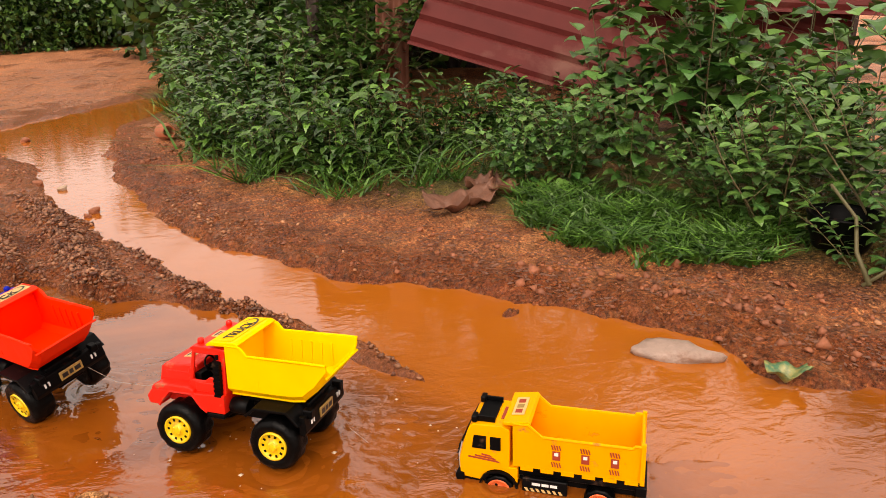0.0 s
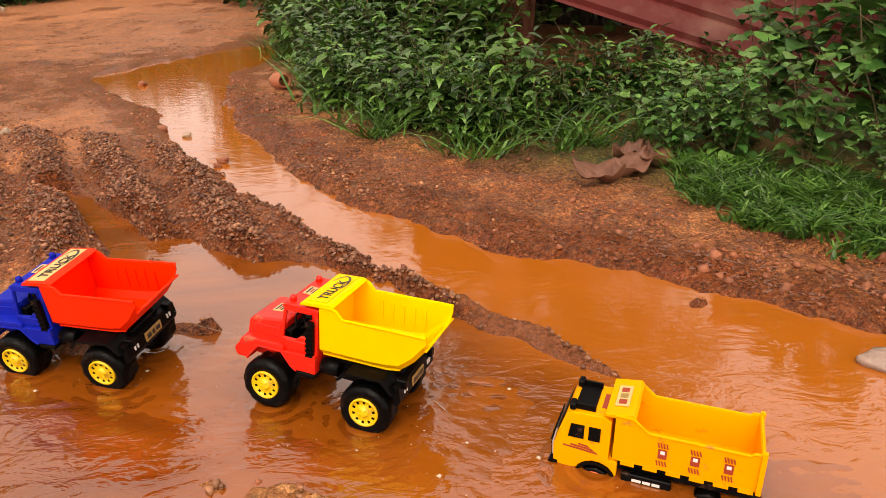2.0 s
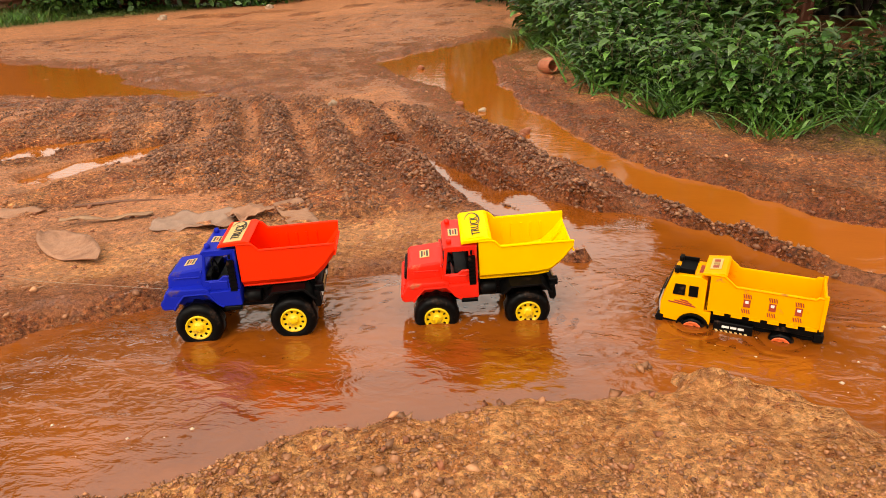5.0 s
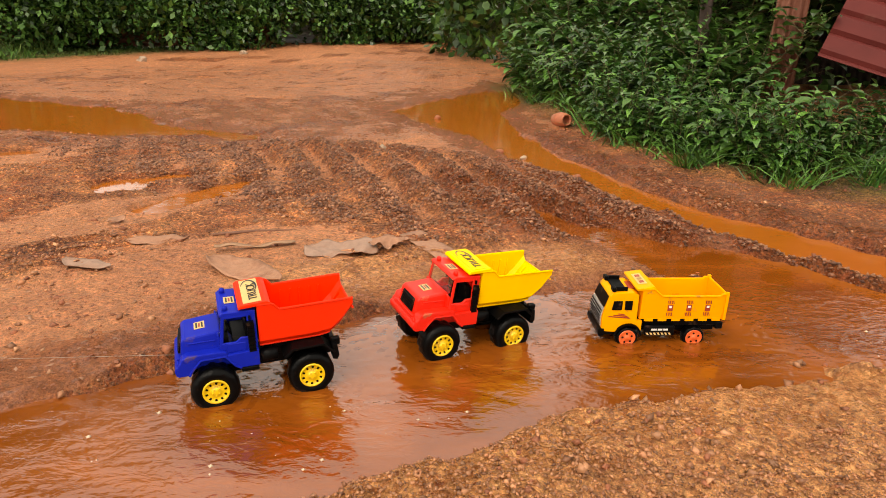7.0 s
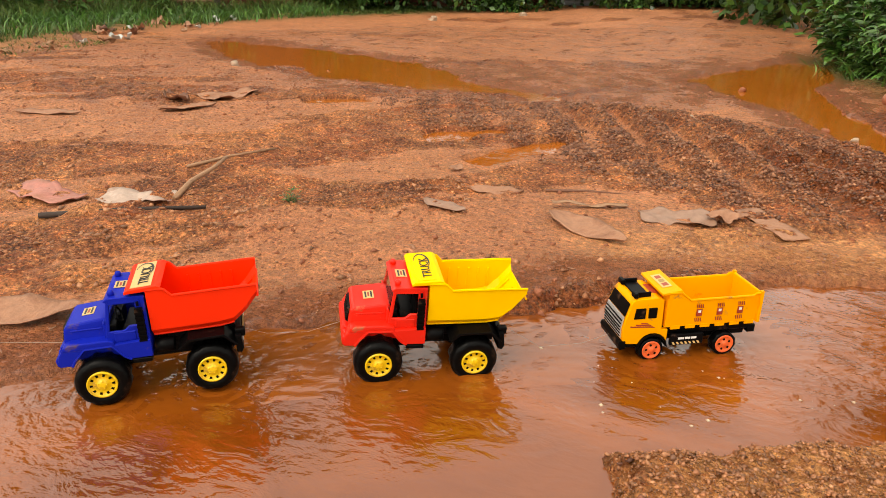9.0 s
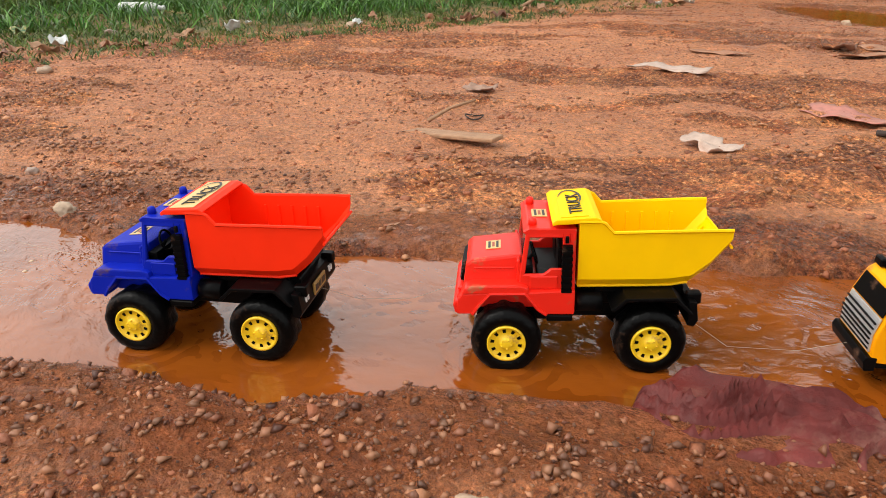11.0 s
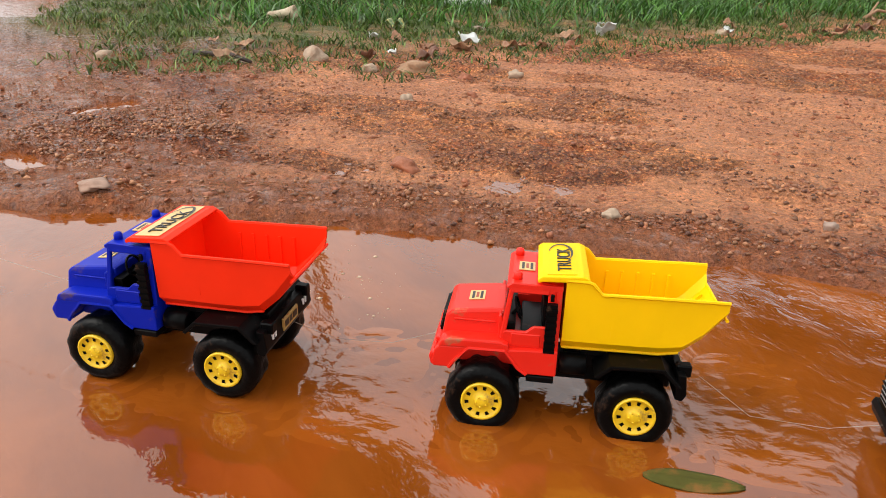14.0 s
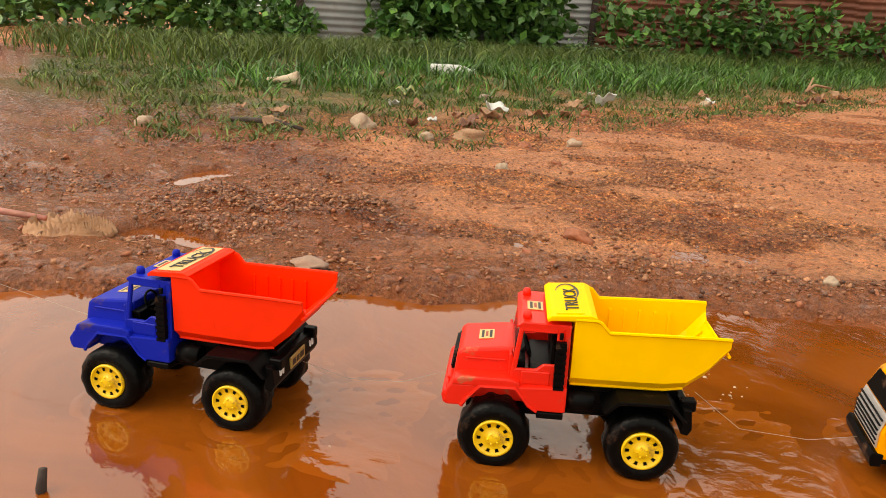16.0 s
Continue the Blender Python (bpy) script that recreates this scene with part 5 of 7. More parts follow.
# ---- blades of grass ----
def blades(n, where, tall, wide, lean, seed):
    """(n, 5, 3) bent blades at the spots where(rng, n)."""
    r = np.random.default_rng(seed)
    x, y = where(r, n)
    z = height(x, y) - 0.004
    a, h, w = r.random(n) * 2 * np.pi, tall * (0.45 + 0.75 * r.random(n)), wide * (0.7 + 0.6 * r.random(n))
    b, q = r.random(n) * 2 * np.pi, lean * (0.3 + r.random(n))
    base = np.stack([x, y, z], -1)
    side = np.stack([np.cos(a), np.sin(a), 0 * a], -1) * w[:, None] / 2
    tilt = np.stack([np.cos(b) * q, np.sin(b) * q, np.ones(n)], -1)
    mid = base + tilt * np.array([0.45, 0.45, 0.62]) * h[:, None]
    tip = base + tilt * np.array([1.25, 1.25, 0.92]) * h[:, None]
    return np.stack([base - side, base + side, mid - side * 0.85, mid + side * 0.85, tip], 1)


BLADE = [(0, 1, 3), (0, 3, 2), (2, 3, 4)]


def region(line):
    """Spots inside a line of (x, y, half width)."""
    def pick(r, n):
        xs, ys = [], []
        lo = [min(p[k] - p[2] for p in line) for k in (0, 1)]
        hi = [max(p[k] + p[2] for p in line) for k in (0, 1)]
        got = 0
        while got < n:
            x, y = r.uniform(lo[0], hi[0], 4 * n), r.uniform(lo[1], hi[1], 4 * n)
            d = inside(x, y, line) + 0.16 * (fbm(x * 7, y * 7, 3) - 0.5)
            ok = (d < 0) & (r.random(len(x)) < 0.06 + smooth(fbm(x * 13 + 2, y * 13, 3), 0.4, 0.58))
            xs.append(x[ok])
            ys.append(y[ok])
            got += int(ok.sum())
        return np.concatenate(xs)[:n], np.concatenate(ys)[:n]
    return pick


tri_stuff("grass_patch", blades(6000, region([(0.66, 1.95, 0.18), (0.80, 1.68, 0.24), (0.98, 1.50, 0.14)]), 0.052, 0.009, 1.4, 21), BLADE, grass_mat, "low lush green grass patch on the bank", "grass")
tri_stuff("bank_grass", np.concatenate([blades(260, region([(-0.35, 2.72, 0.05), (-0.02, 2.38, 0.05), (0.34, 2.46, 0.06), (0.6, 2.4, 0.06)]), 0.15, 0.008, 2.0, 22), blades(240, region([(-0.36, 2.74, 0.07), (-0.58, 3.2, 0.08), (-0.62, 4.2, 0.12), (-0.95, 5.4, 0.15)]), 0.16, 0.010, 2.0, 23)]),
          BLADE, grass_mat, "long arching grass at the foot of the weeds", "grass")

# ---- the verge beyond the bare ground ----
VERGE = [(-7.3, -2.2, 0.35), (-7.9, -1.0, 1.65), (-8.0, 1.0, 1.8), (-8.2, 3.0, 1.6), (-8.4, 5.2, 1.5), (-7.6, 7.6, 1.3), (-6.3, 9.3, 0.9)]
V2 = [(-10.5, -1.9, 0.9), (-9.2, -1.0, 1.1), (-9.5, 1.5, 1.5), (-9.0, 5.0, 1.3), (-7.4, 8.4, 0.9)]


def fringe(line, edge):
    pick = region(line)

    def chosen(r, n):
        x, y = pick(r, 3 * n)
        d = -inside(x, y, line)
        keep = r.random(len(x)) < np.clip(0.12 + d / edge, 0, 1) * (0.35 + 0.9 * smooth(fbm(x * 2.3, y * 2.3, 3), 0.35, 0.6))
        return x[keep][:n], y[keep][:n]
    return chosen


def blades_fringe(n, line, edge, tall, wide, lean, seed):
    r = np.random.default_rng(seed)
    x, y = fringe(line, edge)(r, n)
    return blades(len(x), lambda _r, _n: (x, y), tall, wide, lean, seed + 1)


tri_stuff("verge_grass", blades_fringe(62000, VERGE, 0.9, 0.040, 0.007, 1.0, 31), BLADE, verge_mat, "short rough green grass on the verge", "grass")
tri_stuff("tall_grass", blades_fringe(22000, V2, 0.7, 0.18, 0.009, 0.8, 33), BLADE, verge_mat, "tall wild grass in front of the fence", "grass")
tri_stuff("grass_tufts", blades_fringe(9000, [(-7.6, -1.5, 0.5), (-7.7, 0.0, 0.9), (-7.8, 2.0, 1.1), (-7.9, 4.5, 1.1), (-7.2, 7.2, 0.9)], 0.5, 0.12, 0.010, 1.1, 35), BLADE, grass_mat, "coarse green grass tufts on the verge", "grass")
tri_stuff("straggling_grass", blades_fringe(3800, [(-6.5, -2.2, 0.35), (-6.0, -1.3, 0.30), (-6.1, -0.3, 0.25), (-6.2, 1.5, 0.25), (-6.4, 3.5, 0.3)], 0.5, 0.035, 0.006, 1.4, 37), BLADE, verge_mat, "thin straggling grass at the verge edge", "grass")


def clumps(n_clumps, spot, radius, per, size, seed):
    """Leaves gathered in uneven clumps: (n, 4, 3) folded diamonds."""
    r = np.random.default_rng(seed)
    out = []
    for _ in range(n_clumps):
        cx, cy, cz, rad = spot(r)
        m = int(per * (0.6 + 0.8 * r.random()))
        d = r.normal(size=(m, 3))
        d /= np.linalg.norm(d, axis=1)[:, None]
        c = np.array([cx, cy, cz]) + d * (rad * radius * (0.45 + 0.6 * r.random(m)[:, None])) * np.array([1, 1, 0.85])
        ahead = d + r.normal(size=(m, 3)) * 0.7 + np.array([0, 0, -0.25])
        ahead /= np.linalg.norm(ahead, axis=1)[:, None]
        side = np.cross(ahead, np.array([0, 0, 1.0]) + 0.6 * r.normal(size=(m, 3)))
        side /= np.linalg.norm(side, axis=1)[:, None]
        s = size * (0.6 + 0.8 * r.random(m))[:, None]
        out.append(np.stack([c, c + ahead * s * 0.5 + side * s * 0.3, c + ahead * s, c + ahead * s * 0.5 - side * s * 0.3], 1))
    V = np.concatenate(out)
    V[..., 2] = np.maximum(V[..., 2], 0.01)
    return V


def spots_on(line, deep, tall):
    """Clump middles in a bank of growth behind a line."""
    def spot(r):
        k = r.integers(len(line) - 1)
        u = r.random()
        (x0, y0), (x1, y1) = line[k], line[k + 1]
        d = math.hypot(x1 - x0, y1 - y0)
        v = deep * r.random()
        x, y = x0 + u * (x1 - x0) - (y1 - y0) / d * v, y0 + u * (y1 - y0) + (x1 - x0) / d * v
        top = tall * (0.35 + 0.65 * (v / deep) ** 0.5) * (0.75 + 0.5 * float(fbm(np.array([x * 1.3]), np.array([y * 1.3]), 2)[0]))
        return x, y, 0.08 + top * r.random() ** 0.8, 0.7 + 0.6 * r.random()
    return spot


LEAF4 = [(0, 1, 2), (0, 2, 3)]
tri_stuff("far_hedge", clumps(420, spots_on([(-0.6, 12.6), (-2.4, 11.4), (-4.1, 10.1), (-5.6, 9.0), (-6.9, 8.0)][::-1], 1.3, 1.5), 0.34, 115, 0.085, 41), LEAF4, leaf_dark, "dense dark green hedge of creepers across the road", "hedge")
tri_stuff("fence_growth", np.concatenate([clumps(120, spots_on([(-10.3, 0.75), (-9.9, 1.5), (-9.5, 2.5)], 0.6, 1.35), 0.19, 42, 0.12, 43), clumps(60, spots_on([(-9.2, 3.0), (-8.4, 4.8), (-7.4, 7.2)], 0.5, 0.75), 0.18, 36, 0.11, 46), clumps(40, spots_on([(-11.6, -0.9), (-10.9, -0.2), (-10.7, 0.1)], 0.6, 0.5), 0.16, 60, 0.08, 47)]), LEAF4, leaf_small, "wild green growth in front of the fence", "hedge")
tri_stuff("roadside_thicket", clumps(170, spots_on([(-15.5, -3.4), (-13.0, -2.0), (-11.2, -0.9)], 1.6, 1.25), 0.35, 60, 0.12, 44), LEAF4, leaf_small, "light green thicket at the end of the fence", "hedge")
tri_stuff("shed_growth", clumps(150, spots_on([(2.6, 6.5), (0.6, 6.9), (-0.6, 7.6), (-1.0, 9.5), (-0.6, 12.0)], 1.1, 1.5), 0.34, 70, 0.12, 45), LEAF4, leaf_dark, "dense dark green growth behind the shed", "hedge")


# ---- corrugated sheets, shed and fence ----
def corrugated(name, length, tall, pitch, amp, mat, flat=False):
    """A wavy sheet: ridges along its length, z up the sheet, with thickness; flat ribs where flat."""
    n = int(tall / pitch * 8)
    xs = np.linspace(0, length, 5)
    zs = np.linspace(0, tall, n + 1)
    ph = zs / pitch * 2 * np.pi
    w = amp * (np.clip(np.sin(ph) * 3 - 2.0, 0, 1) if flat else np.sin(ph))
    verts = [(x, y + o, z) for o in (0, 0.003) for x in xs for z, y in zip(zs, w)]
    m, k = len(zs), len(xs) * len(zs)
    faces = []
    for i in range(len(xs) - 1):
        for j in range(n):
            a = i * m + j
            faces += [(a, a + m, a + m + 1, a + 1), (k + a, k + a + 1, k + a + m + 1, k + a + m)]
    for i in range(len(xs) - 1):
        for a in (i * m, i * m + m - 1):
            faces.append((a, a + m, k + a + m, k + a))
    return new(name, mesh_from(name, verts, faces, mat, not flat))


def framed(origin, u, v):
    """A pose whose x runs along u and whose z runs up v."""
    u, v = Vector(u).normalized(), Vector(v)
    y = v.cross(u).normalized()
    z = u.cross(y).normalized()
    m = Matrix((u, y, z)).transposed().to_4x4()
    m.translation = origin
    return m


sheet = corrugated("roofing_sheet", 1.9, 0.82, 0.125, 0.018, rust_paint, True)
sheet.matrix_basis = framed((0.40, 3.32, 0.47), (0.80, -0.40, -0.25), (0.28, 0.55, 0.80))
tagged(sheet, "maroon painted ribbed roofing sheet leaning behind the weeds", "roofing sheet", "scrap sheets")
sheet_b = corrugated("roofing_sheet", 2.4, 0.9, 0.125, 0.018, rust_paint, True)
sheet_b.matrix_basis = framed((1.30, 3.05, 0.62), (0.86, -0.30, -0.05), (0.1, 0.5, 0.8))
tagged(sheet_b, "weathered maroon ribbed roofing sheet lying over another", "roofing sheet", "scrap sheets")
strip = corrugated("rusty_sheet", 1.25, 0.17, 0.06, 0.012, rust_sheet)
strip.matrix_basis = framed((0.47, 3.72, 0.0), (0.02, 0.0, 1), (-1, 0.1, 0))
tagged(strip, "narrow rusty corrugated sheet standing on end", "roofing sheet", "scrap sheets")

# open shed behind the weeds, its deep shade partly painted on the back wall
shed = new("shed")
tagged(shed, "low dark open shed with a rusty sheet roof behind weeds", "shed")
for k in range(4):
    roof = corrugated("roof_sheet", 2.6, 0.95, 0.075, 0.010, rust_sheet)
    roof.matrix_basis = framed((-0.1 + 0.93 * k, 6.3, 1.22 + 0.003 * k), (0, -1, -0.06), (1, 0, 0))
    roof.parent = shed
# iron wall sheets coloured near-black to stand for the shade inside
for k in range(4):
    wall = corrugated("wall_sheet", 1.25, 0.95, 0.075, 0.010, wood_and_shade_dark)
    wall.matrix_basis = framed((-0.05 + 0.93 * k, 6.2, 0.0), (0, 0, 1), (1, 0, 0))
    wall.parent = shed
for x, y in ((0.0, 3.95), (1.2, 4.0), (2.4, 4.0), (3.4, 4.0), (0.0, 6.1), (3.4, 6.1)):
    bm = bmesh.new()
    add_rod(bm, [(x, y, -0.02), (x + 0.01, y, 0.6), (x, y + 0.01, 1.2)], 0.035, 7)
    part("post", bm, wood_and_shade_dark, shed)

# fence of old sheets round the plot
FENCE = [(-11.05, 0.2), (-10.65, 1.7), (-10.0, 3.4), (-8.9, 5.0), (-7.7, 6.8), (-6.9, 9.2), (-4.6, 10.9), (-2.2, 12.5), (1.0, 14.2)]
fence = new("sheet_fence")
tagged(fence, "old fence of grey and rusty corrugated iron sheets", "fence", kind="structure")
r_f = random.Random(4)
for (x0, y0), (x1, y1) in zip(FENCE, FENCE[1:]):
    d = math.hypot(x1 - x0, y1 - y0)
    count = max(1, round(d / 1.25))
    for k in range(count):
        u = k / count
        grey_one = y0 < 2.5 or r_f.random() < 0.1
        pane = corrugated("fence_sheet", d / count + 0.04, 1.35 + r_f.uniform(-0.1, 0.1), 0.076, 0.010, zinc_sheet if grey_one else rust_sheet)
        pane.matrix_basis = framed((x0 + u * (x1 - x0), y0 + u * (y1 - y0), 0.02 + r_f.uniform(0, 0.04)), (x1 - x0, y1 - y0, r_f.uniform(-0.05, 0.05)), (r_f.uniform(-0.03, 0.03), 0, 1))
        pane.parent = fence
        if k % 3:
            continue
        bm = bmesh.new()
        add_rod(bm, [(x0 + u * (x1 - x0) + 0.05, y0 + u * (y1 - y0) - 0.04, -0.03), (x0 + u * (x1 - x0) + 0.05, y0 + u * (y1 - y0) - 0.02, 1.5)], 0.04, 7)
        part("fence_post", bm, wood_and_shade_dark, fence)


def tree(seed, x, y, tall, crown_z, crown_r, label):
    """A roadside tree: tapered trunk, limbs, and a crown of many leaves in uneven clumps."""
    r = random.Random(seed)
    bm = bmesh.new()
    top = Vector((0.25, 0.1, crown_z))
    add_rod(bm, [(0, 0, -0.05), (0.03, 0.02, tall * 0.25), (0.10, 0.0, tall * 0.5), tuple(top)], 0.15, 9, taper=0.45)
    for k in range(7):
        a = 2 * math.pi * (k + r.random() * 0.6) / 7
        start = Vector((0.10, 0.02, crown_z - crown_r * r.uniform(0.5, 0.9)))
        end = top + Vector((math.cos(a), math.sin(a), r.uniform(-0.1, 0.5))) * crown_r * 0.8
        add_rod(bm, [start, start.lerp(end, 0.5) + Vector((0, 0, 0.12)), end], 0.06, 6, taper=0.3)
    thing = part("tree", bm, wood_and_shade_dark, None, "", True)

    def spot(g):
        d = g.normal(size=3)
        d /= np.linalg.norm(d)
        q = crown_r * g.random() ** 0.45
        return 0.25 + d[0] * q, 0.1 + d[1] * q, crown_z + 0.2 + d[2] * q * 0.75, 0.7 + 0.7 * g.random()

    V = clumps(150, spot, 0.42, 60, 0.16, seed)
    crown = tri_stuff("crown", V, LEAF4, leaf_dark, "dense dark green leaves", "")
    del crown["kind"]
    crown.parent = thing
    thing.matrix_basis = pose(x, y, 0.0, 0, 0, 0)
    return tagged(thing, label, "tree", "trees behind the fence")


tree(81, -12.35, -0.05, 6.4, 7.7, 1.3, "tall dark-trunked tree beside the iron fence")
tree(82, -10.2, 6.9, 4.6, 5.5, 1.75, "leafy tree rising behind the rusty fence")
tree(84, -6.4, 12.2, 3.4, 3.9, 2.2, "leafy tree standing beyond the creeper hedge")
tree(85, 2.1, 8.6, 4.0, 4.6, 2.2, "leafy tree standing behind the open shed")
tree(83, -9.4, 10.2, 4.8, 5.6, 2.6, "leafy tree rising behind the rusty fence")
for x, y, tall_post, rad in ((-11.15, 0.12, 1.7, 0.055),):
    bm = bmesh.new()
    add_rod(bm, [(x, y, -0.03), (x + 0.02, y + 0.01, tall_post * 0.5), (x - 0.01, y, tall_post)], rad, 9, taper=0.8)
    tagged(part("old_post", bm, wood_and_shade_dark, None, "", True), "dark weathered timber post beside the iron fence", "post", "posts by the fence")
sprig = copy_thing(weeds[0], Matrix.Identity(4))
sprig.matrix_basis = pose(-2.62, 1.03, ground_at(-2.62, 1.03) - 0.01, 0, 0, 40) @ Matrix.Diagonal((0.14, 0.14, 0.14, 1))
tagged(sprig, "tiny green seedling sprouting from bare mud", "plant")


# ---- gravel ----
OCTA = np.array([(1, 0, 0), (-1, 0, 0), (0, 1, 0), (0, -1, 0), (0, 0, 1), (0, 0, -1)], float)
OCTA_F = [(0, 2, 4), (2, 1, 4), (1, 3, 4), (3, 0, 4), (2, 0, 5), (1, 2, 5), (3, 1, 5), (0, 3, 5)]


def stones_stuff(name, n, box_area, keep, lo, hi, power, seed, mat, label, sunk=0.25):
    """n angular pebbles dropped in an area, where keep(x, y) lets them lie; sizes lean to the small end."""
    r = np.random.default_rng(seed)
    x, y = r.uniform(box_area[0], box_area[1], n), r.uniform(box_area[2], box_area[3], n)
    ok = r.random(n) < keep(x, y)
    x, y = x[ok], y[ok]
    z = height(x, y)
    ok = z > WATER_Z - 0.004
    x, y, z = x[ok], y[ok], z[ok]
    n = len(x)
    s = lo + (hi - lo) * r.random(n) ** power
    jit = 1 + 0.5 * (r.random((n, 6, 1)) - 0.5)
    dims = np.stack([0.8 + 0.6 * r.random(n), 0.7 + 0.5 * r.random(n), 0.5 + 0.4 * r.random(n)], -1)
    P = OCTA[None] * jit * dims[:, None] * s[:, None, None] + 0.18 * s[:, None, None] * r.normal(size=(n, 6, 3))
    a, b = r.random(n) * 2 * np.pi, (r.random(n) - 0.5) * 1.4
    c, d = np.cos(b)[:, None], np.sin(b)[:, None]
    P = np.stack([P[..., 0], P[..., 1] * c - P[..., 2] * d, P[..., 1] * d + P[..., 2] * c], -1)
    c, d = np.cos(a)[:, None], np.sin(a)[:, None]
    P = np.stack([P[..., 0] * c - P[..., 1] * d, P[..., 0] * d + P[..., 1] * c, P[..., 2]], -1)
    P += np.stack([x, y, z + s * (0.5 - sunk)], -1)[:, None]
    return tri_stuff(name, P, OCTA_F, mat, label, "gravel")


stones_stuff("gravel_fan", 150000, (-3.3, 0.15, 1.0, 3.6), lambda x, y: np.clip(gravel(x, y) * 1.25 - 0.12, 0, 1), 0.0028, 0.0085, 2.0, 51, pebble_mat, "dark red laterite gravel heaped between the ruts")
strand_at = lambda x: smooth(x, -1.95, -1.35)  # noqa: E731
stones_stuff("gravel_strand", 90000, (-2.0, 0.1, -0.3, 1.0), lambda x, y: strand_at(x) * np.clip(gravel(x, y) * 1.2 - 0.15, 0, 1), 0.0015, 0.005, 3.0, 57, pebble_tan, "pale tan gravel along the edge of the water")
stones_stuff("gravel_bank", 170000, (-4.4, -1.2, -3.2, 0.8), lambda x, y: 0.85 * (1 - strand_at(x)) * np.clip(gravel(x, y) * 1.2 - 0.15, 0, 1), 0.0018, 0.0072, 3.0, 52, pebble_mat, "reddish gravel along the edge of the water")
far_shore = lambda x, y: (0.16 + 0.84 * gravel(x, y)) * (0.25 + 0.75 * smooth(fbm(x * 3.6 + 4, y * 5.2, 3), 0.42, 0.58)) * (1 - 0.9 * film(x, y)) * (1 - smooth((x + 3.84) * 0.86 - (y + 1.6) * 0.51, 0.0, 0.1))  # noqa: E731
stones_stuff("gravel_shore", 120000, (-6.2, -3.4, -3.4, 0.2), far_shore, 0.0016, 0.0072, 3.2, 53, pebble_mat, "loose dark reddish gravel on the bare ground")
stones_stuff("tan_shore_grit", 150000, (-6.2, -3.4, -3.4, 0.2), far_shore, 0.0016, 0.0078, 3.2, 58, pebble_tan, "loose tan gravel on the bare ground")
stones_stuff("scattered_grit", 190000, (-6.3, 1.4, -1.2, 5.5), lambda x, y: (1 - 0.85 * smooth(x * 0.9 + y * 0.6, 0.8, 1.2)) * (0.07 + 0.6 * smooth(fbm(x * 2.2 + 8, y * 2.2, 3), 0.48, 0.62)) * (1 - 0.88 * film(x, y)), 0.0022, 0.0095, 3.0, 54, pebble_tan, "scattered grit and pebbles on the mud")
stones_stuff("bank_clods", 14000, (-1.2, 1.5, 0.9, 3.6), lambda x, y: smooth(x * 0.9 + y * 0.6, 1.1, 1.5) * smooth(-inside(x, y, CHANNEL), -0.45, -0.03), 0.004, 0.016, 2.5, 55, clod_mat, "crumbled mud clods on the bank")
stones_stuff("mud_clods", 26000, (-6.4, 0.6, -3.0, 4.5), lambda x, y: 0.25 + 0.75 * smooth(fbm(x * 3.1, y * 3.1, 3), 0.5, 0.65), 0.003, 0.0115, 4.0, 56, clod_mat, "small mud clods trodden into the ground", 0.4)


# ---- single stones ----
def stone(name, seed, sx, sy, sz, mat, label, category="stone"):
    bm = bmesh.new()
    bmesh.ops.create_icosphere(bm, subdivisions=3, radius=1)
    r = random.Random(seed)
    off = Vector((r.uniform(0, 50), r.uniform(0, 50), r.uniform(0, 50)))
    for v in bm.verts:
        p = v.co.copy()
        k = 0.72 + 0.45 * noise.noise(p * 1.1 + off) + 0.16 * noise.noise(p * 3.1 + off)
        p = p * k
        for axis_k in range(3):
            p[axis_k] = max(-0.72, min(0.72, p[axis_k]))
        v.co = Vector((p.x * sx, p.y * sy, p.z * sz))
    return tagged(part(name, bm, mat, None, "", True), label, category)


def lay(ob, x, y, turn=0.0, up=0.0, tilt=(0.0, 0.0)):
    ob.matrix_basis = pose(x, y, max(ground_at(x, y), WATER_Z) + up, tilt[0], tilt[1], turn)
    return ob


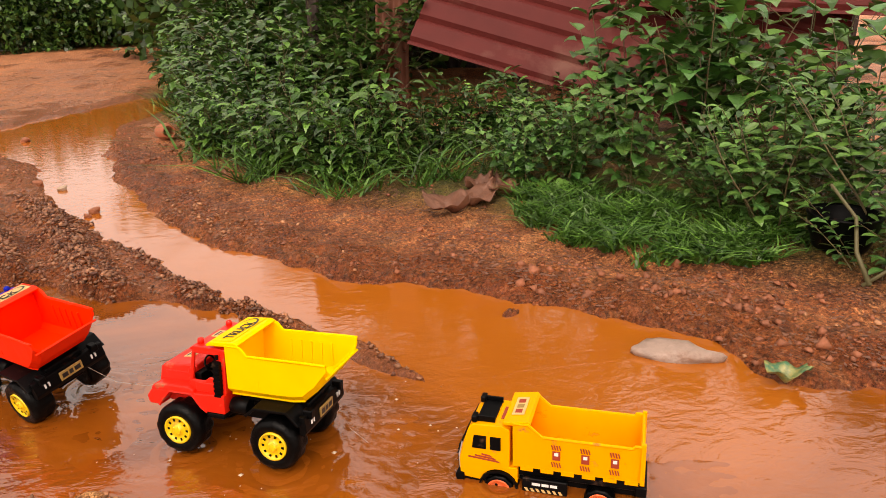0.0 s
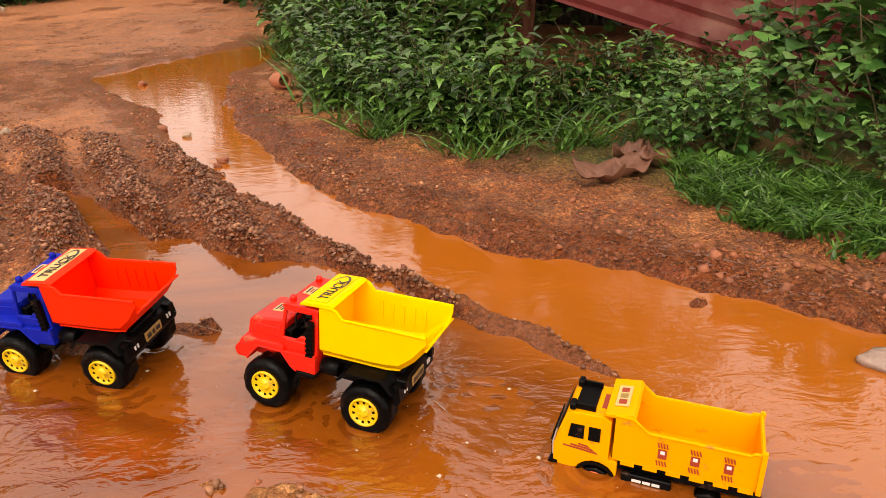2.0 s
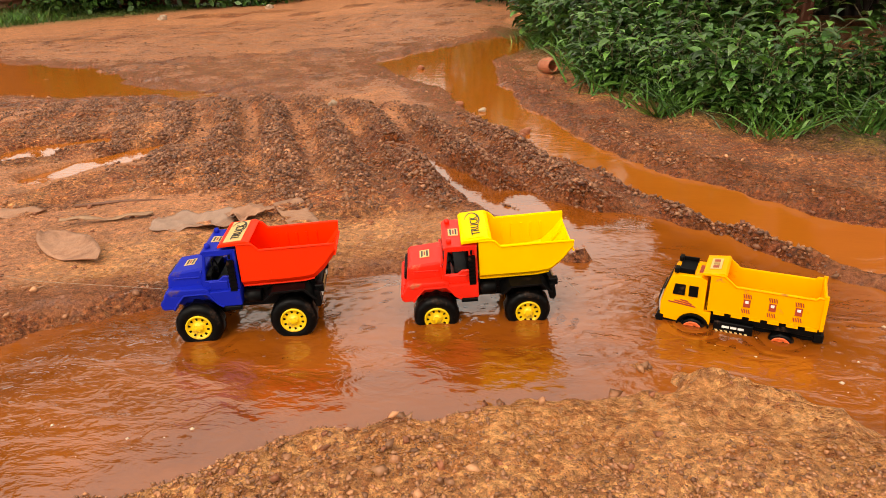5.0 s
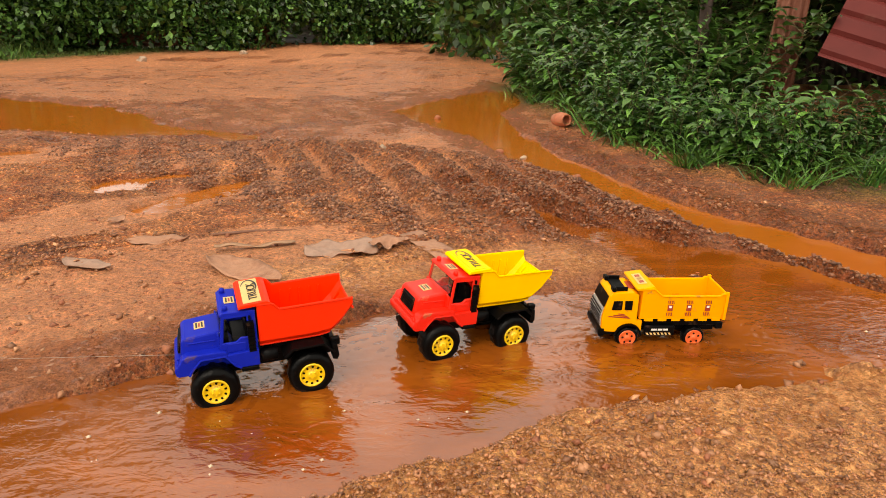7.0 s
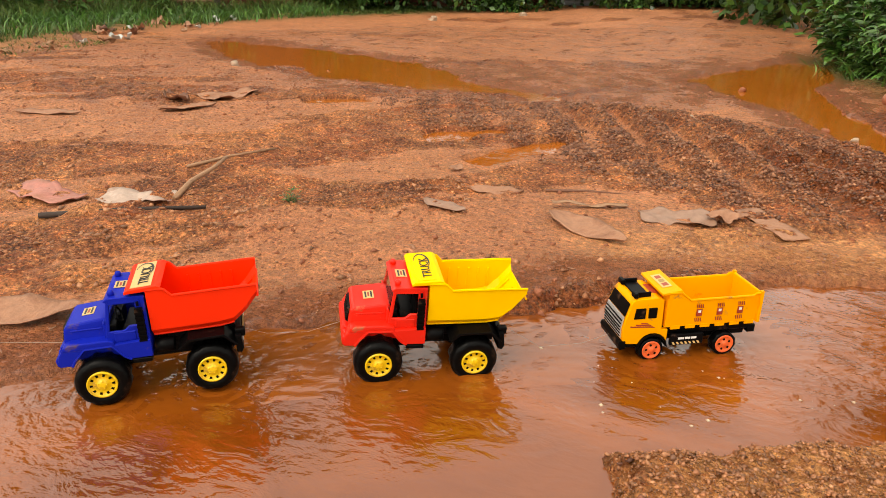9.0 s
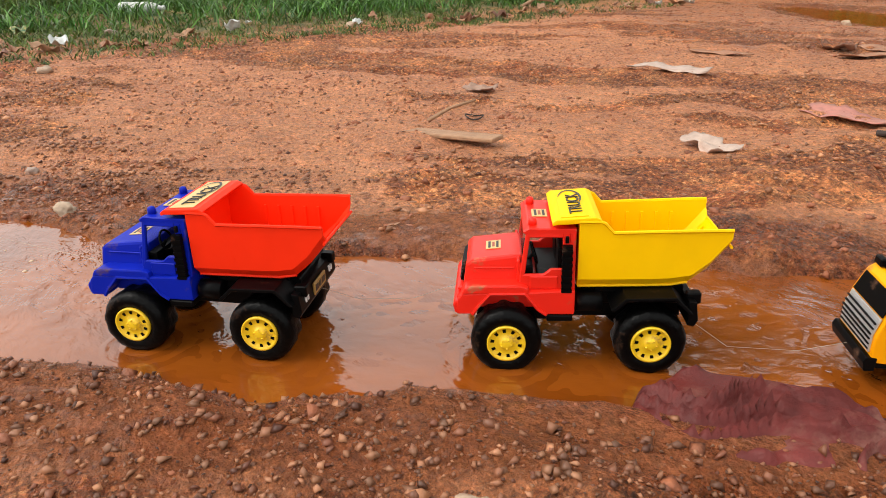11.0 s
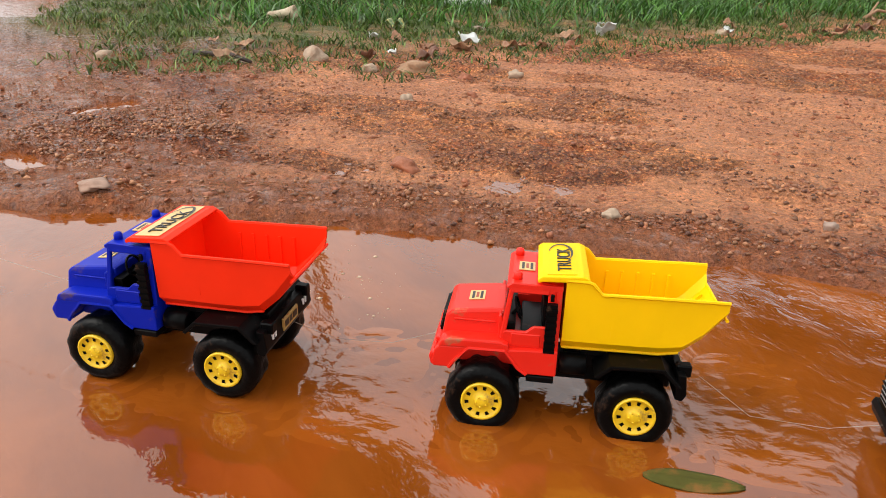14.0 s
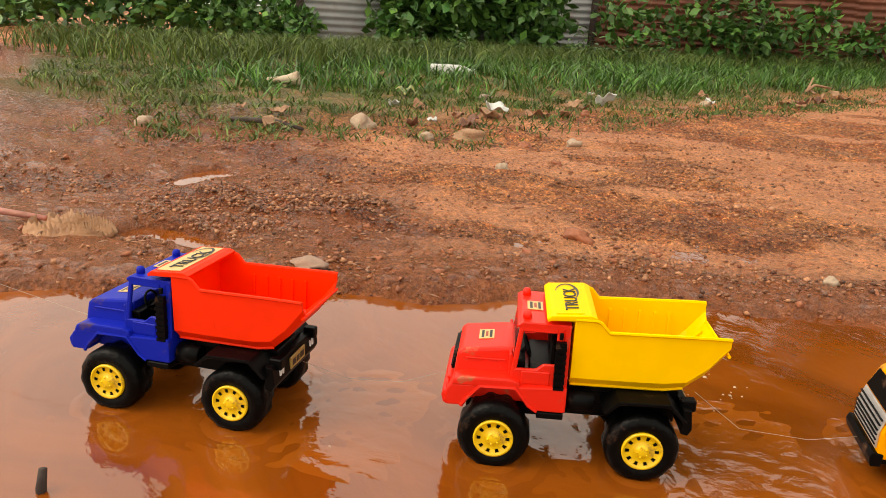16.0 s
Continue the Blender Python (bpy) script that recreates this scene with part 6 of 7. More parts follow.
GREY_STONE, PALE = "smooth grey-brown stone half sunk in muddy water", "pale chipped stone lying on red mud"
lay(stone("boulder", 1, 0.125, 0.055, 0.035, stone_grey, GREY_STONE), 0.53, 1.06, -32, 0.0)
for k, (x, y, s, m) in enumerate([(-3.47, -1.56, 0.024, stone_pale), (-3.38, -1.50, 0.016, stone_grey), (-3.30, -1.30, 0.016, stone_pale), (-3.63, -1.76, 0.013, clod_mat), (-5.397, -1.432, 0.040, stone_pale), (-5.40, -1.197, 0.028, clod_mat),
                               (-5.65, -0.888, 0.045, stone_pale), (-4.30, -1.456, 0.026, stone_pale), (-3.77, -1.08, 0.030, stone_pale), (-6.0, -1.35, 0.05, stone_pale), (-5.75, -1.05, 0.04, clod_mat), (-6.5, -2.3, 0.05, stone_pale),
                               (-0.848, 2.48, 0.030, clod_mat), (-0.86, 2.43, 0.02, clod_mat), (-1.05, 2.86, 0.025, stone_pale), (-2.70, -0.92, 0.022, stone_pale), (-2.36, -0.47, 0.022, clod_mat), (-2.05, -0.62, 0.012, stone_pale), (-2.42, -0.86, 0.014, stone_pale),
                               (-6.9, -0.4, 0.05, stone_grey), (-6.4, 0.9, 0.05, stone_pale), (-6.6, 1.6, 0.06, clod_mat), (-6.3, -0.2, 0.04, clod_mat), (-1.16, 2.95, 0.03, clod_mat),
                               (-5.10, 7.56, 0.08, stone_pale), (-4.46, 9.1, 0.09, stone_pale), (-4.62, 3.29, 0.045, stone_pale), (-4.7, -1.9, 0.02, clod_mat), (-4.1, -1.1, 0.02, stone_grey), (-1.53, 4.03, 0.035, clod_mat), (-1.72, 2.92, 0.035, stone_pale)]):
    lay(stone("stone", 60 + k, s, s * 0.8, s * 0.7, m, PALE if m is stone_pale else ("reddish mud-caked stone on the ground" if m is clod_mat else "dull grey stone on red mud")), x, y, 40 * k, s * 0.15)
lay(stone("stone", 201, 0.075, 0.05, 0.055, stone_pale, "pale brick fragment standing on the verge edge"), -6.257, -1.503, 20, 0.02, (60, 20))
lay(stone("stone", 202, 0.10, 0.06, 0.045, wood_old, "brown broken brick lump at the verge edge"), -5.94, -1.18, 60, 0.01)
lay(stone("stone", 203, 0.05, 0.04, 0.012, paper_grey, "flat grey-green stone at the water's edge"), -4.80, -2.35, 10, 0.004)
lay(stone("mud_lump", 204, 0.05, 0.03, 0.028, clod_mat, "dark mud lump beside a tyre track", "mud lump"), -4.765, -1.692, 30, 0.004)


# ---- flat litter: leaves, paper, cloth ----
def sheet_thing(name, length, wide, profile, curl, crumple, seed, mat, label, category, thick=0.0016, rib=False, nx=14, ny=8):
    """A thin curled sheet: profile(u) gives its half width along its length; crumpled by noise; with thickness."""
    off = Vector((seed * 3.7, seed * 1.3, 0))
    top = []
    for i in range(nx + 1):
        u = i / nx
        w = wide * profile(u)
        for j in range(ny + 1):
            v = 2 * j / ny - 1
            x, y = length * (u - 0.5), w * v
            z = curl * (v * v * 0.5 + (2 * u - 1) ** 2 * 0.6) * wide + crumple * (noise.noise(Vector((x, y, 0)) * (9 / max(length, 0.1)) * 0.35 + off) + 0.28 * noise.noise(Vector((x, y * 1.6, 0)) * 45 + off))
            z += 0.0022 * max(0.0, 1 - abs(v) * 6) if rib else 0.0
            top.append((x, y, z))
    low = min(p[2] for p in top)
    n = len(top)
    verts = [(x, y, z - low + thick) for x, y, z in top] + [(x, y, z - low) for x, y, z in top]
    faces, m = [], ny + 1
    for i in range(nx):
        for j in range(ny):
            a = i * m + j
            faces += [(a, a + m, a + m + 1, a + 1), (n + a, n + a + 1, n + a + m + 1, n + a + m)]
        for a, b in ((i * m, (i + 1) * m), ((i + 1) * m + ny, i * m + ny)):
            faces.append((a, n + a, n + b, b))
    for i in (0, nx):
        for j in range(ny):
            a = i * m + j
            faces.append((a, a + 1, n + a + 1, n + a) if i == 0 else (a + 1, a, n + a, n + a + 1))
    return tagged(new(name, mesh_from(name, verts, faces, mat, True)), label, category)


leafy = lambda u: max(0.03, math.sin(math.pi * min(1, max(0, u * 0.97 + 0.015))) ** 0.6 * (1.05 - 0.3 * u))  # noqa: E731
ragged = lambda u: (0.80 + 0.14 * math.sin(7 * u + 1) + 0.08 * math.sin(23 * u)) * (0.35 + 0.65 * math.sin(math.pi * (0.06 + 0.88 * u)) ** 0.5)  # noqa: E731
squarish = lambda u: 0.95 + 0.05 * math.sin(7 * u)  # noqa: E731

DRY, DRY_GROUP = "large dry tan leaf with a raised midrib on mud", "fallen dry leaves"
for k, (x, y, length, wide, turn, mat) in enumerate([(-1.83, 1.23, 0.27, 0.055, -32, dry_leaf_mat), (-2.16, 1.46, 0.17, 0.042, 16, dry_leaf_mat), (-2.23, 1.215, 0.14, 0.036, -12, paper_grey), (-2.70, 0.27, 0.22, 0.06, 25, dry_leaf_mat),
                                                   (-2.155, -0.235, 0.20, 0.032, 8, dry_leaf_mat), (-2.14, -0.345, 0.21, 0.040, -8, dry_leaf_mat), (-4.29, 1.62, 0.28, 0.05, 22, dry_leaf_mat), (-3.85, 2.0, 0.26, 0.06, 60, dry_leaf_mat),
                                                   (0.29, 2.03, 0.15, 0.055, -25, brown_leaf_mat), (0.42, 2.12, 0.17, 0.06, 40, brown_leaf_mat), (0.51, 2.17, 0.14, 0.06, 100, brown_leaf_mat), (0.46, 2.26, 0.11, 0.05, 10, brown_leaf_mat), (-4.05, 2.15, 0.2, 0.05, -20, brown_leaf_mat), (-2.36, 1.62, 0.07, 0.02, 75, dry_leaf_mat)]):
    ob = sheet_thing("dry_leaf", length, wide, leafy, 0.8 if mat is brown_leaf_mat else 0.2, 0.03 if mat is brown_leaf_mat else 0.012, 300 + k, mat, DRY if mat is dry_leaf_mat else ("curled brown dead leaf on the bank" if mat is brown_leaf_mat else "thin pale dead leaf on mud"), "leaf", rib=True)
    ob["group"] = DRY_GROUP
    lay(ob, x, y, turn, 0.001, (4, -5) if mat is brown_leaf_mat else (0, 0))

lay(sheet_thing("rag", 0.26, 0.075, ragged, 0.1, 0.022, 320, paper_red, "faded red torn wrapper trodden into mud", "litter"), -3.30, 0.81, -10, -0.004)
lay(sheet_thing("rag", 0.20, 0.07, ragged, 0.2, 0.022, 321, paper_pale, "muddy grey plastic rag on the ground", "litter"), -3.03, 0.88, 20, -0.004)
lay(sheet_thing("rag", 0.20, 0.075, ragged, 0.05, 0.014, 322, paper_grey, "crumpled grey plastic sheet on mud", "litter", nx=30, ny=18), -1.62, 1.42, 15, -0.004)
lay(sheet_thing("rag", 0.11, 0.05, ragged, 0.05, 0.020, 350, dry_leaf_mat, "crumpled tan sacking scrap on mud", "litter", nx=24, ny=14), -1.49, 1.46, 60, -0.004)
lay(sheet_thing("board_scrap", 0.24, 0.040, squarish, 0.05, 0.007, 351, dry_leaf_mat, "flat tan board scrap half sunk in mud", "litter"), -1.38, 1.49, -58, -0.002)
lay(sheet_thing("bark_strip", 0.22, 0.016, ragged, 0.3, 0.012, 352, wood_old, "curled strip of bark on mud", "litter"), -1.86, 1.42, 25, -0.001)
lay(sheet_thing("paper_sheet", 0.30, 0.05, squarish, 0.1, 0.02, 323, paper_pale, "flattened pale paper on the ground", "litter"), -4.07, 1.0, 20)
lay(sheet_thing("paper_sheet", 0.10, 0.045, squarish, 0.3, 0.012, 324, paper_grey, "small dark grey board scrap on mud", "litter"), -4.25, 0.26, 30)
lay(sheet_thing("rag", 0.15, 0.06, ragged, 0.3, 0.022, 325, paper_pale, "small crumpled pale scrap with a tan edge", "litter"), -3.35, 0.28, -20, -0.003)
lay(sheet_thing("rag", 0.16, 0.05, ragged, 0.3, 0.022, 326, paper_grey, "grey plastic scrap by the bushes", "litter"), -0.586, 3.89, 0)
lay(sheet_thing("rag", 0.30, 0.10, ragged, 0.2, 0.022, 327, dry_leaf_mat, "muddy tan sacking by the far road", "litter"), -3.9, 2.35, 70, -0.004)
lay(sheet_thing("wrapper", 0.075, 0.028, ragged, 0.4, 0.03, 328, green_plastic, "crumpled green and yellow wrapper at the waterside", "litter"), 0.66, 0.915, -20, 0.002)
lay(sheet_thing("bottle_cap_sheet", 0.13, 0.05, ragged, 0.3, 0.04, 329, green_plastic, "torn green plastic lid on the verge", "litter"), -7.02, -0.84, 15, 0.01)


def folded_cloth(length, wide, folds, mat, label, nx=56, ny=36, seed=5):
    """A wet cloth dropped in a heap: rounded outline, long folds that run with it and pinched creases."""
    off = Vector((seed * 2.1, seed * 0.7, 0))
    verts, faces, m = [], [], ny + 1
    for i in range(nx + 1):
        u = i / nx
        half = wide * max(0.03, (1 - abs(2 * u - 1) ** 2.4) ** 0.55) * (1 + 0.14 * noise.noise(Vector((u * 4, 0.3, 0)) + off))
        for j in range(ny + 1):
            v = 2 * j / ny - 1
            x, y = length * (u - 0.5), half * v
            w = folds * (0.34 * v + 0.22 * math.sin(2.6 * u + 0.5) + 0.30 * noise.noise(Vector((x * 9, y * 9, 0)) + off))
            ridge = (1 - abs(math.sin(math.pi * w))) ** 4
            rim = max(0.0, 1 - v * v) ** 0.4 * max(0.0, 1 - (2 * u - 1) ** 2) ** 0.4
            z = rim * (0.012 + 0.034 * ridge + 0.008 * noise.noise(Vector((x, y, 0)) * 16 + off))
            verts.append((x, y, max(0.0, z) + 0.004))
    n = len(verts)
    verts += [(x, y, z - 0.004) for x, y, z in verts]
    for i in range(nx):
        for j in range(ny):
            a = i * m + j
            faces += [(a, a + m, a + m + 1, a + 1), (n + a, n + a + 1, n + a + m + 1, n + a + m)]
        for a, b in ((i * m, (i + 1) * m), ((i + 1) * m + ny, i * m + ny)):
            faces.append((a, n + a, n + b, b))
    for i in (0, nx):
        for j in range(ny):
            a = i * m + j
            faces.append((a, a + 1, n + a + 1, n + a) if i == 0 else (a + 1, a, n + a, n + a + 1))
    return tagged(new("cloth", mesh_from("cloth", verts, faces, mat, True)), label, "cloth")


lay(folded_cloth(0.26, 0.085, 6.4, cloth_maroon, "wet maroon cloth crumpled in folds by the water"), -2.648, -0.585, 42, -0.002)
lay(folded_cloth(0.20, 0.075, 5.5, cloth_tan, "muddy orange cloth heap on the wet ground", seed=9), -5.22, -2.70, 35, -0.004)
lay(sheet_thing("floating_leaf", 0.10, 0.017, leafy, 0.0, 0.0012, 332, leaf_sodden, "green leaf lying in the shallow muddy water", "leaf", rib=True), -3.69, -1.81, 55, -0.0008)

r_l = random.Random(77)
scraps = [sheet_thing("litter_scrap", 0.09, 0.03, leafy if k % 2 else ragged, 0.3, 0.03, 340 + k, m, lab, "litter") for k, (m, lab) in enumerate(((dry_leaf_mat, "dry tan leaf scrap on the verge edge"), (white_plastic, "small white plastic scrap on the verge"), (brown_leaf_mat, "brown dead leaf on the verge edge"), (wood_old, "bit of broken bark on the verge edge")))]
first = True
for k in range(64):
    u = r_l.random()
    x, y = -6.15 - 0.55 * abs(r_l.gauss(0, 0.6)), -1.9 + 8.0 * u
    x -= 0.6 * max(0.0, (y - 3.5) / 3)
    src = scraps[k % 4 if r_l.random() < 0.8 else 0]
    m = pose(x, y, ground_at(x, y) + 0.004, r_l.uniform(-25, 25), r_l.uniform(-25, 25), r_l.uniform(0, 360))
    ob = src if k < 4 else copy_thing(src, m)
    s = r_l.uniform(0.5, 1.6)
    ob.matrix_basis = m @ Matrix.Diagonal((s, s, s, 1))
    ob["group"] = "litter on the verge edge"


# ---- sticks, plank, bottle and other odds and ends ----
def stick(points, radius, mat, label, x, y, turn, taper=0.6, up=0.0):
    bm = bmesh.new()
    add_rod(bm, points, radius, 7, taper=taper)
    ob = tagged(part("stick", bm, mat, None, "", True), label, "stick")
    return lay(ob, x, y, turn, radius * 0.7 + up)


stick([(0, 0, 0), (0.12, 0.01, 0.012), (0.25, -0.005, 0.02), (0.40, 0.02, 0.012)], 0.009, wood_old, "bent bare stick on red mud", -2.93, 0.92, 106)
stick([(0, 0, 0), (0.16, 0.015, 0.006), (0.33, 0.0, 0.01)], 0.006, wood_old, "thin crooked stick on red mud", -3.14, 1.20, 66)
stick([(0, 0, 0), (0.2, 0.02, 0.0), (0.42, 0.0, 0.004)], 0.008, wood_and_shade_dark, "thin dark stick pressed into mud", -3.15, 0.66, 35)
stick([(0, 0, 0), (0.07, 0.01, 0.03), (0.14, 0.0, 0.05)], 0.006, wood_old, "short twig propped on a plank", -3.99, -0.12, 70)
stick([(0, 0, 0), (0.035, 0.006, 0.004), (0.065, 0.0, 0.0)], 0.008, wood_and_shade_dark, "stubby dark root end on the gravel", -3.485, -1.835, 70)
stick([(0, 0, -0.03), (0.004, 0.004, 0.0), (0.0, 0.008, 0.02)], 0.007, wood_and_shade_dark, "short stake standing in the muddy water", -4.37, -2.83, 0)
stick([(0, 0, 0), (0.10, 0.02, 0.012), (0.24, 0.0, 0.01)], 0.010, paper_red, "red plastic handle on the wet ground", -5.42, -2.92, 50)
stick([(0, 0, 0), (0.2, 0.03, 0.01), (0.36, 0.0, 0.0)], 0.012, wood_and_shade_dark, "dark fallen branch on the verge edge", -6.55, -1.95, 30)
stick([(0, 0, 0), (0.15, 0.05, 0.05), (0.3, 0.02, 0.03)], 0.014, wood_old, "pale splintered branch on the verge", -6.75, 2.55, 80)
stick([(0, 0, 0), (0.13, 0.03, 0.02), (0.28, -0.02, 0.10)], 0.012, wood_old, "pale splintered branch on the verge", -6.70, 2.60, 130)
stick([(0, 0, 0), (0.12, 0.02, 0.004), (0.24, 0.03, 0.0)], 0.005, brown_leaf_mat, "thin reed stalk pressed into the mud", -2.02, 1.52, 10)

plank = part("plank", box(-0.15, 0.15, -0.028, 0.028, 0.0, 0.011, 0.0025, 1), wood_old)
tagged(plank, "short weathered tan plank on red mud", "plank")
lay(plank, -3.80, -0.185, 22, 0.004, (0, -3))
bm = bmesh.new()
add_rod(bm, [(0.030 * math.cos(a), 0.024 * math.sin(a), 0.006 + 0.004 * math.sin(2 * a)) for a in np.linspace(0, 12.2, 30)], 0.0022, 5)
lay(tagged(part("wire_coil", bm, wood_and_shade_dark), "small coil of rusty wire behind a plank", "wire"), -3.96, 0.02)


def bottle():
    bm = bmesh.new()
    lathe(bm, [(-0.155, 0.012), (-0.152, 0.036), (-0.14, 0.042), (-0.08, 0.042), (-0.07, 0.039), (-0.06, 0.042), (0.05, 0.042), (0.10, 0.032), (0.13, 0.016), (0.14, 0.014), (0.155, 0.014)], 20)
    ob = tagged(part("bottle", bm, white_plastic, None, "", True), "white plastic bottle lying in the long grass", "bottle")
    bm = bmesh.new()
    lathe(bm, [(0.146, 0.0165), (0.162, 0.0165), (0.164, 0.014)], 16)
    part("cap", bm, white_plastic, ob, "", True)
    return ob


lay(bottle(), -7.85, 0.0, -34, 0.03, (0, 4))
bm = bmesh.new()
lathe(bm, [(-0.09, 0.014), (-0.085, 0.020), (-0.02, 0.022), (0.03, 0.026), (0.07, 0.036), (0.09, 0.042), (0.095, 0.034), (0.085, 0.024)], 16)
lay(tagged(part("bone", bm, bone_mat, None, "", True), "pale dry bone with a flared end on the verge", "bone"), -7.55, -1.35, -34, 0.035, (8, 0))
bm = bmesh.new()
lathe(bm, [(-0.06, 0.022), (-0.055, 0.034), (0.0, 0.044), (0.035, 0.040), (0.05, 0.030), (0.06, 0.034), (0.056, 0.026), (0.03, 0.03), (-0.04, 0.024)], 22)
lay(tagged(part("clay_pot", bm, clay_mat, None, "", True), "small broken orange clay pot lying on the bank", "pot"), -0.79, 3.77, -150, 0.032, (6, 0))
bm = bmesh.new()
lathe(bm, [(0.0, 0.055), (0.004, 0.062), (0.05, 0.078), (0.085, 0.082), (0.088, 0.086), (0.092, 0.082), (0.086, 0.077), (0.04, 0.070), (0.008, 0.055)], 26)
pot = tagged(part("cooking_pot", bm, black_plastic, None, "", True), "old black pot half hidden under the bush", "pot")
lay(pot, 1.12, 1.34, 0, 0.0, (90, 0))
stick([(0, 0, 0), (0.02, 0.05, 0.06), (0.05, 0.08, 0.13), (0.03, 0.14, 0.2)], 0.006, stem_mat, "bare branching twig at the foot of the bush", 1.06, 1.17, 20)
stick([(0, 0, 0), (0.06, -0.02, 0.05), (0.14, -0.01, 0.09)], 0.005, stem_mat, "bare branching twig at the foot of the bush", 1.05, 1.18, 0)

# froth that the wheels leave on the water
r = np.random.default_rng(91)
fx = np.concatenate([r.uniform(-4.4, -3.5, 900), r.uniform(-2.2, 0.4, 900)])
fy = np.concatenate([-1.15 - (r.uniform(-3.6, -3.2, 900) - fx[:900]) * 0.9 + r.normal(0, 0.12, 900), r.uniform(0.45, 1.2, 900)])
ok = (inside(fx, fy, STREAM) < -0.06) & (r.random(1800) < smooth(fbm(fx * 5, fy * 5, 2), 0.5, 0.65))
fx, fy = fx[ok], fy[ok]
fs = 0.0012 + 0.0045 * r.random(len(fx)) ** 4
half = OCTA[None] * fs[:, None, None] * np.array([1, 1, 0.5]) + np.stack([fx, fy, np.full(len(fx), WATER_Z)], -1)[:, None]
tri_stuff("froth", half, OCTA_F, foam_mat, "small pale bubbles floating on the muddy water", "froth")

# ---- straw, bark and leaf bits trodden into the mud ----
def bits(n, where, length, wide, seed):
    r = np.random.default_rng(seed)
    x, y = where(r, n)
    z = height(x, y) + 0.0015
    ok = z > 0.0
    x, y, z = x[ok], y[ok], z[ok]
    n = len(x)
    a, s, w = r.random(n) * 2 * np.pi, length * (0.4 + r.random(n)), wide * (0.5 + r.random(n))
    d = np.stack([np.cos(a), np.sin(a), 0.25 * (r.random(n) - 0.5)], -1) * s[:, None] / 2
    e = np.stack([-np.sin(a), np.cos(a), 0.5 * (r.random(n) - 0.5)], -1) * w[:, None] / 2
    c = np.stack([x, y, z], -1)
    up = np.array([0, 0, 0.0022])
    return np.stack([c - d, c + e, c + d, c - e, c + up], 1)


BIT = [(0, 1, 4), (1, 2, 4), (2, 3, 4), (3, 0, 4)]
open_ground = [(-0.7, 1.9, 0.5), (-2.2, 1.6, 0.9), (-3.6, 0.8, 1.3), (-4.8, -0.6, 1.3), (-5.3, -1.8, 1.0), (-4.6, 2.4, 1.3)]
tri_stuff("straw_bits", bits(2600, region(open_ground), 0.018, 0.005, 61), BIT, dry_leaf_mat, "pale straw and leaf bits trodden into mud", "litter")
tri_stuff("bark_bits", bits(7000, region(open_ground), 0.014, 0.007, 62), BIT, clod_mat, "dark bark and clay bits trodden into mud", "litter")
tri_stuff("bank_bits", bits(2600, region([(-0.5, 2.75, 0.2), (0.1, 2.1, 0.3), (0.5, 1.6, 0.25), (0.75, 1.2, 0.2), (1.3, 0.8, 0.25)]), 0.017, 0.006, 63), BIT, brown_leaf_mat, "dead leaf bits on the muddy bank", "litter")


# ---- ripples that run with the trucks ----
def ripples(name, xs, ys, axles, half, reach):
    """A low patch of ripples round the wheels, with a wake behind; it dips under the still water at its rim."""
    X, Y = np.meshgrid(xs, ys, indexing="ij")
    Z = np.zeros(X.shape)
    for ax in axles:
        for side in (-half, half):
            d = np.hypot(X - ax, Y - side)
            Z += 0.0009 * np.cos(d * 2 * np.pi / 0.026) * np.exp(-np.maximum(d - 0.03, 0) / 0.03)
    tail = smooth(-X, -0.05, 0.25)
    Z += tail * 0.00025 * np.sin((X * 0.35 + np.abs(Y)) * 2 * np.pi / 0.034) * np.exp(-np.abs(np.abs(Y) - half + X * 0.25) / 0.07)
    Z += 0.0013 * (fbm(X * 28 + 5, Y * 40, 3) - 0.5)
    edge = np.minimum(smooth(1 - np.abs(X - xs.mean()) / (xs.max() - xs.min()) * 2, 0, 0.35), smooth(1 - np.abs(Y) / ys.max(), 0, 0.45))
    ob = new(name, grid_mesh(name, xs, ys, Z * edge - 0.0022 * (1 - edge) + 0.0002))
    ob.data.attributes.new("flow", "FLOAT", "POINT").data.foreach_set("value", np.full(X.size, 0.28, np.float32))
    ob.data.attributes.new("silt", "FLOAT", "POINT").data.foreach_set("value", np.full(X.size, 0.15, np.float32))
    ob.data.materials.append(water.data.materials[0])
    return tagged(ob, "ripples spreading over muddy water from the toy's wheels", "ripples", "ripples round the trucks")


blue_wake = ripples("ripples", np.arange(-0.38, 0.24, 0.0045), np.arange(-0.19, 0.1901, 0.0045), (AXLE, -AXLE), 0.055, 0.1)
red_wake = ripples("ripples", np.arange(-0.38, 0.24, 0.0045), np.arange(-0.19, 0.1901, 0.0045), (AXLE, -AXLE), 0.055, 0.1)
lorry_wake = ripples("ripples", np.arange(-0.34, 0.22, 0.0045), np.arange(-0.15, 0.1501, 0.0045), (LORRY_F, LORRY_B), 0.034, 0.08)


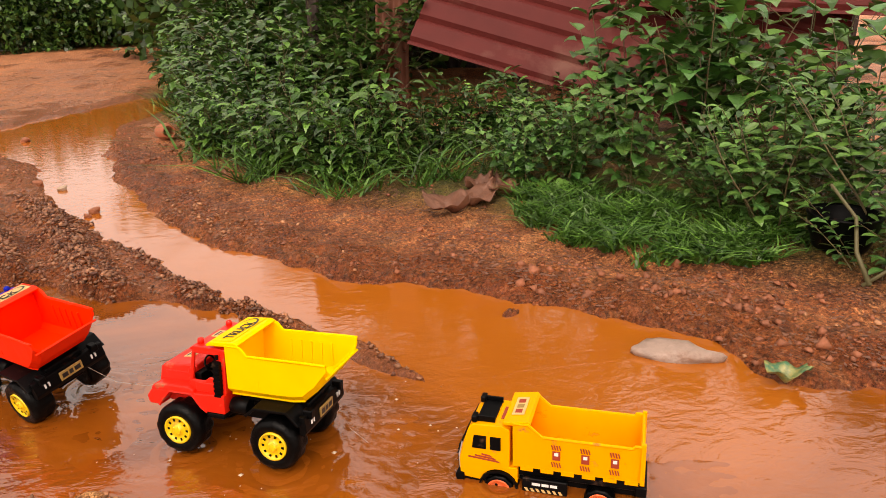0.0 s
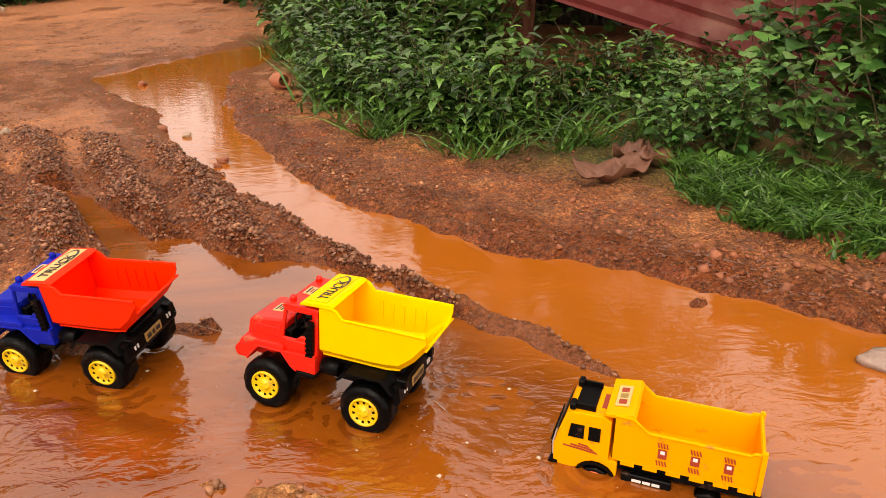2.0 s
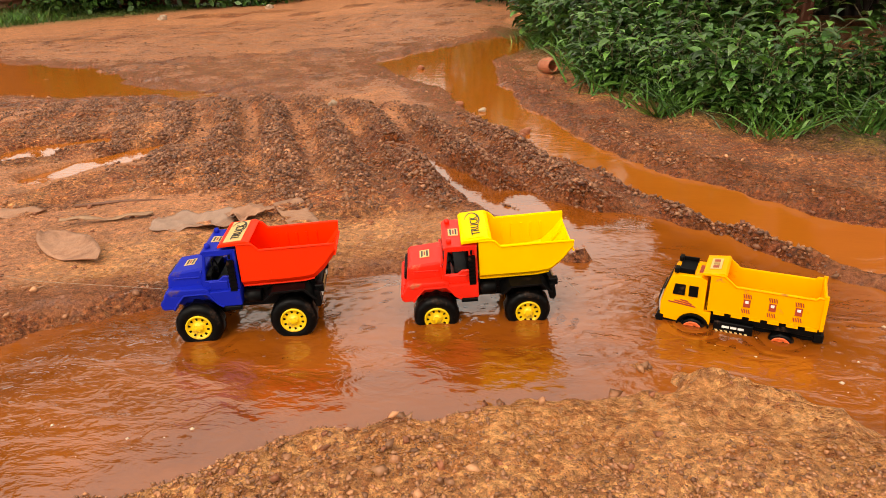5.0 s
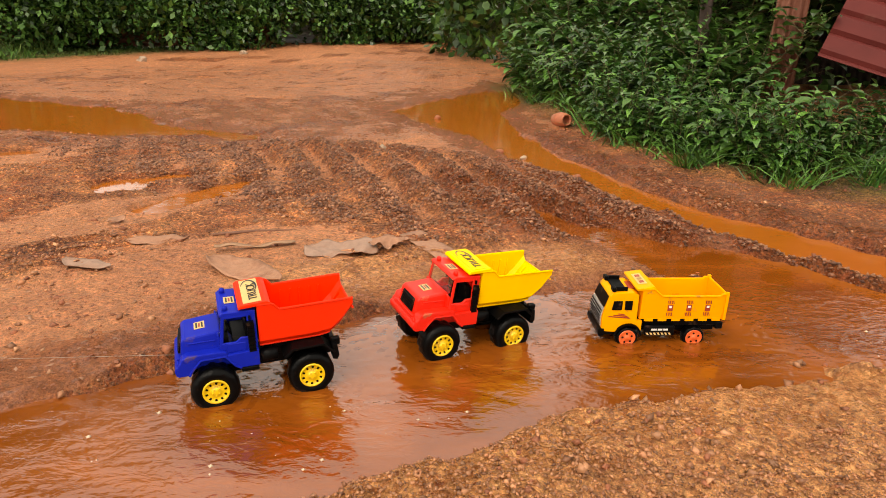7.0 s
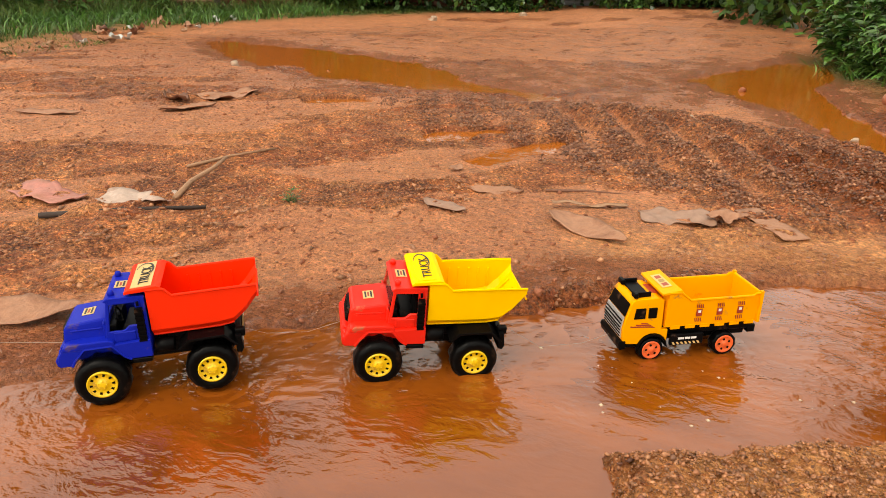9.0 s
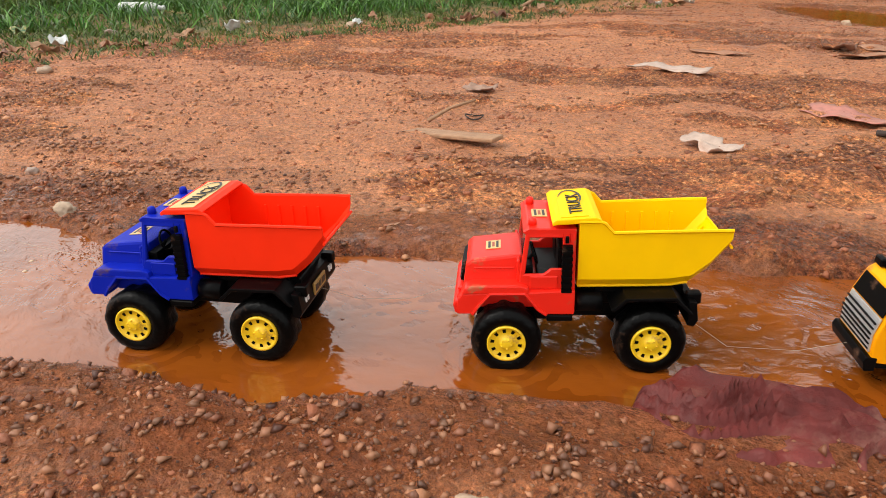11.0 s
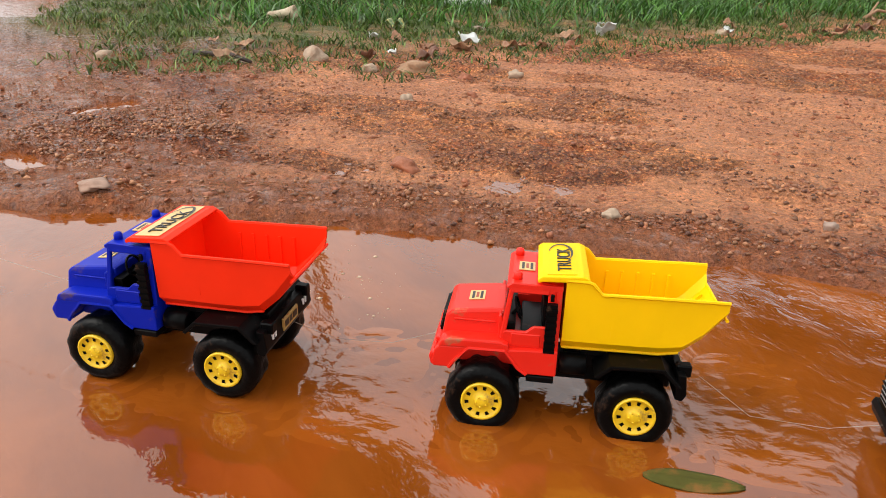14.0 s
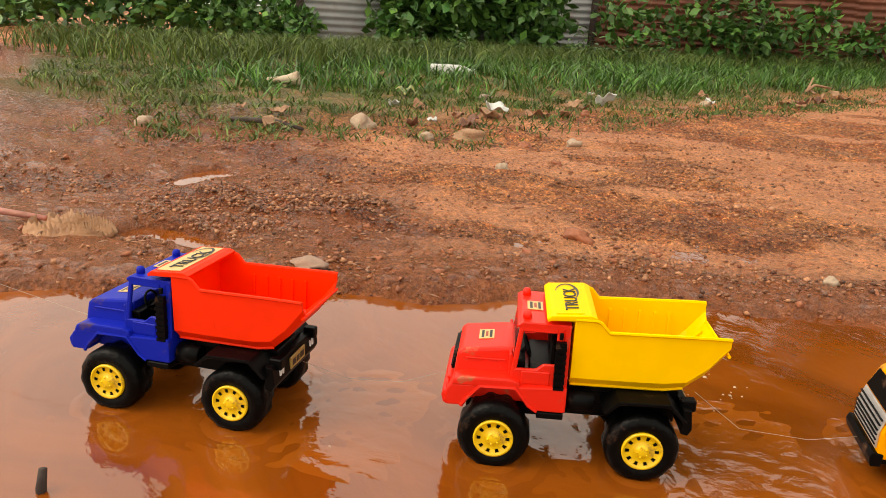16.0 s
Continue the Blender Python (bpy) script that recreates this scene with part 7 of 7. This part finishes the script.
# ---- what moves ----
BLUE_RUN = [
    (0, -0.669, 1.239, 0.0016, -9.0, -0.0, 137.3),
    (0.5, -0.756, 1.241, 0.0100, -18.0, -0.0, 142.7),
    (1, -0.777, 1.248, 0.0063, -14.0, 0.0, 148.5),
    (1.5, -0.792, 1.241, 0.0016, -11.0, 3.6, 154.2),
    (2, -0.856, 1.252, -0.0069, -6.9, 1.1, 159.8),
    (2.5, -0.925, 1.209, 0.0023, -6.2, 1.0, 177.4),
    (3, -0.965, 1.184, -0.0055, -4.6, 0.3, 187.1),
    (3.5, -1.089, 1.111, -0.0101, -0.0, -2.6, 189.7),
    (4, -1.236, 1.089, -0.0154, -0.4, -3.2, 193.5),
    (4.5, -1.216, 1.051, -0.0167, -0.0, 0.2, 190.8),
    (7, -1.634, 0.742, -0.0114, -1.6, 2.0, 203.4),
    (7.5, -1.814, 0.651, -0.0193, -8.3, 2.1, 197.5),
    (8, -2.009, 0.543, -0.0149, -0.6, 2.5, 204.7),
    (8.5, -2.226, 0.370, -0.0121, -1.1, -1.0, 212.5),
    (9, -2.331, 0.245, -0.0038, 0.2, 1.4, 218.4),
    (9.5, -2.535, -0.108, 0.0006, -4.1, 0.8, 223.9),
    (10, -2.804, -0.457, -0.0023, -6.8, -0.2, 219.4),
    (10.2, -2.902, -0.570, -0.0030, -6.0, -0.5, 219.4),
    (12.5, -3.694, -1.698, -0.0133, 10.4, 2.3, 237.0),
    (13, -3.818, -1.859, -0.0120, 8.3, 0.9, 228.6),
    (13.5, -3.974, -2.064, -0.0129, 4.6, 0.4, 232.3),
    (14, -4.129, -2.240, -0.0068, 0.1, -0.1, 233.1),
    (14.5, -4.252, -2.386, -0.0092, 5.2, -0.1, 229.6),
    (15, -4.342, -2.497, -0.0038, 7.2, -2.4, 229.6),
    (15.5, -4.406, -2.558, -0.0104, 6.6, 0.3, 225.6),
    (16, -4.496, -2.628, -0.0108, 1.9, 0.2, 224.1),
]
RED_RUN = [
    (0, -0.280, 0.984, -0.0041, 4.3, -0.3, 150.5),
    (0.5, -0.379, 1.051, -0.0038, 3.1, -3.2, 150.3),
    (1, -0.384, 1.064, -0.0068, 2.3, -2.5, 150.3),
    (1.5, -0.390, 1.069, -0.0050, 4.2, -3.2, 151.4),
    (2, -0.437, 1.101, -0.0123, 2.3, -2.7, 153.3),
    (2.5, -0.493, 1.121, -0.0007, 0.3, -1.4, 155.6),
    (3, -0.543, 1.150, -0.0029, 0.7, -0.5, 161.2),
    (3.5, -0.649, 1.175, -0.0059, -9.0, 1.7, 178.5),
    (4, -0.790, 1.139, -0.0115, -4.5, 3.3, 184.6),
    (4.5, -0.791, 1.130, -0.0216, -7.2, 3.0, 186.0),
    (7, -1.271, 0.955, -0.0137, -3.7, -3.4, 209.9),
    (7.5, -1.430, 0.865, -0.0115, -2.1, 0.8, 206.6),
    (8, -1.626, 0.761, -0.0135, -8.7, 1.8, 212.0),
    (8.5, -1.844, 0.601, -0.0174, -8.3, -1.5, 213.8),
    (9, -1.966, 0.487, -0.0095, -4.3, -3.1, 213.5),
    (9.5, -2.231, 0.221, -0.0021, -4.4, -0.7, 224.2),
    (10, -2.487, -0.121, -0.0070, -7.1, 0.6, 230.6),
    (10.2, -2.569, -0.247, -0.0070, -5.5, -0.5, 228.5),
    (12.5, -3.480, -1.298, -0.0131, 12.5, 5.2, 238.2),
    (13, -3.575, -1.476, -0.0110, 11.0, 3.3, 238.6),
    (13.5, -3.730, -1.678, -0.0147, 5.8, -0.4, 237.4),
    (14, -3.875, -1.858, -0.0197, 3.6, -0.7, 237.6),
    (14.5, -3.988, -2.009, -0.0182, 2.2, -1.2, 237.1),
    (15, -4.066, -2.127, -0.0108, 1.2, -1.1, 236.7),
    (15.5, -4.125, -2.184, -0.0180, 1.2, 1.1, 234.6),
    (16, -4.179, -2.277, -0.0097, 1.6, 1.4, 231.0),
]
AMBER_RUN = [
    (0, 0.152, 0.776, -0.0370, 3.3, 0.9, 151.4),
    (0.5, 0.034, 0.828, -0.0315, -1.1, 1.7, 154.6),
    (1, 0.026, 0.836, -0.0306, -0.5, 2.1, 153.4),
    (1.5, 0.027, 0.839, -0.0319, 1.0, 1.8, 154.2),
    (2, -0.008, 0.880, -0.0456, 1.9, 0.7, 152.3),
    (2.5, -0.063, 0.878, -0.0272, 0.8, 0.8, 148.5),
    (3, -0.108, 0.936, -0.0407, 1.2, -0.9, 148.1),
    (3.5, -0.208, 0.997, -0.0391, 0.5, -2.1, 154.1),
    (4, -0.321, 1.068, -0.0323, -2.2, -2.7, 156.8),
    (4.5, -0.320, 1.081, -0.0439, 2.2, -1.1, 157.8),
    (7, -0.860, 1.013, -0.0139, -1.9, 0.2, 187.1),
    (7.5, -0.999, 0.993, -0.0159, -1.2, -1.6, 194.3),
    (8, -1.212, 0.939, -0.0150, -0.7, -0.8, 207.3),
    (8.5, -1.439, 0.814, -0.0105, 0.9, 0.4, 216.1),
    (9, -1.549, 0.730, -0.0074, -0.5, 0.5, 212.9),
    (9.5, -1.841, 0.473, -0.0080, 0.9, 0.5, 212.4),
    (10, -2.133, 0.193, -0.0121, -2.2, -3.9, 228.3),
    (10.2, -2.253, 0.062, -0.0110, -2.4, -2.0, 229.5),
    (12.5, -3.152, -0.974, -0.0120, -0.0, -0.0, 229.8),
    (13, -3.249, -1.122, -0.0120, 0.0, 0.0, 228.8),
    (13.5, -3.434, -1.299, -0.0126, 3.1, 0.1, 228.5),
    (14, -3.569, -1.487, -0.0120, 0.0, 0.0, 230.7),
    (14.5, -3.698, -1.616, -0.0120, -0.0, -0.0, 232.9),
    (15, -3.778, -1.715, -0.0120, 0.0, -0.0, 233.9),
    (15.5, -3.815, -1.816, -0.0123, 1.6, 0.1, 231.7),
    (16, -3.877, -1.903, -0.0116, -1.6, -0.1, 224.4),
]

def smooth_run(rows, t):
    """Place and heading between rows, easing through each (Catmull-Rom)."""
    ts = [r[0] for r in rows]
    k = max(0, min(len(rows) - 2, int(np.searchsorted(ts, t, "right")) - 1))
    t0, t1 = ts[k], ts[k + 1]
    u, dt = (t - t0) / (t1 - t0), t1 - t0
    out = []
    for c in range(1, len(rows[0])):
        p0, p1 = rows[k][c], rows[k + 1][c]
        m0 = (p1 - rows[k - 1][c]) / (t1 - ts[k - 1]) if k else (p1 - p0) / dt
        m1 = (rows[k + 2][c] - p0) / (ts[k + 2] - t0) if k + 2 < len(rows) else (p1 - p0) / dt
        out.append((2 * u ** 3 - 3 * u ** 2 + 1) * p0 + (u ** 3 - 2 * u ** 2 + u) * dt * m0 + (3 * u ** 2 - 2 * u ** 3) * p1 + (u ** 3 - u ** 2) * dt * m1)
    return out


def drive(truck, wheels, rows, radius, wake):
    """Keys a truck along its run (seconds, place, roll, pitch, heading) and rolls its wheels by the way it goes."""
    poses, roll, spins, last = [], 0.0, [], None
    for k in range(161):
        t = k / 10
        x, y, z, lean, dip, a = smooth_run(rows, t)
        poses.append((t, pose(x, y, z, lean + 0.4 * math.sin(5.1 * t), dip + 0.4 * math.sin(7.7 * t + 1), a)))
        if last:
            fwd = (x - last[0]) * math.cos(radians(a)) + (y - last[1]) * math.sin(radians(a))
            roll += max(-80.0, min(80.0, math.degrees(fwd / radius)))
        spins.append((t, roll))
        last = (x, y)
    walk(truck, poses)
    walk(wake, [(t, pose(*smooth_run(rows, t)[:2], WATER_Z, 0, 0, smooth_run(rows, t)[5])) for t, m in poses[::2]])
    for w in wheels:
        x, y, z = w.matrix_basis.translation
        walk(w, [(t, pose(x, y, z, 0, r, 0)) for t, r in spins])


def motions():
    drive(blue_truck, blue_wheels, BLUE_RUN, WHEEL_R, blue_wake)
    drive(red_truck, red_wheels, RED_RUN, WHEEL_R, red_wake)
    drive(amber_lorry, lorry_wheels, AMBER_RUN, LORRY_R, lorry_wake)


motions()
